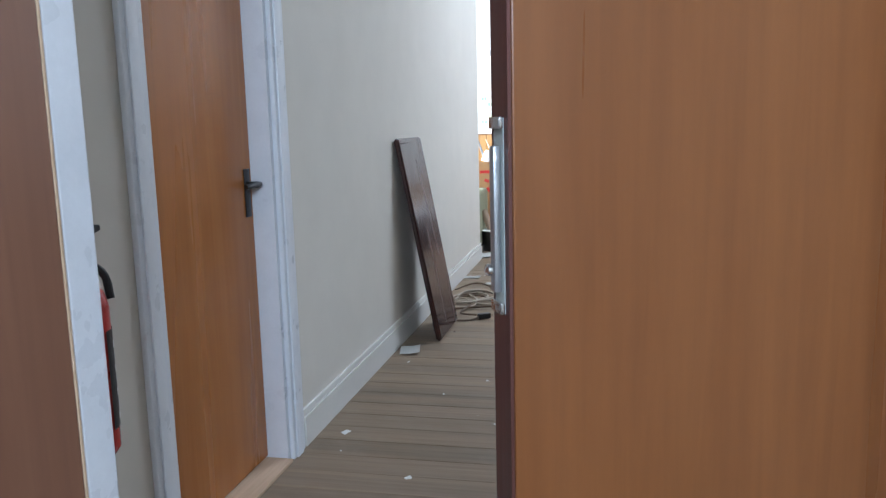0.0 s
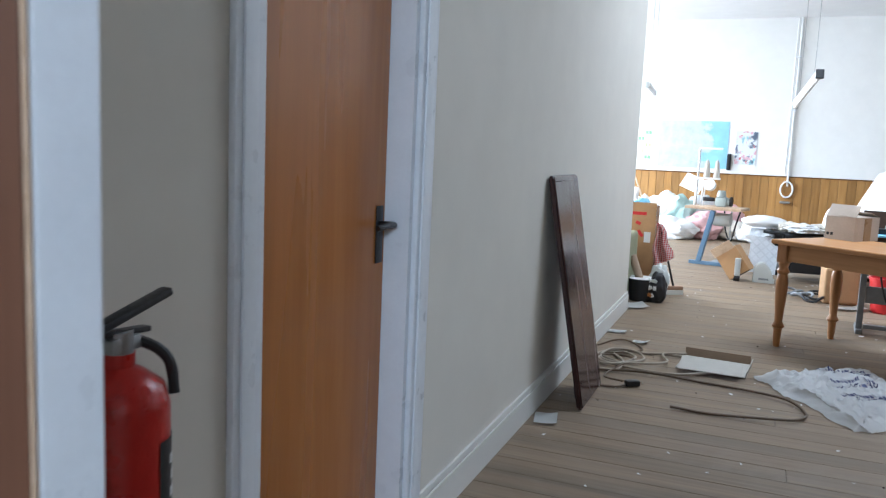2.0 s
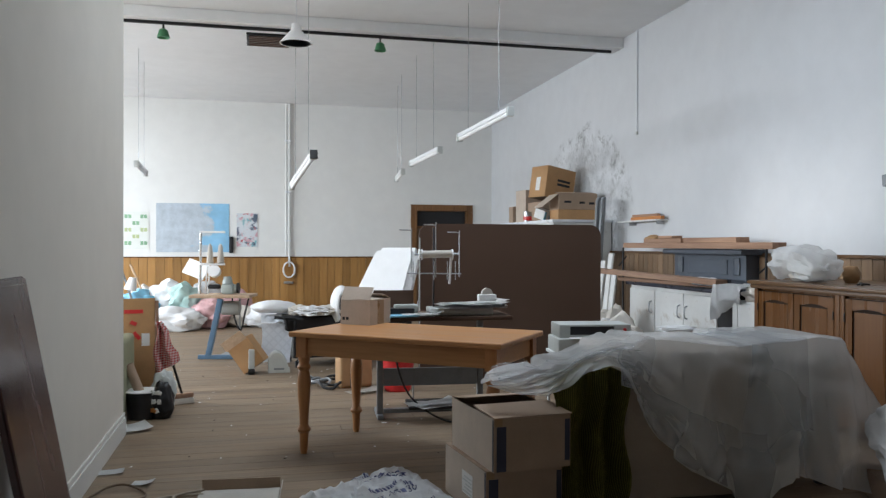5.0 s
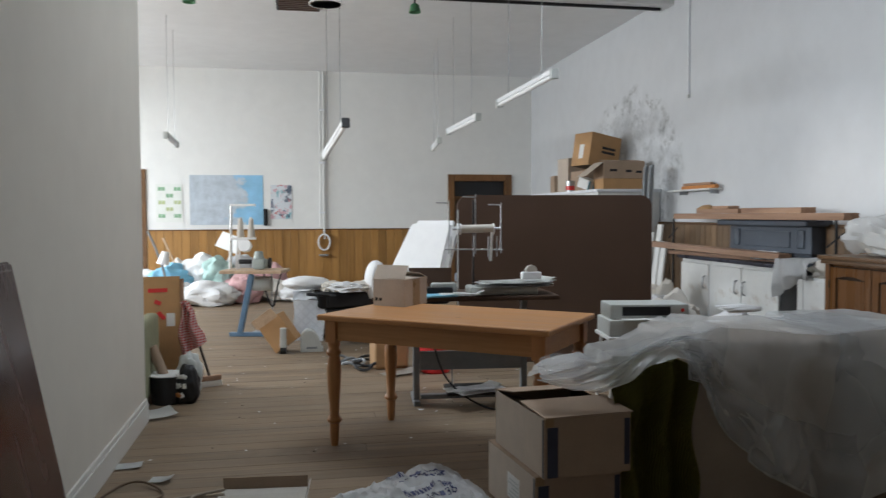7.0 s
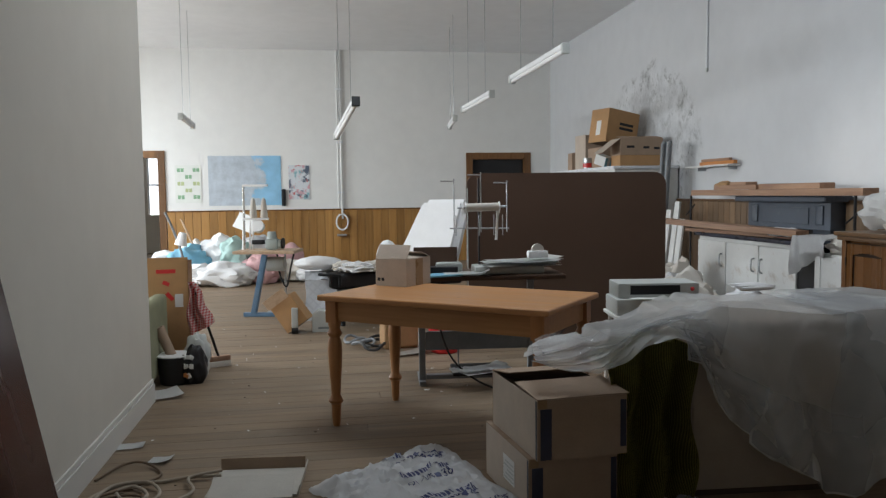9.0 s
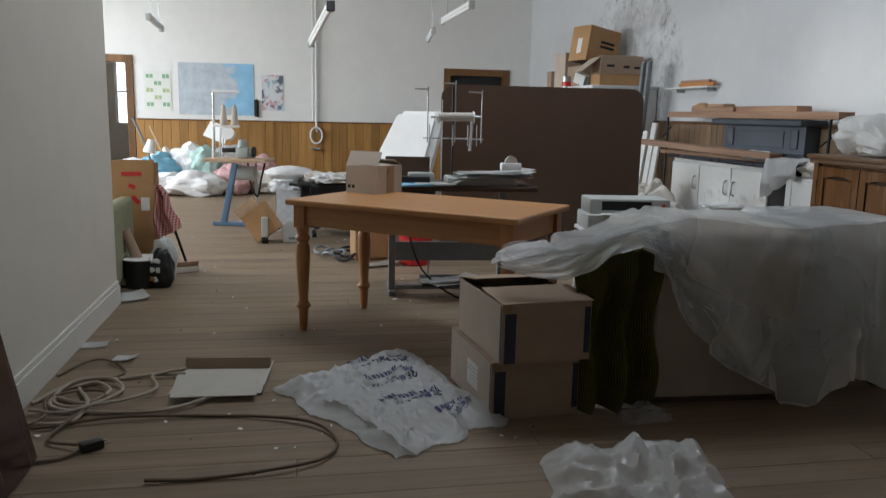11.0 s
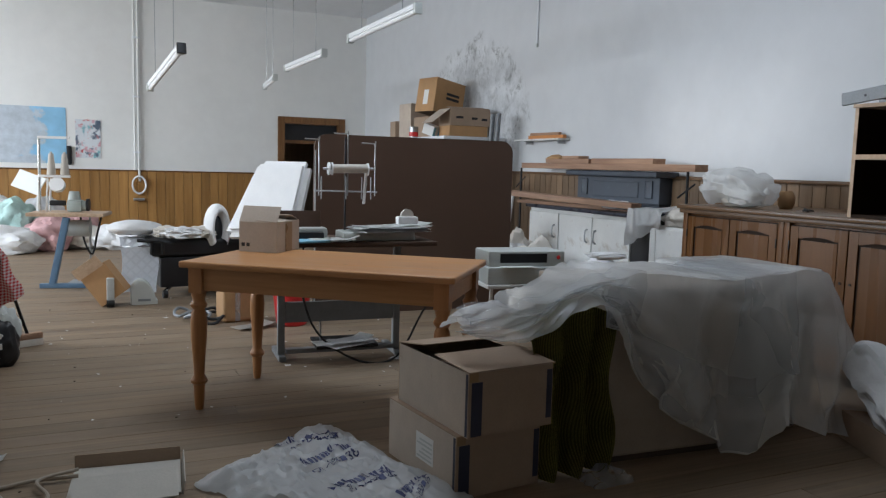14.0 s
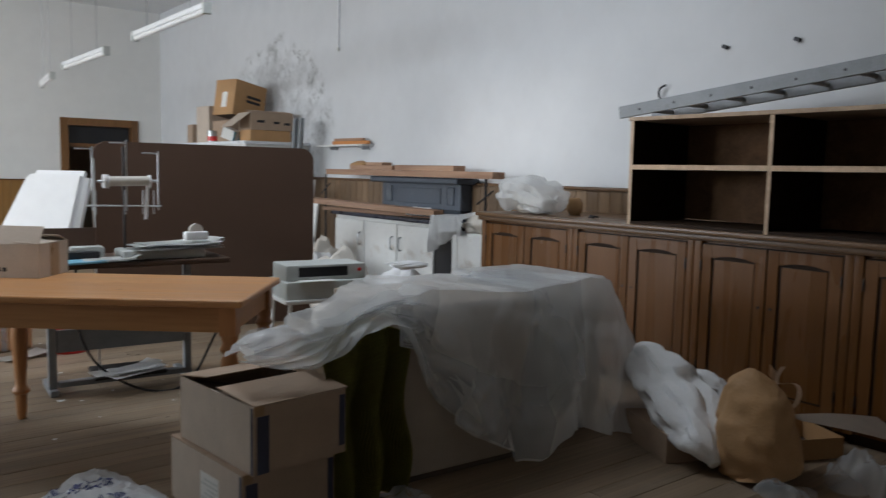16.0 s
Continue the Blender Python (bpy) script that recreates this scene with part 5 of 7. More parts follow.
for k, (x, y) in enumerate(((0.62, 8.6), (0.74, 8.72), (0.55, 8.8), (0.7, 8.45))):
    bm = bm_new()
    tube(bm, [(0.09 * math.cos(a) * (1 + 0.2 * math.sin(3 * a)), 0.09 * math.sin(a), 0.02 + 0.02 * math.sin(2 * a) + 0.02) for a in np.linspace(0, 11, 18)], 0.012, 6, 2)
    solo("cable_coil", bm, "rubber" if k % 2 else "grey", "tangled dark cables in a heap on the floor", "cable", x, y, 0, 40 * k, "tangled cables")

# ---- brown panel on edge ----
p = thing("hardboard_panel", "dark brown hardboard panel standing on edge", "panel", 1.527, 8.56, 0, -2)
part("board", rounded_panel(bm_new(), 1.8, 1.49, 0.03, 0.11), "hardboard", p)
part("edge_strip", box(bm_new(), 0.002, 0.012, -0.004, -0.0005, 0.02, 1.36), "grey_lt", p)
for x in (0.3, 1.5):
    part("stay", box(bm_new(), x, x + 0.04, 0.031, 0.4, 0, 0.04), "grey", p)

# ---- printer on a stool ----
s = thing("white_stool", "white steel stool under an old machine", "stool", 2.5, 6.88, 0, -8)
part("seat", box(bm_new(), -0.3, 0.3, -0.2, 0.2, 0.475, 0.5, 0.008), "white_paint", s)
for x in (-0.26, 0.26):
    for y in (-0.16, 0.16):
        part("leg", rod(bm_new(), (x * 1.1, y * 1.1, 0), (x, y, 0.475), 0.012), "white_paint", s)
s = thing("desktop_printer", "grey-green desktop printer with a paper slot", "printer", 2.5, 6.88, 0.5, -8)
bm = box(bm_new(), -0.29, 0.29, -0.17, 0.17, 0, 0.11, 0.012)
part("lower_case", bm, "grey_lt", s)
bm = box(bm_new(), -0.27, 0.27, -0.12, 0.16, 0.11, 0.21, 0.012, pose(0, 0, 0, 0))
up = part("upper_case", bm, "grey_lt", s)
part("paper_slot", box(bm_new(), -0.19, 0.14, -0.1235, -0.1205, 0.135, 0.195), "black", up, "dark paper slot")
part("paper", box(bm_new(), -0.2, 0.03, -0.2, -0.12, 0.112, 0.116, 0, pose(0, 0, 0, 0)), "paper", s)
bm = lathe(bm_new(), [(0.010, 0), (0.014, 0.004), (0.009, 0.008)], 10, pose(0.22, -0.125, 0.17, 90))
part("rosette", bm, "red_plastic", s, "small red ribbon rosette")
for k, (x, y, z, sx, sy, sz, mt) in enumerate(((2.95, 7.3, 0.0, 0.26, 0.2, 0.62, "cream_cloth"), (3.3, 7.05, 0.0, 0.3, 0.25, 0.6, "white_cloth"), (3.1, 7.65, 0.0, 0.25, 0.22, 0.66, "cream_cloth"))):
    solo("cloth_sack", blob(bm_new(), (0, 0, sz * 0.5), (sx, sy, sz * 0.52), 21 + k, 0.25), mt, "pale bundle of cloth heaped on the floor", "cloth bundle", x, y, z, 0, "cloth bundles")
for k in range(4):
    solo("cotton_glove", blob(bm_new(), (0, 0, 0), (0.15, 0.018, 0.018), 31 + k, 0.3, detail=3, floor=-1), "white_vinyl", "white rubber glove lying on a bundle", "glove", 3.28 + 0.01 * k, 6.93 + 0.04 * k, 0.63 + 0.01 * (k % 2), 10 - 12 * k, "rubber gloves")

# ---- covered furniture under plastic ----
c = thing("storage_chest", "beige chest standing under a plastic sheet", "chest", 1.83, 4.98, 0, -3)
part("chest_body", box(bm_new(), 0, 0.68, 0, 0.6, 0.03, 0.72, 0.012), "beige", c)
part("chest_lid", box(bm_new(), -0.01, 0.69, -0.01, 0.61, 0.722, 0.76, 0.01), "beige", c)
part("plinth", box(bm_new(), 0.02, 0.66, 0.02, 0.58, 0, 0.03), "gap", c)
c = thing("armchair", "dark green armchair hidden under a plastic sheet", "armchair", 2.6, 5.02, 0, -3)
part("seat", box(bm_new(), 0, 0.5, 0.05, 0.6, 0.12, 0.45, 0.05, segments=3), "dark_green", c)
part("backrest", box(bm_new(), 0, 0.5, 0.45, 0.62, 0.4, 0.78, 0.06, segments=3), "dark_green", c)
part("armrest", box(bm_new(), 0.34, 0.5, 0.0, 0.55, 0.12, 0.72, 0.05, segments=3), "beige", c)
part("armrest", box(bm_new(), 0.0, 0.12, 0.1, 0.55, 0.12, 0.7, 0.05, segments=3), "dark_green", c)
for x in (0.06, 0.44):
    part("foot", box(bm_new(), x - 0.025, x + 0.025, 0.08, 0.13, 0, 0.12, 0.006), "iron", c)


def cloth_at(u, v):
    x = 1.46 + 0.365 * u
    f = 0.06 * math.sin(u * 17 + 0.8 * v + 1.5 * noise.noise((2 * u, v, 5))) * (0.45 + 0.55 * v) + 0.03 * noise.noise((4 * u, 2 * v, 1))
    top = 0.56 + 0.12 * math.sin(math.pi * min(1, u * 0.75))
    if v < 0.2:
        return (x, 5.25 - 1.3 * v + f * 0.4, top + 0.02)
    k = (v - 0.2) / 0.8
    return (x - 0.03 * k + 0.02 * math.sin(9 * k + u), 4.98 - 0.05 * k + f, max(0.012, top * (1 - k) + 0.01))


solo("green_blanket", surface(bm_new(), 60, 40, cloth_at, 0.012), "olive", "olive green ribbed blanket hanging in folds", "blanket")

XS = (1.15, 1.32, 1.48, 1.65, 1.80, 1.92, 2.05, 2.25, 2.42, 2.6, 2.9, 3.02, 3.12, 3.25, 3.38)
ZT = (0.655, 0.68, 0.70, 0.765, 0.81, 0.835, 0.825, 0.80, 0.785, 0.80, 0.82, 0.80, 0.66, 0.50, 0.34)
XB = (1.15, 1.32, 1.42, 1.52, 1.60, 1.73, 1.80, 1.86, 1.98, 2.17, 2.38, 2.46, 2.54, 2.62, 2.75, 2.9, 3.02, 3.12, 3.38)
ZB = (0.60, 0.56, 0.555, 0.60, 0.665, 0.70, 0.68, 0.56, 0.36, 0.20, 0.10, 0.012, 0.02, 0.17, 0.14, 0.08, 0.05, 0.03, 0.02)


def sheet_start(u, v):
    """The sheet as it was thrown over the furniture, before it settles."""
    x = XS[0] + (XS[-1] - XS[0]) * u
    zt, zb = float(np.interp(x, XS, ZT)), float(np.interp(x, XB, ZB))
    front = 4.91 - 0.03 * math.sin(3 * u) + (0.22 - 0.2 * (x - 1.12) if x < 2.0 else 0.04) * 0.6
    back = 5.2 + 0.42 * min(1.0, max(0.0, (x - 1.3) / 0.8))
    fan = (x - 2.1) * (1 + 0.6 * (1 - v)) + 0.45 * v
    a = math.atan2(x - 2.62, 1.35 - 0.9 * v)
    pleat = math.sin(13.0 * a + 2.2 * noise.noise((1.1 * x, 0.8 * v, 3.3)))
    pleat = math.copysign(abs(pleat) ** 0.7, pleat)
    ridge = max(0.0, 1 - 3.6 * abs(noise.noise((3.2 * fan, 0.6 * v, 14.4))))
    cross = max(0.0, 1 - 4.0 * abs(noise.noise((2.4 * x + 2.0 * v, 2.6 * v - 1.2 * x, 9.1))))
    small = max(0.0, 1 - 3.5 * abs(noise.noise((7.5 * fan, 2.2 * v, 5.7))))
    wave = 0.05 * pleat * (0.25 + 0.75 * v) + 0.075 * noise.noise((2.2 * fan, 0.5 * v, 4.4)) - 0.055 * ridge - 0.03 * cross - 0.016 * small + 0.02
    if v < 0.35:
        k = v / 0.35
        return (x, back + (front + 0.03 - back) * k, zt + 0.02 - 0.05 * (1 - k) ** 2 + wave * 0.35)
    k = (v - 0.35) / 0.65
    out = (0.16 if x > 2.7 else 0.10 * max(0.0, (x - 1.9) / 0.8)) * k
    return (x - 0.06 * k * (1 if 2.1 < x < 2.6 else 0.3), front - out + wave * (0.35 + 0.9 * k), max(0.01, zt + (zb - zt) * k + 0.02))


def settle(nu, nv, start, boxes, held, steps, slack=1.03):
    """Lets a sheet of film hang under its own weight over boxes and the floor; returns its points."""
    p = np.array([[start(i / nu, j / nv) for j in range(nv + 1)] for i in range(nu + 1)])
    keep = np.array([[held(i / nu, j / nv) for j in range(nv + 1)] for i in range(nu + 1)])
    old, rest0 = p.copy(), p.copy()
    links = []
    for di, dj, stiff in ((1, 0, 1.0), (0, 1, 1.0), (1, 1, 0.5), (1, -1, 0.5), (3, 0, 0.12), (0, 3, 0.12)):
        i0, i1 = np.meshgrid(np.arange(nu + 1 - di), np.arange(max(0, -dj), nv + 1 - max(0, dj)), indexing="ij")
        a, b = (i0, i1), (i0 + di, i1 + dj)
        length = np.linalg.norm(rest0[a] - rest0[b], axis=-1) * slack
        hue = (i0 // max(di, 1) if di else i1 // max(dj, 1)) % 2
        for q in (0, 1):
            m = hue == q
            links.append((tuple(g[m] for g in a), tuple(g[m] for g in b), length[m], stiff))
    free = (~keep).astype(float)
    for step in range(steps):
        speed = (p - old) * 0.9
        old = p.copy()
        p = p + (speed + np.array((0, 0, -0.0011))) * free[..., None]
        for turn in range(4):
            for a, b, length, stiff in links:
                d = p[b] - p[a]
                far = np.linalg.norm(d, axis=-1) + 1e-9
                gap = (far - length) / far * stiff
                if stiff < 0.2:
                    gap = np.minimum(gap, 0)
                wa, wb = free[a], free[b]
                share = gap / np.maximum(wa + wb, 1e-9)
                p[a] += d * (share * wa)[..., None]
                p[b] -= d * (share * wb)[..., None]
            for x0, x1, y0, y1, z0, z1 in boxes:
                deep = np.stack((p[..., 0] - x0, x1 - p[..., 0], p[..., 1] - y0, y1 - p[..., 1], z1 - p[..., 2]), -1)
                inside = (deep > 0).all(-1) & (p[..., 2] > z0)
                side = deep.argmin(-1)
                for q, (axis, value) in enumerate(((0, x0), (0, x1), (1, y0), (1, y1), (2, z1))):
                    hit = inside & (side == q)
                    p[..., axis][hit] = value
                    old[hit] = old[hit] * 0.3 + p[hit] * 0.7
            low = p[..., 2] < 0.008
            p[..., 2][low] = 0.008
            old[low] = old[low] * 0.3 + p[low] * 0.7
    return p


def net(bm, p):
    v = [[bm.verts.new(q) for q in row] for row in p.tolist()]
    for i in range(len(v) - 1):
        for j in range(len(v[0]) - 1):
            bm.faces.new((v[i][j], v[i + 1][j], v[i + 1][j + 1], v[i][j + 1]))
    return bm


UNDER = ((1.80, 2.545, 4.93, 5.62, 0, 0.785), (2.58, 3.13, 4.99, 5.68, 0, 0.80), (1.45, 1.84, 4.96, 5.5, 0, 0.72))
draped = settle(170, 80, sheet_start, UNDER, lambda u, v: v == 0 or u < 0.10 or (u < 0.33 and v > 0.5), 6, 1.0)
sheet = thing("plastic_sheet", "milky plastic dust sheet draped over furniture", "plastic sheet", group="loose plastic sheeting")
part("film", net(bm_new(), draped), "film", sheet)


def layer(i0, i1, j0, j1, lift, seed):
    """A second thickness of the film where it is folded over on itself."""
    q = draped[i0:i1, j0:j1].copy()
    for i in range(q.shape[0]):
        for j in range(q.shape[1]):
            n = noise.noise((i * 0.11, j * 0.09, seed))
            q[i, j] += (0.02 * n, -lift * (0.6 + 0.8 * n), lift * 0.5 + 0.012 * noise.noise((i * 0.2, j * 0.2, seed + 5)))
    q[..., 2] = np.maximum(q[..., 2], 0.01)
    return q


part("folded_hem", net(bm_new(), layer(46, 108, 58, 81, 0.02, 1.5)), "film_clear", sheet, "edge of the sheet folded double")
part("folded_hem", net(bm_new(), layer(2, 62, 20, 60, 0.018, 7.5)), "film_clear", sheet, "edge of the sheet folded double")
part("folded_hem", net(bm_new(), layer(100, 128, 6, 64, 0.022, 4.5)), "film_clear", sheet, "edge of the sheet folded double")

# ---- sacks beside the sideboard ----
s = thing("white_sack", "white cotton sack slumped over a low carton", "sack", 3.1, 4.6, 0)
bm = bolster(bm_new(), [(0.22, 0.36, 0.41), (0.20, 0.28, 0.38), (0.14, 0.10, 0.29), (0.06, -0.10, 0.22), (-0.04, -0.25, 0.12), (-0.07, -0.32, 0.05)], [(0.03, 0.03), (0.12, 0.09), (0.17, 0.12), (0.17, 0.12), (0.12, 0.09), (0.03, 0.03)], 4.1, 0.3)
part("sack_body", bm, "white_cloth", s)
bm = bolster(bm_new(), [(0.24, 0.2, 0.28), (0.33, 0.06, 0.27), (0.40, -0.02, 0.24), (0.46, -0.08, 0.2)], [(0.02, 0.02), (0.10, 0.07), (0.12, 0.07), (0.03, 0.02)], 7.3, 0.25)
part("sack_mouth", bm, "white_cloth", s)
s = thing("paper_sack", "brown paper sack, full, its top folded to a point", "sack", 3.18, 4.18, 0)
bm = bolster(bm_new(), [(0.02, -0.02, 0.0), (0.02, -0.01, 0.03), (0.01, 0.0, 0.14), (0.0, 0.01, 0.28), (-0.02, 0.02, 0.38), (-0.03, 0.02, 0.45), (-0.035, 0.02, 0.485)], [(0.14, 0.14), (0.19, 0.17), (0.20, 0.18), (0.185, 0.16), (0.15, 0.11), (0.075, 0.05), (0.02, 0.01)], 2.7, 0.12)
part("sack_body", bm, "kraft", s)
part("torn_strip", surface(bm_new(), 10, 3, lambda u, v: (0.02 + 0.09 * u, -0.03 - 0.02 * math.sin(7 * u), 0.46 - 0.16 * u + 0.05 * v), 0.003), "raw", s, "pale torn paper edge")
c = carton("cardboard_box", 0.42, 0.3, 0.1, "low tan carton with a long flap, holding rubbish", "carton_tan", 3.62, 4.28, 0, -25, "open", False)
FA, FB, FC, FD = Vector((3.27, 4.1, 0.285)), Vector((3.9, 3.98, 0.19)), Vector((3.76, 3.72, 0.13)), Vector((3.27, 4.03, 0.275))
solo("cardboard_flap", surface(bm_new(), 6, 3, lambda u, v: (FA * (1 - u) + FB * u) * (1 - v) + (FD * (1 - u) + FC * u) * v + Vector((0, 0, 0.012 * math.sin(3 * u))), 0.005), "carton_pale", "pale cardboard flap lying across the rubbish", "cardboard")
c = carton("cardboard_box", 0.5, 0.24, 0.13, "flat brown carton lying under the white sack", "carton", 3.19, 4.68, 0, 66, "closed", False)
solo("packing_strips", surface(bm_new(), 20, 3, lambda u, v: (0.3 * u, 0.02 * v + 0.05 * math.sin(9 * u), 0.02 + 0.18 * u + 0.03 * math.sin(13 * u)), 0.002), "raw", "pale strips of packing card", "packing", 3.35, 4.12, 0.2, 30)

# ---- right-hand wall: sideboard and shelves ----
SX, SZ = 3.93, 1.0


def sideboard(y1, y0, label):
    """One cabinet unit, its front in the plane x = SX, from y1 down to y0."""
    w = y1 - y0
    c = thing("sideboard_unit", label, "cabinet", SX, y1, 0, -90, "sideboard units")
    part("carcass", box(bm_new(), 0.004, w - 0.004, 0.03, 0.84, 0.06, SZ - 0.045), "oak", c)
    part("plinth", box(bm_new(), 0.01, w - 0.01, 0.06, 0.8, 0, 0.06), "dark_wood_groove_shade", c)
    for a in (0.002, w - 0.047):
        part("stile", box(bm_new(), a, a + 0.045, -0.004, 0.029, 0.06, SZ - 0.046, 0.004), "oak", c)
    dw = (w - 0.1) / 2
    for k in range(2):
        x0 = 0.05 + k * dw
        # near-black backing puts the shade of the panel grooves into the colour
        d = part("door", box(bm_new(), x0 + 0.003, x0 + dw - 0.003, 0.008, 0.029, 0.075, SZ - 0.06, 0.003), "dark_wood_groove_shade", c)
        s, z0, z1 = 0.062, 0.08, SZ - 0.065
        xa, xb = x0 + 0.004 + s, x0 + dw - 0.004 - s
        part("rail", box(bm_new(), xa, xb, -0.002, 0.0075, z0, z0 + 0.08, 0.0015), "oak", d)
        for a in (x0 + 0.004, x0 + dw - 0.004 - s):
            part("stile", box(bm_new(), a, a + s - 0.001, -0.002, 0.0075, z0, z1, 0.0015), "oak", d)
        bm = bm_new()
        n = 14
        low = [z1 - 0.075 + 0.016 * math.sin(math.pi * min(1.0, max(0.0, (j / n - 0.12) / 0.76))) ** 0.5 for j in range(n + 1)]
        grid = [[bm.verts.new((xa + (xb - xa) * j / n, yy, zz)) for yy, zz in ((0.0075, low[j]), (-0.002, low[j]), (-0.002, z1))] for j in range(n + 1)]
        for g, h in zip(grid, grid[1:]):
            bm.faces.new((g[0], g[1], h[1], h[0]))
            bm.faces.new((g[1], g[2], h[2], h[1]))
        part("arched_rail", bm, "oak", d)
        part("panel", box(bm_new(), xa + 0.016, xb - 0.009, 0.003, 0.0078, z0 + 0.09, z1 - 0.085, 0.001), "oak", d)
        for z in (0.2, 0.78):
            part("hinge", box(bm_new(), (x0 - 0.002 if k == 0 else x0 + dw - 0.006), (x0 + 0.006 if k == 0 else x0 + dw + 0.002), -0.012, -0.004, z, z + 0.06, 0.002), "bronze", d)
        part("keyhole", rod(bm_new(), (x0 + (dw - 0.035 if k == 0 else 0.035), -0.0085, 0.62), (x0 + (dw - 0.035 if k == 0 else 0.035), -0.0055, 0.62), 0.008), "bronze", d)
    return c


for a, b in ((6.93, 5.995), (5.995, 5.05), (5.05, 4.15), (4.15, 3.18)):
    sideboard(a, b, "brown oak sideboard unit with two arched panel doors")
w = thing("worktop", "long dark brown oak sideboard top", "worktop", SX, 0, 0)
part("slab", box(bm_new(), -0.045, 0.865, 3.15, 6.965, SZ - 0.012, SZ + 0.018, 0.008), "oak_y", w)
part("moulding", box(bm_new(), -0.028, -0.0005, 3.17, 6.95, SZ - 0.044, SZ - 0.0125, 0.008), "oak_y", w)

# pigeonhole unit on the sideboard
TOPZ = SZ + 0.018
u = thing("pigeonhole_unit", "open shelf unit with dark insides and raw wooden edges", "shelf unit", SX - 0.02, 5.53, TOPZ, -90)
W2, H2, DP = 1.86, 0.655, 0.58
part("back", box(bm_new(), 0.02, W2 - 0.02, DP - 0.012, DP, 0.02, H2 - 0.02), "shelf_back", u)
for x in (0.0, 0.91, W2 - 0.022):
    part("upright", box(bm_new(), x, x + 0.022, 0.004, DP, 0.0, H2 - 0.024, 0.001), "dark_wood_groove_shade", u)
    part("edge", box(bm_new(), x, x + 0.022, 0.0, 0.0035, 0.0, H2 - 0.024), "raw", u, "raw pale wooden edge")
for x in (0.023, 0.933):
    part("shelf", box(bm_new(), x, x + 0.886, 0.004, DP - 0.014, 0.338, 0.363), "dark_wood_groove_shade", u)
    part("edge", box(bm_new(), x, x + 0.886, -0.002, 0.0035, 0.336, 0.365), "raw", u)
part("top", box(bm_new(), -0.012, W2 + 0.01, -0.006, DP + 0.004, H2 - 0.023, H2, 0.002), "raw", u)
part("floor_board", box(bm_new(), 0.023, W2 - 0.023, 0.006, DP - 0.014, 0.0, 0.018), "dark_wood_groove_shade", u)

# ladder lying on the unit
l = thing("ladder", "dull aluminium ladder lying on top of the shelves", "ladder", 3.99, 5.68, TOPZ + H2 + 0.002, -90)
tilt = pose(0, 0, 0.0, 0, -6.0)
for y in (0.0, 0.33):
    part("stile", box(bm_new(), 0, 2.5, y - 0.013, y + 0.013, 0.0, 0.075, 0.004, tilt), "alu", l)
for k in range(10):
    x = 0.16 + 0.25 * k
    part("rung", rod(bm_new(), tilt @ Vector((x, 0.014, 0.036)), tilt @ Vector((x, 0.316, 0.036)), 0.015), "alu", l)
    part("rivet", rod(bm_new(), tilt @ Vector((x, -0.0155, 0.036)), tilt @ Vector((x, -0.0125, 0.036)), 0.008, n=8), "iron", l)
part("prop", box(bm_new(), 1.66, 1.74, 0.0, 0.34, 0.0, 0.17, 0.004), "plank", l, "wooden block under the ladder")
solo("wall_hook", tube(bm_new(), [(0, 0.02, -0.045), (-0.03, -0.03, -0.05), (-0.035, 0.02, -0.04), (-0.035, 0.045, 0.0), (-0.035, 0.03, 0.04), (-0.035, -0.015, 0.058)], 0.0075), "iron", "black iron hook on the plaster wall", "hook", WALL_R - 0.005, 5.93, 1.91)
for y, z in ((5.47, 2.19), (4.97, 2.18)):
    solo("wall_bracket", box(bm_new(), -0.03, 0, -0.02, 0.02, -0.012, 0.012, 0.004, pose(0, 0, 0, 25)), "iron", "small dark metal bracket fixed to the wall", "bracket", WALL_R, y, z, 0, "metal brackets")

solo("plastic_carrier_bag", bolster(bm_new(), [(0.02, 0.31, 0.09), (0.02, 0.26, 0.12), (0.0, 0.12, 0.145), (0.0, -0.08, 0.13), (0.0, -0.24, 0.09), (0.0, -0.29, 0.07)], [(0.03, 0.03), (0.13, 0.11), (0.19, 0.16), (0.19, 0.14), (0.14, 0.1), (0.05, 0.05)], 5.5, 0.32), "film", "crumpled white plastic bag full of papers on the sideboard", "plastic bag", 4.13, 6.6, TOPZ)
solo("paper_bundle", blob(bm_new(), (0, 0, 0.08), (0.11, 0.22, 0.09), 53, 0.3, 2.4), "cream_cloth", "cream and pink papers inside a clear bag", "papers", 4.13, 6.6, TOPZ + 0.003)
solo("brown_jug", lathe(bm_new(), [(0.04, 0), (0.055, 0.025), (0.06, 0.075), (0.045, 0.115), (0.035, 0.125)], 18), "kraft", "small brown pot on the sideboard", "pot", 4.34, 6.36, TOPZ)
bm = tube(bm_new(), [(-0.05, 0, 0.01), (0, 0.02, 0.02), (0.05, 0, 0.01)], 0.008)
tube(bm, [(-0.05, 0.03, 0.01), (0, 0.0, 0.015), (0.05, -0.03, 0.01)], 0.006)
solo("scissors", bm, "iron", "black scissors lying on the sideboard", "scissors", 4.08, 5.95, TOPZ, 40)

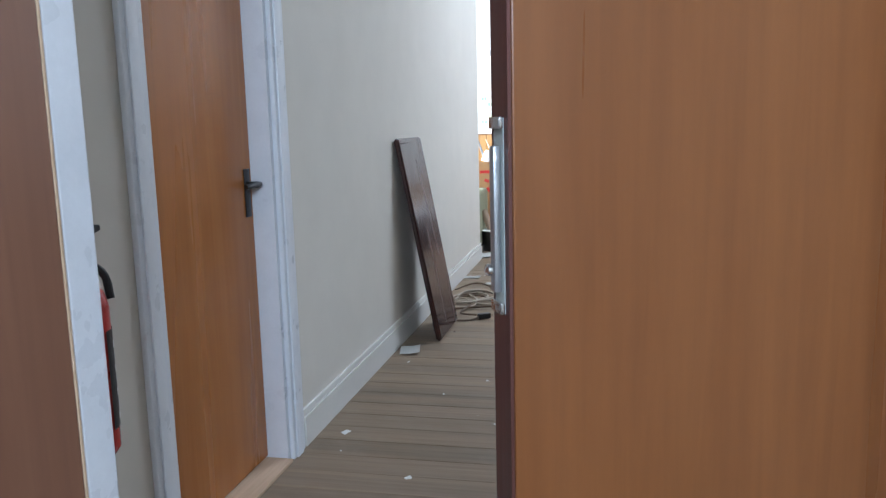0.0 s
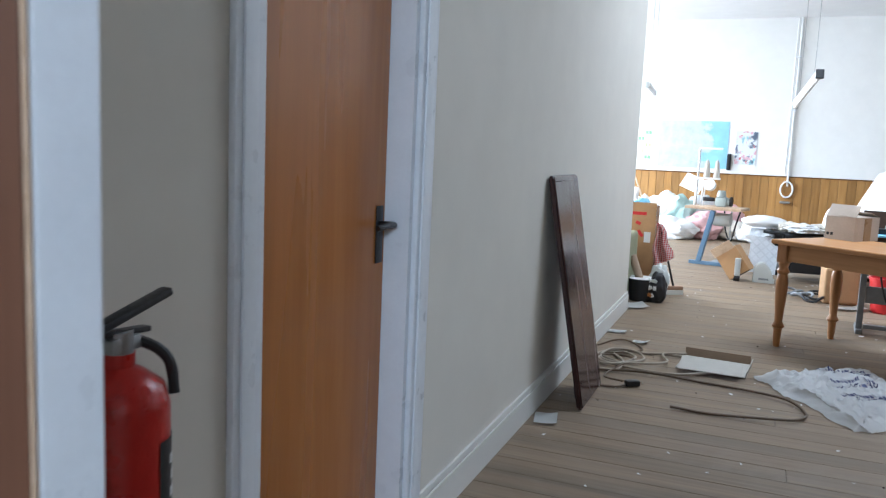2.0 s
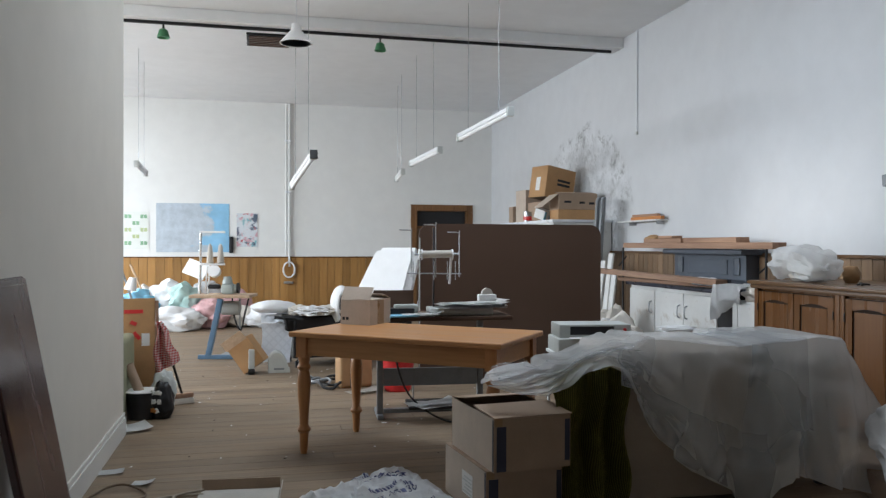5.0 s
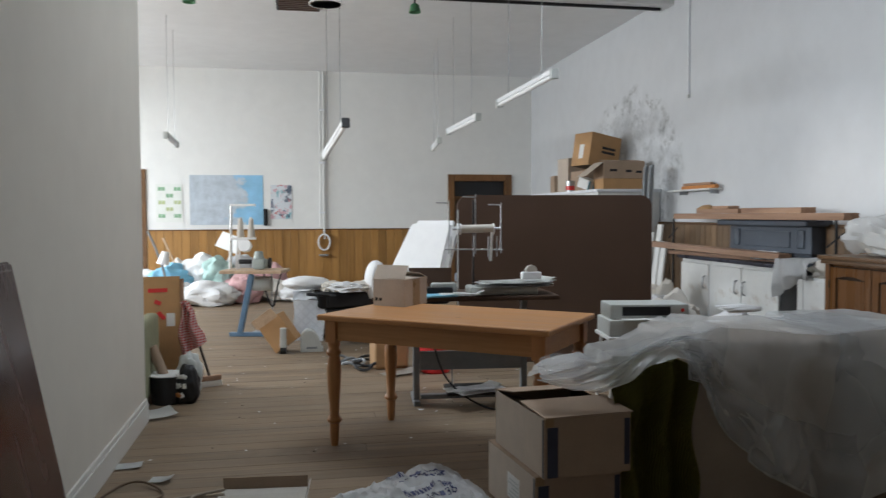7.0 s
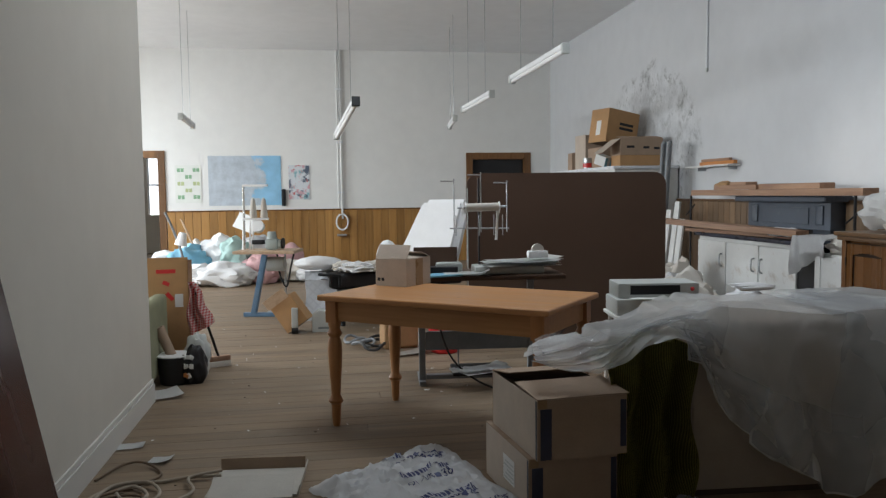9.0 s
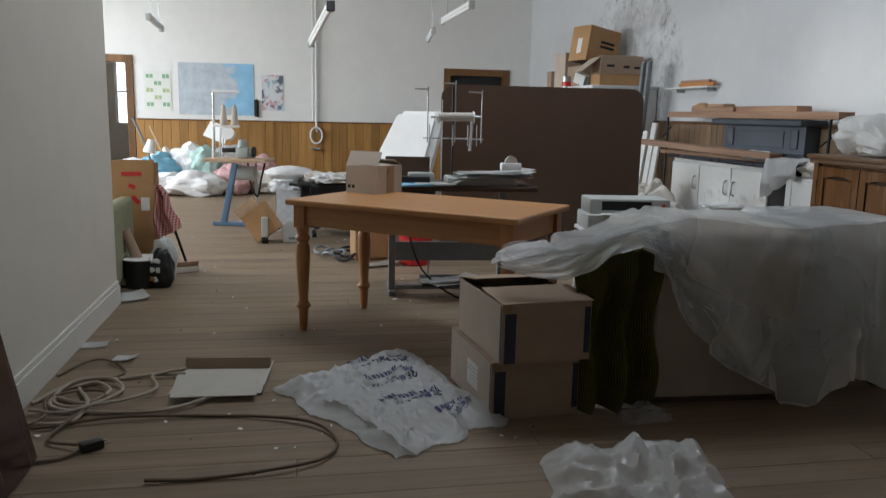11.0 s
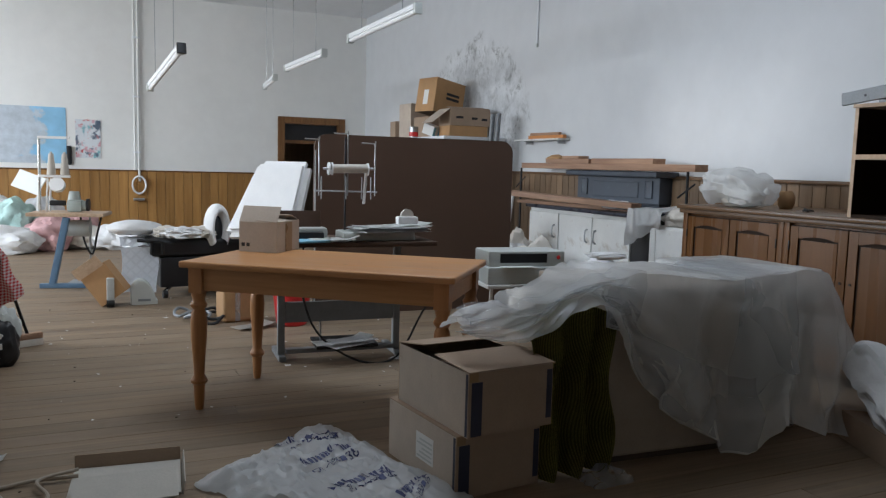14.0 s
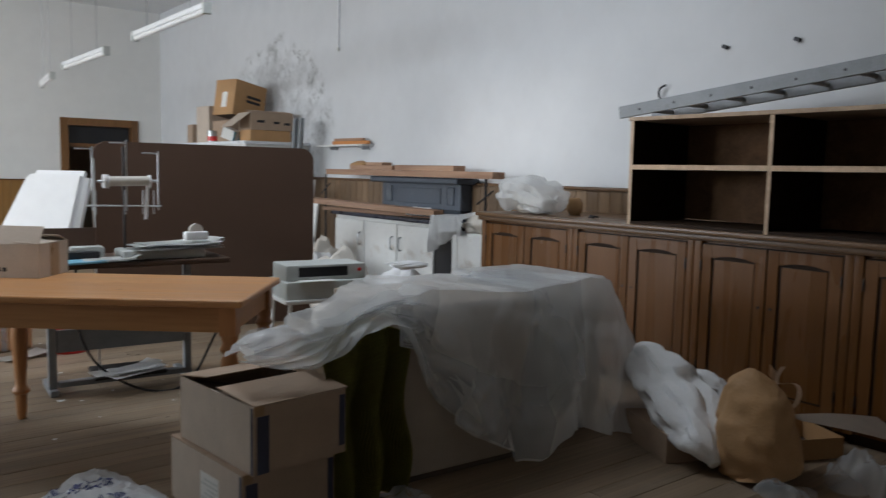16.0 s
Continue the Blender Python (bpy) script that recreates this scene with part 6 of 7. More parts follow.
# white cupboards before the chimney piece
for k, (a, b) in enumerate(((9.77, 9.18), (9.18, 8.59), (8.59, 8.0))):
    c = thing("white_cupboard", "worn white painted cupboard with a steel handle", "cabinet", 4.28, a, 0, -90, "white cupboards")
    w = a - b
    part("carcass", box(bm_new(), 0.002, w - 0.002, 0.022, 0.24, 0.05, 0.84), "white_paint", c)
    part("plinth", box(bm_new(), 0.002, w - 0.002, 0.05, 0.24, 0, 0.05), "gap", c)
    d = part("door", box(bm_new(), 0.008, w - 0.008, 0.0, 0.0215, 0.07, 0.8, 0.006), "white_paint", c)
    part("handle", tube(bm_new(), [(w - 0.07 if k != 2 else 0.07, 0, 0.55), (w - 0.07 if k != 2 else 0.07, -0.03, 0.57), (w - 0.07 if k != 2 else 0.07, -0.03, 0.66), (w - 0.07 if k != 2 else 0.07, 0, 0.68)], 0.008), "steel", d)
w = thing("worktop", "dark blue-black worktop on the white cupboards", "worktop", 4.25, 7.97, 0.841)
part("slab", box(bm_new(), 0, 0.27, 0, 1.84, 0, 0.035, 0.004), "black_top", w)
c = thing("white_cabinet", "small white painted cabinet with a panelled door", "cabinet", 4.22, 7.66, 0, -90)
part("carcass", box(bm_new(), 0.0, 0.55, 0.02, 0.5, 0, 0.80), "white_paint", c)
d = part("door", box(bm_new(), 0.01, 0.54, 0.0, 0.019, 0.04, 0.78, 0.004), "white_paint", c)
for a in ((0.01, 0.08), (0.47, 0.54)):
    part("stile", box(bm_new(), *a, -0.008, -0.0005, 0.04, 0.78, 0.003), "white_paint", d)
# black block added where there is a dark gap between the cabinets
solo("black_appliance", box(bm_new(), 0, 0.46, 0, 0.34, 0, 0.84, 0.01), "black", "black block filling the dark gap between white cabinets", "appliance", 4.3, 7.69, 0)
bm = surface(bm_new(), 30, 30, lambda u, v: (4.24 + (0.5 * (0.35 - v) / 0.35 if v < 0.35 else -0.03 - 0.05 * math.sin(math.pi * (v - 0.35) / 0.65) - 0.025 * math.sin(u * 11 + 2 * v)), 7.46 + 0.5 * u + 0.03 * math.sin(7 * v), (0.93 + 0.07 * noise.noise((4 * u, 6 * v, 3)) if v < 0.35 else 0.93 - (0.34 * (0.35 + 0.65 * u)) * (v - 0.35) / 0.65 + 0.03 * noise.noise((5 * u, 4 * v, 1)))), 0.014)
solo("white_sheet", bm, "white_cloth", "white cloth hanging over the black gap block", "cloth")
for k, (y, sx, sy) in enumerate(((7.45, 0.2, 0.18), (7.2, 0.16, 0.14))):
    solo("folded_linen", blob(bm_new(), (0, 0, 0.06), (sx, sy, 0.1), 61 + k, 0.25), "cream_cloth", "pale folded linen on the white cabinet", "linen", 4.42, y, 0.8, 0, "folded linen")

# chimney piece
f = thing("chimney_piece", "slate-blue cast chimney piece with panelled jambs", "fireplace", WALL_R, 8.73, 0, -90)
for x in (-0.64, 0.39):
    j = part("jamb", box(bm_new(), x, x + 0.25, -0.14, -0.002, 0, 0.95, 0.006), "slate", f)
    part("jamb_panel", box(bm_new(), x + 0.06, x + 0.19, -0.152, -0.141, 0.15, 0.9, 0.005), "slate", j)
part("frieze", box(bm_new(), -0.66, 0.66, -0.16, -0.002, 0.951, 1.2, 0.006), "slate", f)
part("frieze_panel", box(bm_new(), -0.36, 0.36, -0.17, -0.161, 1.0, 1.15, 0.006), "slate", f)
for x in (-0.57, 0.47):
    part("ornament", box(bm_new(), x, x + 0.1, -0.175, -0.161, 1.0, 1.17, 0.012), "slate", f)
part("mantelshelf", box(bm_new(), -0.74, 0.74, -0.27, -0.002, 1.201, 1.255, 0.014, segments=3), "slate", f)
part("firebox", box(bm_new(), -0.389, 0.389, -0.06, -0.002, 0, 0.95), "iron", f)

def timber(x, y, z, length, w, h, label, rz=0, ry=0, mat_="plank", rx=0):
    solo("timber", box(bm_new(), -w / 2, w / 2, 0, length, 0, h, 0.003), mat_, label, "timber", x, y, z, rz, "loose timber", rx=rx, ry=ry)


timber(4.5, 7.39, 1.262, 2.85, 0.14, 0.06, "long rough plank lying on the mantelshelf", 0)
timber(4.68, 7.8, 1.258, 1.7, 0.1, 0.04, "rough plank lying on the mantelshelf", 1)
timber(4.52, 7.95, 1.323, 1.0, 0.14, 0.05, "short rough board on a plank", -2)
timber(4.52, 8.95, 1.323, 0.75, 0.13, 0.045, "short rough board on a plank", 3)
timber(4.5, 9.1, 1.369, 0.35, 0.12, 0.03, "offcut of wood on a board", -4)
solo("brown_cushion", blob(bm_new(), (0, 0, 0.04), (0.08, 0.14, 0.05), 71, 0.2), "kraft", "rolled brown cloth on the planks", "cloth", 4.5, 9.62, 1.323)
timber(4.33, 8.0, 0.915, 2.3, 0.16, 0.05, "pinkish planed plank lying on the cupboards", 17, 0, "plank", 2.2)
timber(4.42, 8.15, 0.88, 1.75, 0.1, 0.035, "long batten on the cupboard worktop", 6)
timber(4.37, 8.4, 0.878, 1.1, 0.06, 0.03, "dark batten on the cupboard worktop", -4, 0, "oak_y")
solo("rag", blob(bm_new(), (0, 0, 0.03), (0.1, 0.22, 0.05), 73, 0.3), "white_cloth", "white rag on the cupboard worktop", "cloth", 4.38, 8.35, 0.9)
for y in (7.46, 10.22):
    s = thing("rail_stand", "thin black metal clothes rail post", "stand", 4.42, y, 0)
    part("post", rod(bm_new(), (0, 0, 0.02), (0, 0, 1.262), 0.012), "iron", s)
    part("foot", box(bm_new(), -0.1, 0.1, -0.02, 0.02, 0, 0.02), "iron", s)
    part("brace", rod(bm_new(), (0, 0.11, 1.04), (0, -0.09, 1.16), 0.008), "iron", s)

# small wall shelf with tools
s = thing("wall_shelf", "thin white wall shelf with brackets", "shelf", WALL_R, 10.42, 1.585, -90)
part("board", box(bm_new(), -0.4, 0.6, -0.16, -0.002, 0, 0.02, 0.002), "white_paint", s)
for x in (-0.2, 0.5):
    part("bracket", box(bm_new(), x, x + 0.012, -0.1, -0.002, -0.04, -0.001), "steel", s)
solo("spirit_level", box(bm_new(), -0.025, 0.025, -0.4, 0.3, 0, 0.038, 0.004), "orange", "orange wooden level on the wall shelf", "spirit level", 4.71, 10.22, 1.607, 3)
solo("spirit_level", box(bm_new(), -0.02, 0.02, -0.25, 0.3, 0, 0.03, 0.004), "plank", "brown wooden rule on a level", "rule", 4.71, 10.17, 1.646, 5)

# tall cupboard hidden behind the panel, with cartons stacked on it
c = thing("tall_cupboard", "pale tall cupboard behind the brown panel", "cabinet", 3.93, 11.3, 0)
part("carcass", box(bm_new(), 0, 0.85, 0, 2.8, 0, 1.6, 0.005), "white_paint", c)
part("top", box(bm_new(), -0.02, 0.86, -0.02, 2.82, 1.601, 1.64, 0.004), "trim", c)
Z1 = 1.641
carton("cardboard_box", 0.54, 0.36, 0.14, "tan carton lying on the tall cupboard", "carton_tan", 4.38, 11.72, Z1, -2, "closed", False)
c = carton("cardboard_box", 0.56, 0.42, 0.22, "long open tan carton on another carton", "carton", 4.40, 11.74, Z1 + 0.147, -3, "open", False)
part("flap", box(bm_new(), -0.30, 0, -0.2, 0.2, -0.005, 0, 0, pose(-0.28, 0, 0.22, 0, -38)), "carton_pale", c)
part("flap", box(bm_new(), -0.27, 0.27, 0, 0.2, 0, 0.005, 0, pose(0, -0.2, 0.22, 8)), "carton", c)
for k, (x, w) in enumerate(((-0.2, 0.1), (0.02, 0.08), (0.16, 0.08))):
    part("print_bar", box(bm_new(), x, x + w, -0.213, -0.2105, 0.09 - 0.01 * k, 0.12 - 0.01 * k), "iron", c)
c = carton("cardboard_box", 0.52, 0.40, 0.46, "tan carton with a printed panel, tilted on the stack", "carton_tan", 4.33, 12.42, Z1 + 0.29, 16, "closed", False)
c.matrix_basis = pose(4.33, 12.44, Z1 + 0.325, 0, 9, 16)
for k in range(2):
    part("print_bar", box(bm_new(), -0.06, 0.17, -0.203, -0.2006, 0.2 + 0.06 * k, 0.235 + 0.06 * k), "iron", c)
part("tape", box(bm_new(), -0.261, -0.2585, -0.05, 0.05, 0.1, 0.3), "paper", c)
carton("cardboard_box", 0.6, 0.44, 0.28, "tan carton under a tilted one in the stack", "carton", 4.36, 12.42, Z1, 4, "closed", False)
carton("cardboard_box", 0.36, 0.36, 0.50, "tall pale carton at the back of the stack", "carton_pale", 4.26, 13.08, Z1, 6, "closed", False)
carton("cardboard_box", 0.34, 0.3, 0.27, "tan carton at the end of the stack", "carton", 4.28, 13.62, Z1, -6, "closed", False)
c = carton("cardboard_box", 0.16, 0.18, 0.13, "small blue-white carton in the stack", "paper", 4.02, 11.95, Z1, 30, "closed", True, "skyblue")
c.matrix_basis = pose(4.04, 12.02, Z1 + 0.03, 18, 0, 30)
s = thing("paint_tin", "red and steel paint tin on the tall cupboard", "tin", 4.02, 12.55, Z1)
part("tin_body", lathe(bm_new(), [(0.07, 0), (0.07, 0.15), (0.06, 0.155)], 18), "steel", s)
part("tin_label", lathe(bm_new(), [(0.0712, 0.02), (0.0715, 0.08)], 18), "red_plastic", s)
for k in range(4):
    solo("metal_tube", rod(bm_new(), (0, 0, 0), (0.12, 0.02 * k, 1.9 + 0.03 * (k % 2)), 0.028), "grey" if k % 2 else "alu", "long grey metal tube leaning against the wall", "tube", 4.36 + 0.05 * (k % 2), 10.93 + 0.06 * k, 0, 0, "metal tubes")
for k, (y, z) in enumerate(((10.55, 0.0), (10.75, 0.0), (10.4, 0.0))):
    solo("offcut_board", box(bm_new(), -0.012, 0.012, -0.06, 0.06, 0, 1.2 - 0.1 * k, 0.003, pose(0, 0, 0, 0, 7)), "white_paint", "pale offcut leaning against the wall", "board", 4.28, y, z, 0, "leaning boards")
for k, (x, y, sz) in enumerate(((3.75, 9.1, 0.5), (3.8, 8.75, 0.38), (3.95, 9.5, 0.6))):
    solo("cloth_sack", blob(bm_new(), (0, 0, sz * 0.5), (0.2, 0.22, sz * 0.52), 81 + k, 0.3), "cream_cloth" if k else "white_cloth", "pale bundle of cloth beside the brown panel", "cloth bundle", x, y, 0, 0, "cloth bundles")
papers("magazine_pile", 3.62, 8.55, 0.36, 0.3, 0.22, 8, "slipping pile of white papers", 20, seed=12)
solo("low_crate", box(bm_new(), -0.2, 0.2, -0.15, 0.15, 0, 0.35, 0.01), "carton_pale", "pale crate under a pile of papers", "crate", 3.62, 8.55, 0, 20)

# ---- behind the end of the passage wall ----
c = thing("upholstered_arm", "sage green upholstered chair seen edge-on", "armchair", -1.07, 7.62, 0)
part("seat", box(bm_new(), -0.45, 0.10, -0.32, 0.32, 0.1, 0.42, 0.05, segments=3), "sage", c)
part("armrest", box(bm_new(), 0.1, 0.2, -0.34, 0.34, 0.05, 0.6, 0.04, segments=3), "sage", c)
for y in (-0.28, 0.28):
    part("foot", box(bm_new(), 0.12, 0.17, y - 0.025, y + 0.025, 0, 0.05), "iron", c)
p = thing("tan_panel", "tan board marked in red, leaning behind the chair", "board", -0.76, 8.02, 0, 6)
part("board", box(bm_new(), -0.45, 0.03, 0, 0.02, 0.0, 0.86, 0.003, pose(0, 0, 0, -5)), "carton_tan", p)
for k, (x, z, w) in enumerate(((-0.2, 0.74, 0.14), (-0.16, 0.66, 0.05), (-0.14, 0.58, 0.07))):
    part("red_mark", box(bm_new(), 0, w, -0.004, -0.001, 0, 0.03, 0, pose(0, 0, 0, -5) @ pose(x, 0, z, 0, 25 * k)), "red_plastic", p, "red painted mark")
part("sticker", box(bm_new(), -0.07, -0.01, -0.004, -0.001, 0.48, 0.58, 0, pose(0, 0, 0, -5)), "paper", p)
part("edge_batten", box(bm_new(), 0.031, 0.058, -0.01, 0.03, 0, 0.84, 0.003, pose(0, 0, 0, -5)), "plank", p)
def check_at(u, v):
    w = 0.04 + 0.13 * min(1.0, 1.3 * v)
    return (-0.715 + w * u + 0.015 * math.sin(8 * v), 7.94 - 0.04 * math.sin(u * 11) - 0.06 * v, 0.68 - 0.40 * v + 0.09 * u * v)


solo("checked_cloth", surface(bm_new(), 30, 20, check_at, 0.006), "gingham", "red and white checked cloth hanging from a board", "cloth")
b = thing("rubbish_bin", "black bin full of rags and a cardboard tube", "bin", -0.765, 7.6, 0)
part("bin_shell", lathe(bm_new(), [(0.1, 0), (0.105, 0.01), (0.125, 0.19), (0.13, 0.2), (0.118, 0.2), (0.095, 0.03), (0.02, 0.025)], 22), "black", b)
part("white_rim", lathe(bm_new(), [(0.12, 0.201), (0.132, 0.2), (0.132, 0.207), (0.12, 0.207)], 22), "white_vinyl", b)
part("cardboard_tube", rod(bm_new(), (0.03, 0.02, 0.05), (-0.1, 0.0, 0.4), 0.035, n=16), "carton", b, "brown cardboard tube")
b = thing("printed_bag", "black bag with white and orange printing, on the floor", "bag", -0.62, 7.56, 0)
part("bag_body", blob(bm_new(), (0, 0, 0.12), (0.085, 0.07, 0.15), 91, 0.2), "black", b)
for k in range(9):
    a = -2.4 + 0.22 * (k % 4)
    z = 0.07 + 0.065 * (k // 3)
    bm = box(bm_new(), -0.018, 0.018, -0.004, 0.004, -0.014, 0.014, 0.003, pose(0.09 * math.cos(a), 0.078 * math.sin(a), z, 0, 30 * k, math.degrees(a) + 90))
    part("print_mark", bm, "orange" if k < 2 else "paper", b)
solo("grey_bag", blob(bm_new(), (0, 0, 0.15), (0.09, 0.07, 0.18), 93, 0.25), "grey_lt", "grey bag leaning on a black one", "bag", -0.63, 7.74, 0)
s = thing("broom", "wooden broom leaning with its head on the floor", "broom", -0.53, 8.08, 0)
part("broom_head", box(bm_new(), -0.09, 0.09, -0.025, 0.025, 0.045, 0.085, 0.008, pose(0, 0, 0, 0, 0, 25)), "plank", s)
part("bristles", box(bm_new(), -0.09, 0.09, -0.03, 0.03, 0.0, 0.044, 0.004, pose(0, 0, 0, 0, 0, 25)), "cream_cloth", s)
part("handle", rod(bm_new(), (0, 0, 0.08), (-0.13, -0.13, 0.6), 0.010), "iron", s)

# ---- heaps by the far wall ----
HEAP = [
    ("white_cloth", -1.15, 13.7, 0.42, 0.3, 0.22, 0), ("white_cloth", -1.55, 13.9, 0.35, 0.3, 0.2, 0), ("skyblue", -1.75, 14.3, 0.4, 0.28, 0.3, 0.1),
    ("teal", -1.05, 14.25, 0.25, 0.25, 0.3, 0.2), ("pink", -0.62, 14.0, 0.3, 0.3, 0.28, 0), ("white_cloth", -1.3, 14.6, 0.45, 0.35, 0.38, 0.1),
    ("cream_cloth", -0.2, 14.2, 0.4, 0.3, 0.2, 0), ("white_cloth", 0.2, 14.0, 0.35, 0.3, 0.2, 0), ("pink", -0.3, 14.6, 0.3, 0.25, 0.35, 0),
    ("white_cloth", -2.1, 14.5, 0.4, 0.3, 0.3, 0), ("film_white", -0.75, 14.7, 0.35, 0.3, 0.36, 0.1), ("white_cloth", -2.5, 14.2, 0.4, 0.35, 0.25, 0),
    ("cream_cloth", -1.7, 14.9, 0.5, 0.3, 0.38, 0), ("grey_lt", -0.9, 13.95, 0.22, 0.2, 0.2, 0), ("white_cloth", 0.55, 13.6, 0.3, 0.25, 0.16, 0), ("cream_cloth", 0.85, 12.9, 0.3, 0.25, 0.18, 0),
]
NAMES = {"white_cloth": "white bag of textiles in a heap on the floor", "skyblue": "bright blue plastic bag in a heap of textiles", "teal": "pale teal bundle in a heap of textiles", "pink": "pink bundle of cloth in a heap of textiles", "cream_cloth": "cream bundle of cloth in a heap on the floor", "film_white": "translucent white bag in a heap of textiles", "grey_lt": "grey bag in a heap of textiles"}
for k, (mt, x, y, sx, sy, sz, lift) in enumerate(HEAP):
    solo("textile_bag", blob(bm_new(), (0, 0, sz * 0.7 + lift), (sx, sy, sz * 0.9), 101 + k, 0.3, 2.2), mt, NAMES[mt], "bag", x, y, 0, 25 * k, "bags in the heap")
solo("white_card", box(bm_new(), -0.2, 0.2, -0.01, 0.01, 0, 0.26, 0.003), "paper", "white card standing on top of the heap", "card", -0.95, 14.45, 0.78, -30, rx=-25, ry=18)
solo("wooden_pole", rod(bm_new(), (-1.455, 14.3, 0.02), (-1.855, 14.3, 0.980), 0.016, 0.014), "raw", "thin pale wooden pole stuck in the heap", "pole")
s = thing("flex_lamp", "white-headed desk lamp standing in the heap", "lamp", -1.75, 13.6, 0)
part("lamp_stem", tube(bm_new(), [(0, 0, 0), (0.03, 0, 0.4), (-0.08, 0, 0.8), (-0.2, 0, 1.1)], 0.018), "grey", s)
part("lamp_head", rod(bm_new(), (0.0, 0, 0.62), (0.04, 0, 0.8), 0.09, 0.05), "white_vinyl", s)

# ---- pictures and lamps ----
def pinned(name, x0, x1, z0, z1, mat_, label, cat):
    solo(name, box(bm_new(), 0, x1 - x0, -0.006, 0, 0, z1 - z0), mat_, label, cat, x0, FAR - 0.004, z0)


pinned("wall_map", -1.8, -0.47, 1.14, 2.07, "map", "faded pale blue map pinned to the wall", "map")
pinned("wall_poster", -0.33, 0.06, 1.24, 1.89, "poster", "small printed poster on the wall", "poster")
c = thing("wall_chart", "pale chart of small green pictures on the wall", "chart", -2.40, FAR - 0.004, 1.2)
part("sheet", box(bm_new(), 0, 0.47, -0.006, 0, 0, 0.7), "leaflet", c)
for row in range(5):
    for x in ((0.07, 0.35) if row % 2 == 0 else (0.21,)):
        for dx in (0.0, 0.065):
            part("printed_picture", box(bm_new(), x - 0.028 + dx, x + 0.026 + dx, -0.0085, -0.0065, 0.575 - 0.125 * row, 0.645 - 0.125 * row), "leaf_green" if row < 2 or row == 4 else "leaf_lime", c)
solo("wall_telephone", box(bm_new(), -0.04, 0.04, -0.06, 0, 0, 0.32, 0.02), "iron", "narrow dark wall telephone", "telephone", -0.43, FAR - 0.002, 1.12)


def batten(x, y, z, length, rz, top, label="white fluorescent batten hung on thin rods", dip=0.0):
    """A fluorescent light that runs along its own y from its near end."""
    l = thing("ceiling_light", label, "light", x, y, z, rz, "hanging fluorescent lights", rx=-dip)
    part("housing", box(bm_new(), -0.03, 0.03, 0, length, 0.03, 0.075, 0.006), "tube", l)
    part("diffuser", rod(bm_new(), (0, 0.015, 0.012), (0, length - 0.015, 0.012), 0.024, n=14), "white_vinyl", l)
    for a in (0.0, length - 0.02):
        part("end_cap", box(bm_new(), -0.036, 0.036, a - 0.012, a + 0.032, -0.016, 0.078, 0.006), "grey_lt", l)
    for a in (length * 0.2, length * 0.8):
        part("drop_rod", rod(bm_new(), (0, a, 0.075), (0, a + (top - z) * math.sin(radians(-dip)), (top - z + a * math.sin(radians(dip))) * math.cos(radians(dip))), 0.004, n=6), "steel", l)
    return l


batten(2.47, 8.72, 2.57, 1.65, 3, CEIL, dip=1.5)
batten(2.34, 11.2, 2.48, 1.75, 1, CEIL)
batten(0.65, 9.97, 2.23, 1.45, 6.8, CEIL, "fluorescent batten with a dark end, hung on thin rods", 9.5)
solo("light_end", box(bm_new(), -0.042, 0.042, -0.04, -0.014, -0.02, 0.08, 0.006), "black", "black end box of a hanging light", "light fitting", 0.65, 9.97, 2.23, 6.8, rx=-9.5)
batten(2.3, 13.6, 2.42, 1.5, -6, CEIL)
batten(-1.55, 12.8, 2.36, 1.5, 3, CEIL)
batten(-2.6, 10.4, 2.9, 1.5, 8, CEIL)

# spotlight rail under the beam
r = thing("spotlight_rail", "dark spotlight rail fixed under the ceiling beam", "light rail", 0, 11.17, CEIL - 0.13)
part("rail", box(bm_new(), -1.9, 4.7, -0.02, 0.02, -0.035, -0.001, 0.004), "iron", r)
for x in (-1.02, 1.56):
    s = thing("spotlight", "green enamel spotlight hanging from the rail", "spotlight", x, 11.17, CEIL - 0.165, 0, "green spotlights")
    part("stem", rod(bm_new(), (0, 0, -0.05), (0, 0, 0.0), 0.012), "iron", s)
    part("shade", lathe(bm_new(), [(0.02, -0.05), (0.05, -0.07), (0.075, -0.16), (0.07, -0.16), (0.02, -0.08)], 20), "green", s)
s = thing("pendant_lamp", "white enamel cone pendant lamp", "lamp", 0.45, 9.65, 3.37)
part("shade", lathe(bm_new(), [(0.17, 0.0), (0.165, 0.01), (0.06, 0.13), (0.045, 0.2), (0.03, 0.2), (0.02, 0.13), (0.15, 0.0)], 24), "white_vinyl", s)
part("cord", rod(bm_new(), (0, 0, 0.2), (0, 0, CEIL - 3.37), 0.006, n=6), "trim", s)
v = thing("ceiling_vent", "dark louvred vent in the ceiling", "vent", 0.2, 12.2, CEIL - 0.03)
part("frame", box(bm_new(), -0.28, 0.28, -0.3, 0.3, 0, 0.029, 0.004), "iron", v)
for k in range(6):
    part("slat", box(bm_new(), -0.25, 0.25, -0.25 + 0.09 * k, -0.2 + 0.09 * k, -0.012, -0.001), "hardboard", v)
s = thing("smoke_alarm", "small white ceiling fitting", "alarm", -1.7, 10.3, CEIL - 0.05)
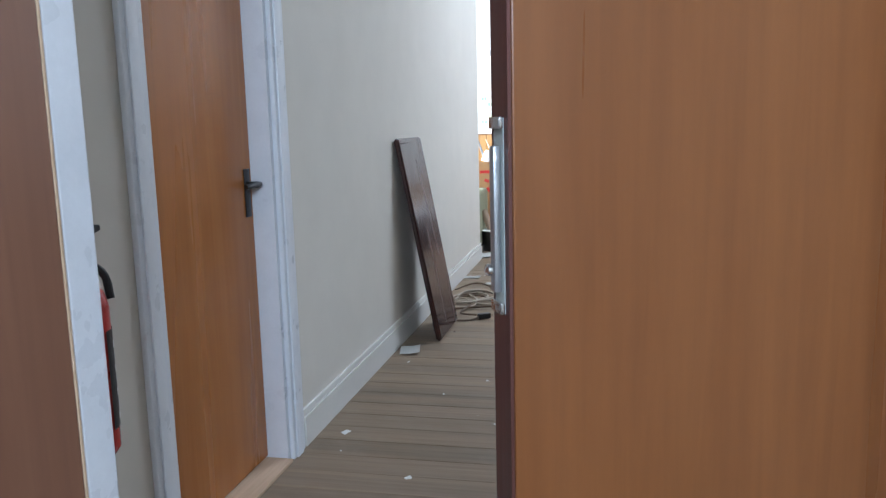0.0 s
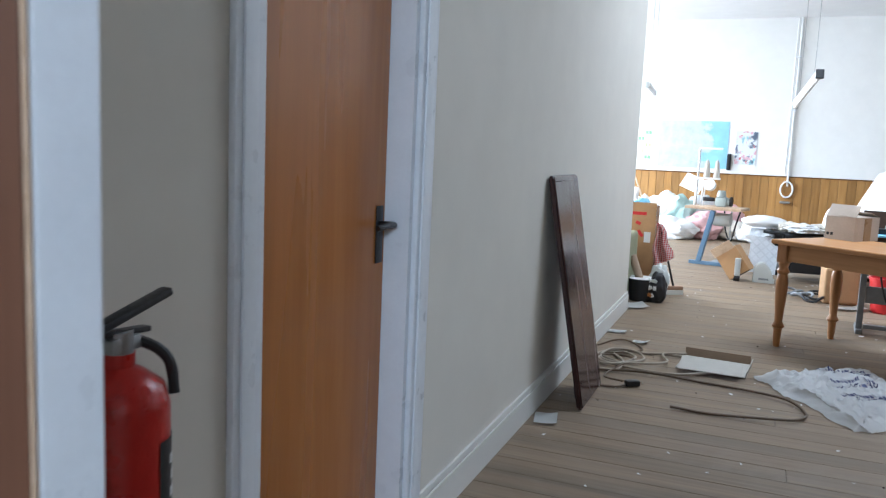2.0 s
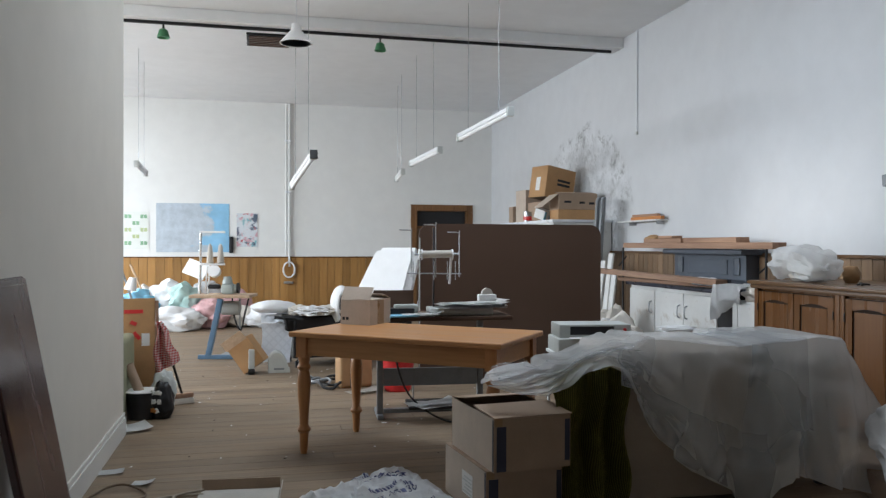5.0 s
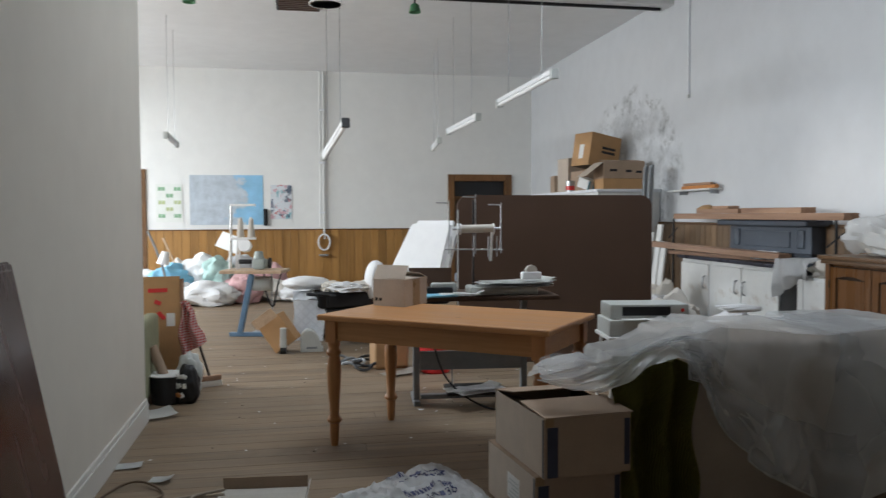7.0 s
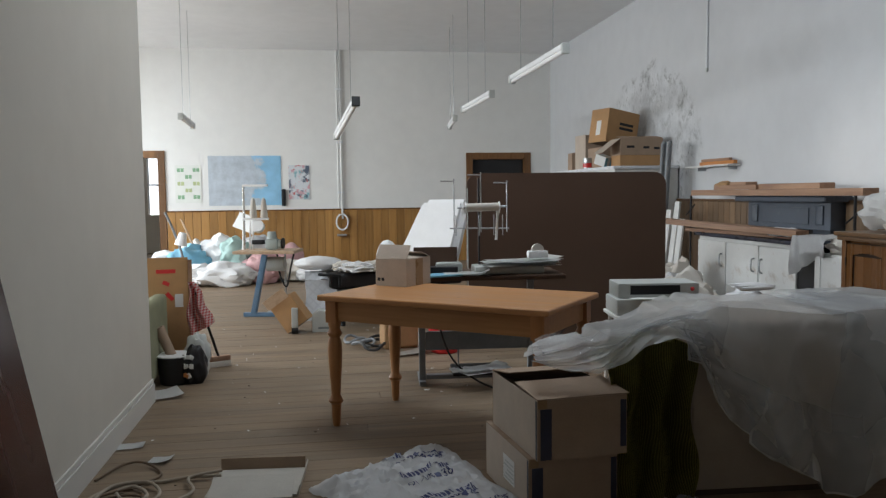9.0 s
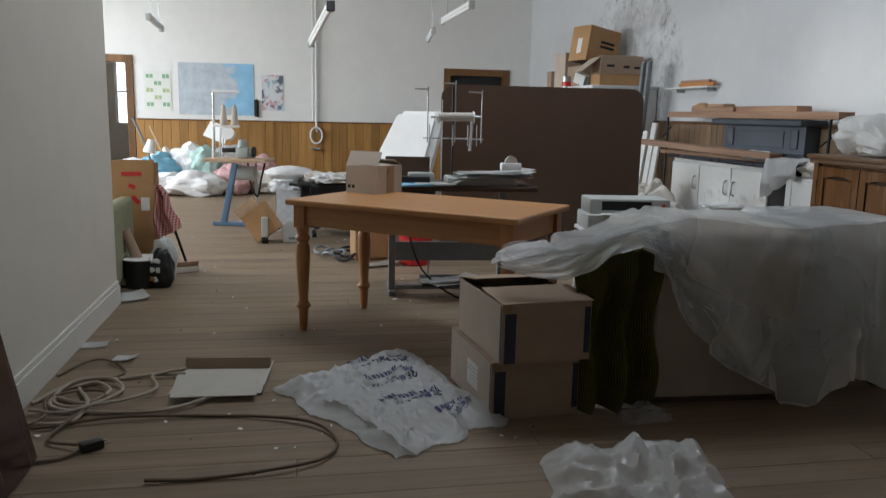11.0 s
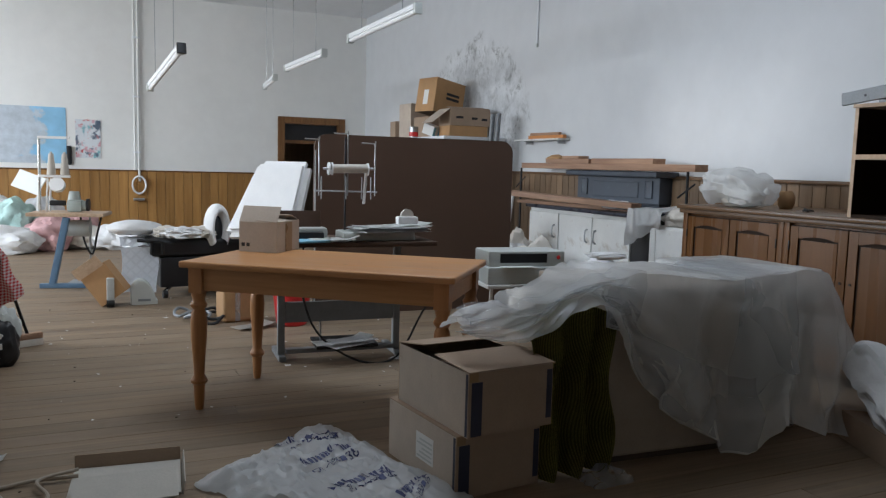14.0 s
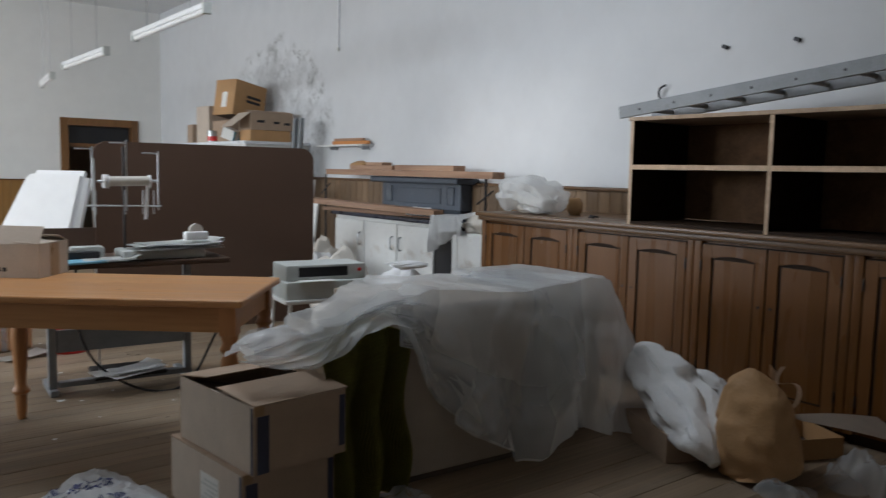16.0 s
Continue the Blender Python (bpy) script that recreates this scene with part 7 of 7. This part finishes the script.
part("alarm_body", lathe(bm_new(), [(0.05, 0.0), (0.065, 0.01), (0.065, 0.049)], 18), "trim", s)

# crumbs and scraps on the boards
rg = random.Random(11)
bm = bm_new()
for k in range(150):
    x, y = (rg.uniform(-0.7, 2.2), rg.uniform(6.5, 10.5)) if k < 95 else (rg.uniform(-0.75, 1.2), rg.uniform(2.4, 6.5))
    a, r = rg.uniform(0, 6.3), rg.uniform(0.004, 0.02) * (1.4 if k % 9 == 0 else 0.7)
    q = [bm.verts.new((x + r * rg.uniform(0.5, 1.2) * math.cos(a + j * 1.57), y + r * rg.uniform(0.5, 1.2) * math.sin(a + j * 1.57), 0.003 + rg.uniform(0, 0.006))) for j in range(4)]
    bm.faces.new(q)
solo("floor_litter", bm, "paper", "pale crumbs and paper scraps scattered over the floorboards", "litter", kind="stuff")
bm = bm_new()
for k in range(30):
    x, y = rg.uniform(-0.75, 2.0), rg.uniform(2.6, 9.5)
    blob(bm, (x, y, 0.003), (rg.uniform(0.003, 0.009), rg.uniform(0.002, 0.006), 0.003), k, 0.3, detail=1)
solo("floor_grit", bm, "gap", "dark grit and fluff on the floorboards", "litter", kind="stuff")

# ---- floor boards, the last and most numerous pieces ----
W = 0.142
bm = box(bm_new(), 0, 1, 0.0009, W - 0.0009, -0.0055, 0.0, 0.0015, segments=1)
plank = mesh_of("floor_board", bm, "floor", False)
rows = []
rng = random.Random(5)
y = -0.62
while y < FAR - W:
    left = HALL_L if y > 7.1 else (WALL_L if y > NEAR else -1.2)
    right = WALL_R if y > NEAR else 1.9
    if NEAR - W < y < NEAR:
        left, right = L0, L1
    cut = [left]
    if right - left > 4.2:
        cut.append(rng.uniform(0.2, 3.2))
    if right - left > 8:
        cut.insert(1, rng.uniform(-4.0, -1.8))
    cut.append(right)
    for a, b in zip(cut, cut[1:]):
        rows.append(pose(a + 0.001, y, rng.uniform(-0.0012, 0.0)) @ Matrix.Diagonal((b - a - 0.002, 1, 1, 1)))
    y += W
pieces("floor_board", plank, floor, rows)
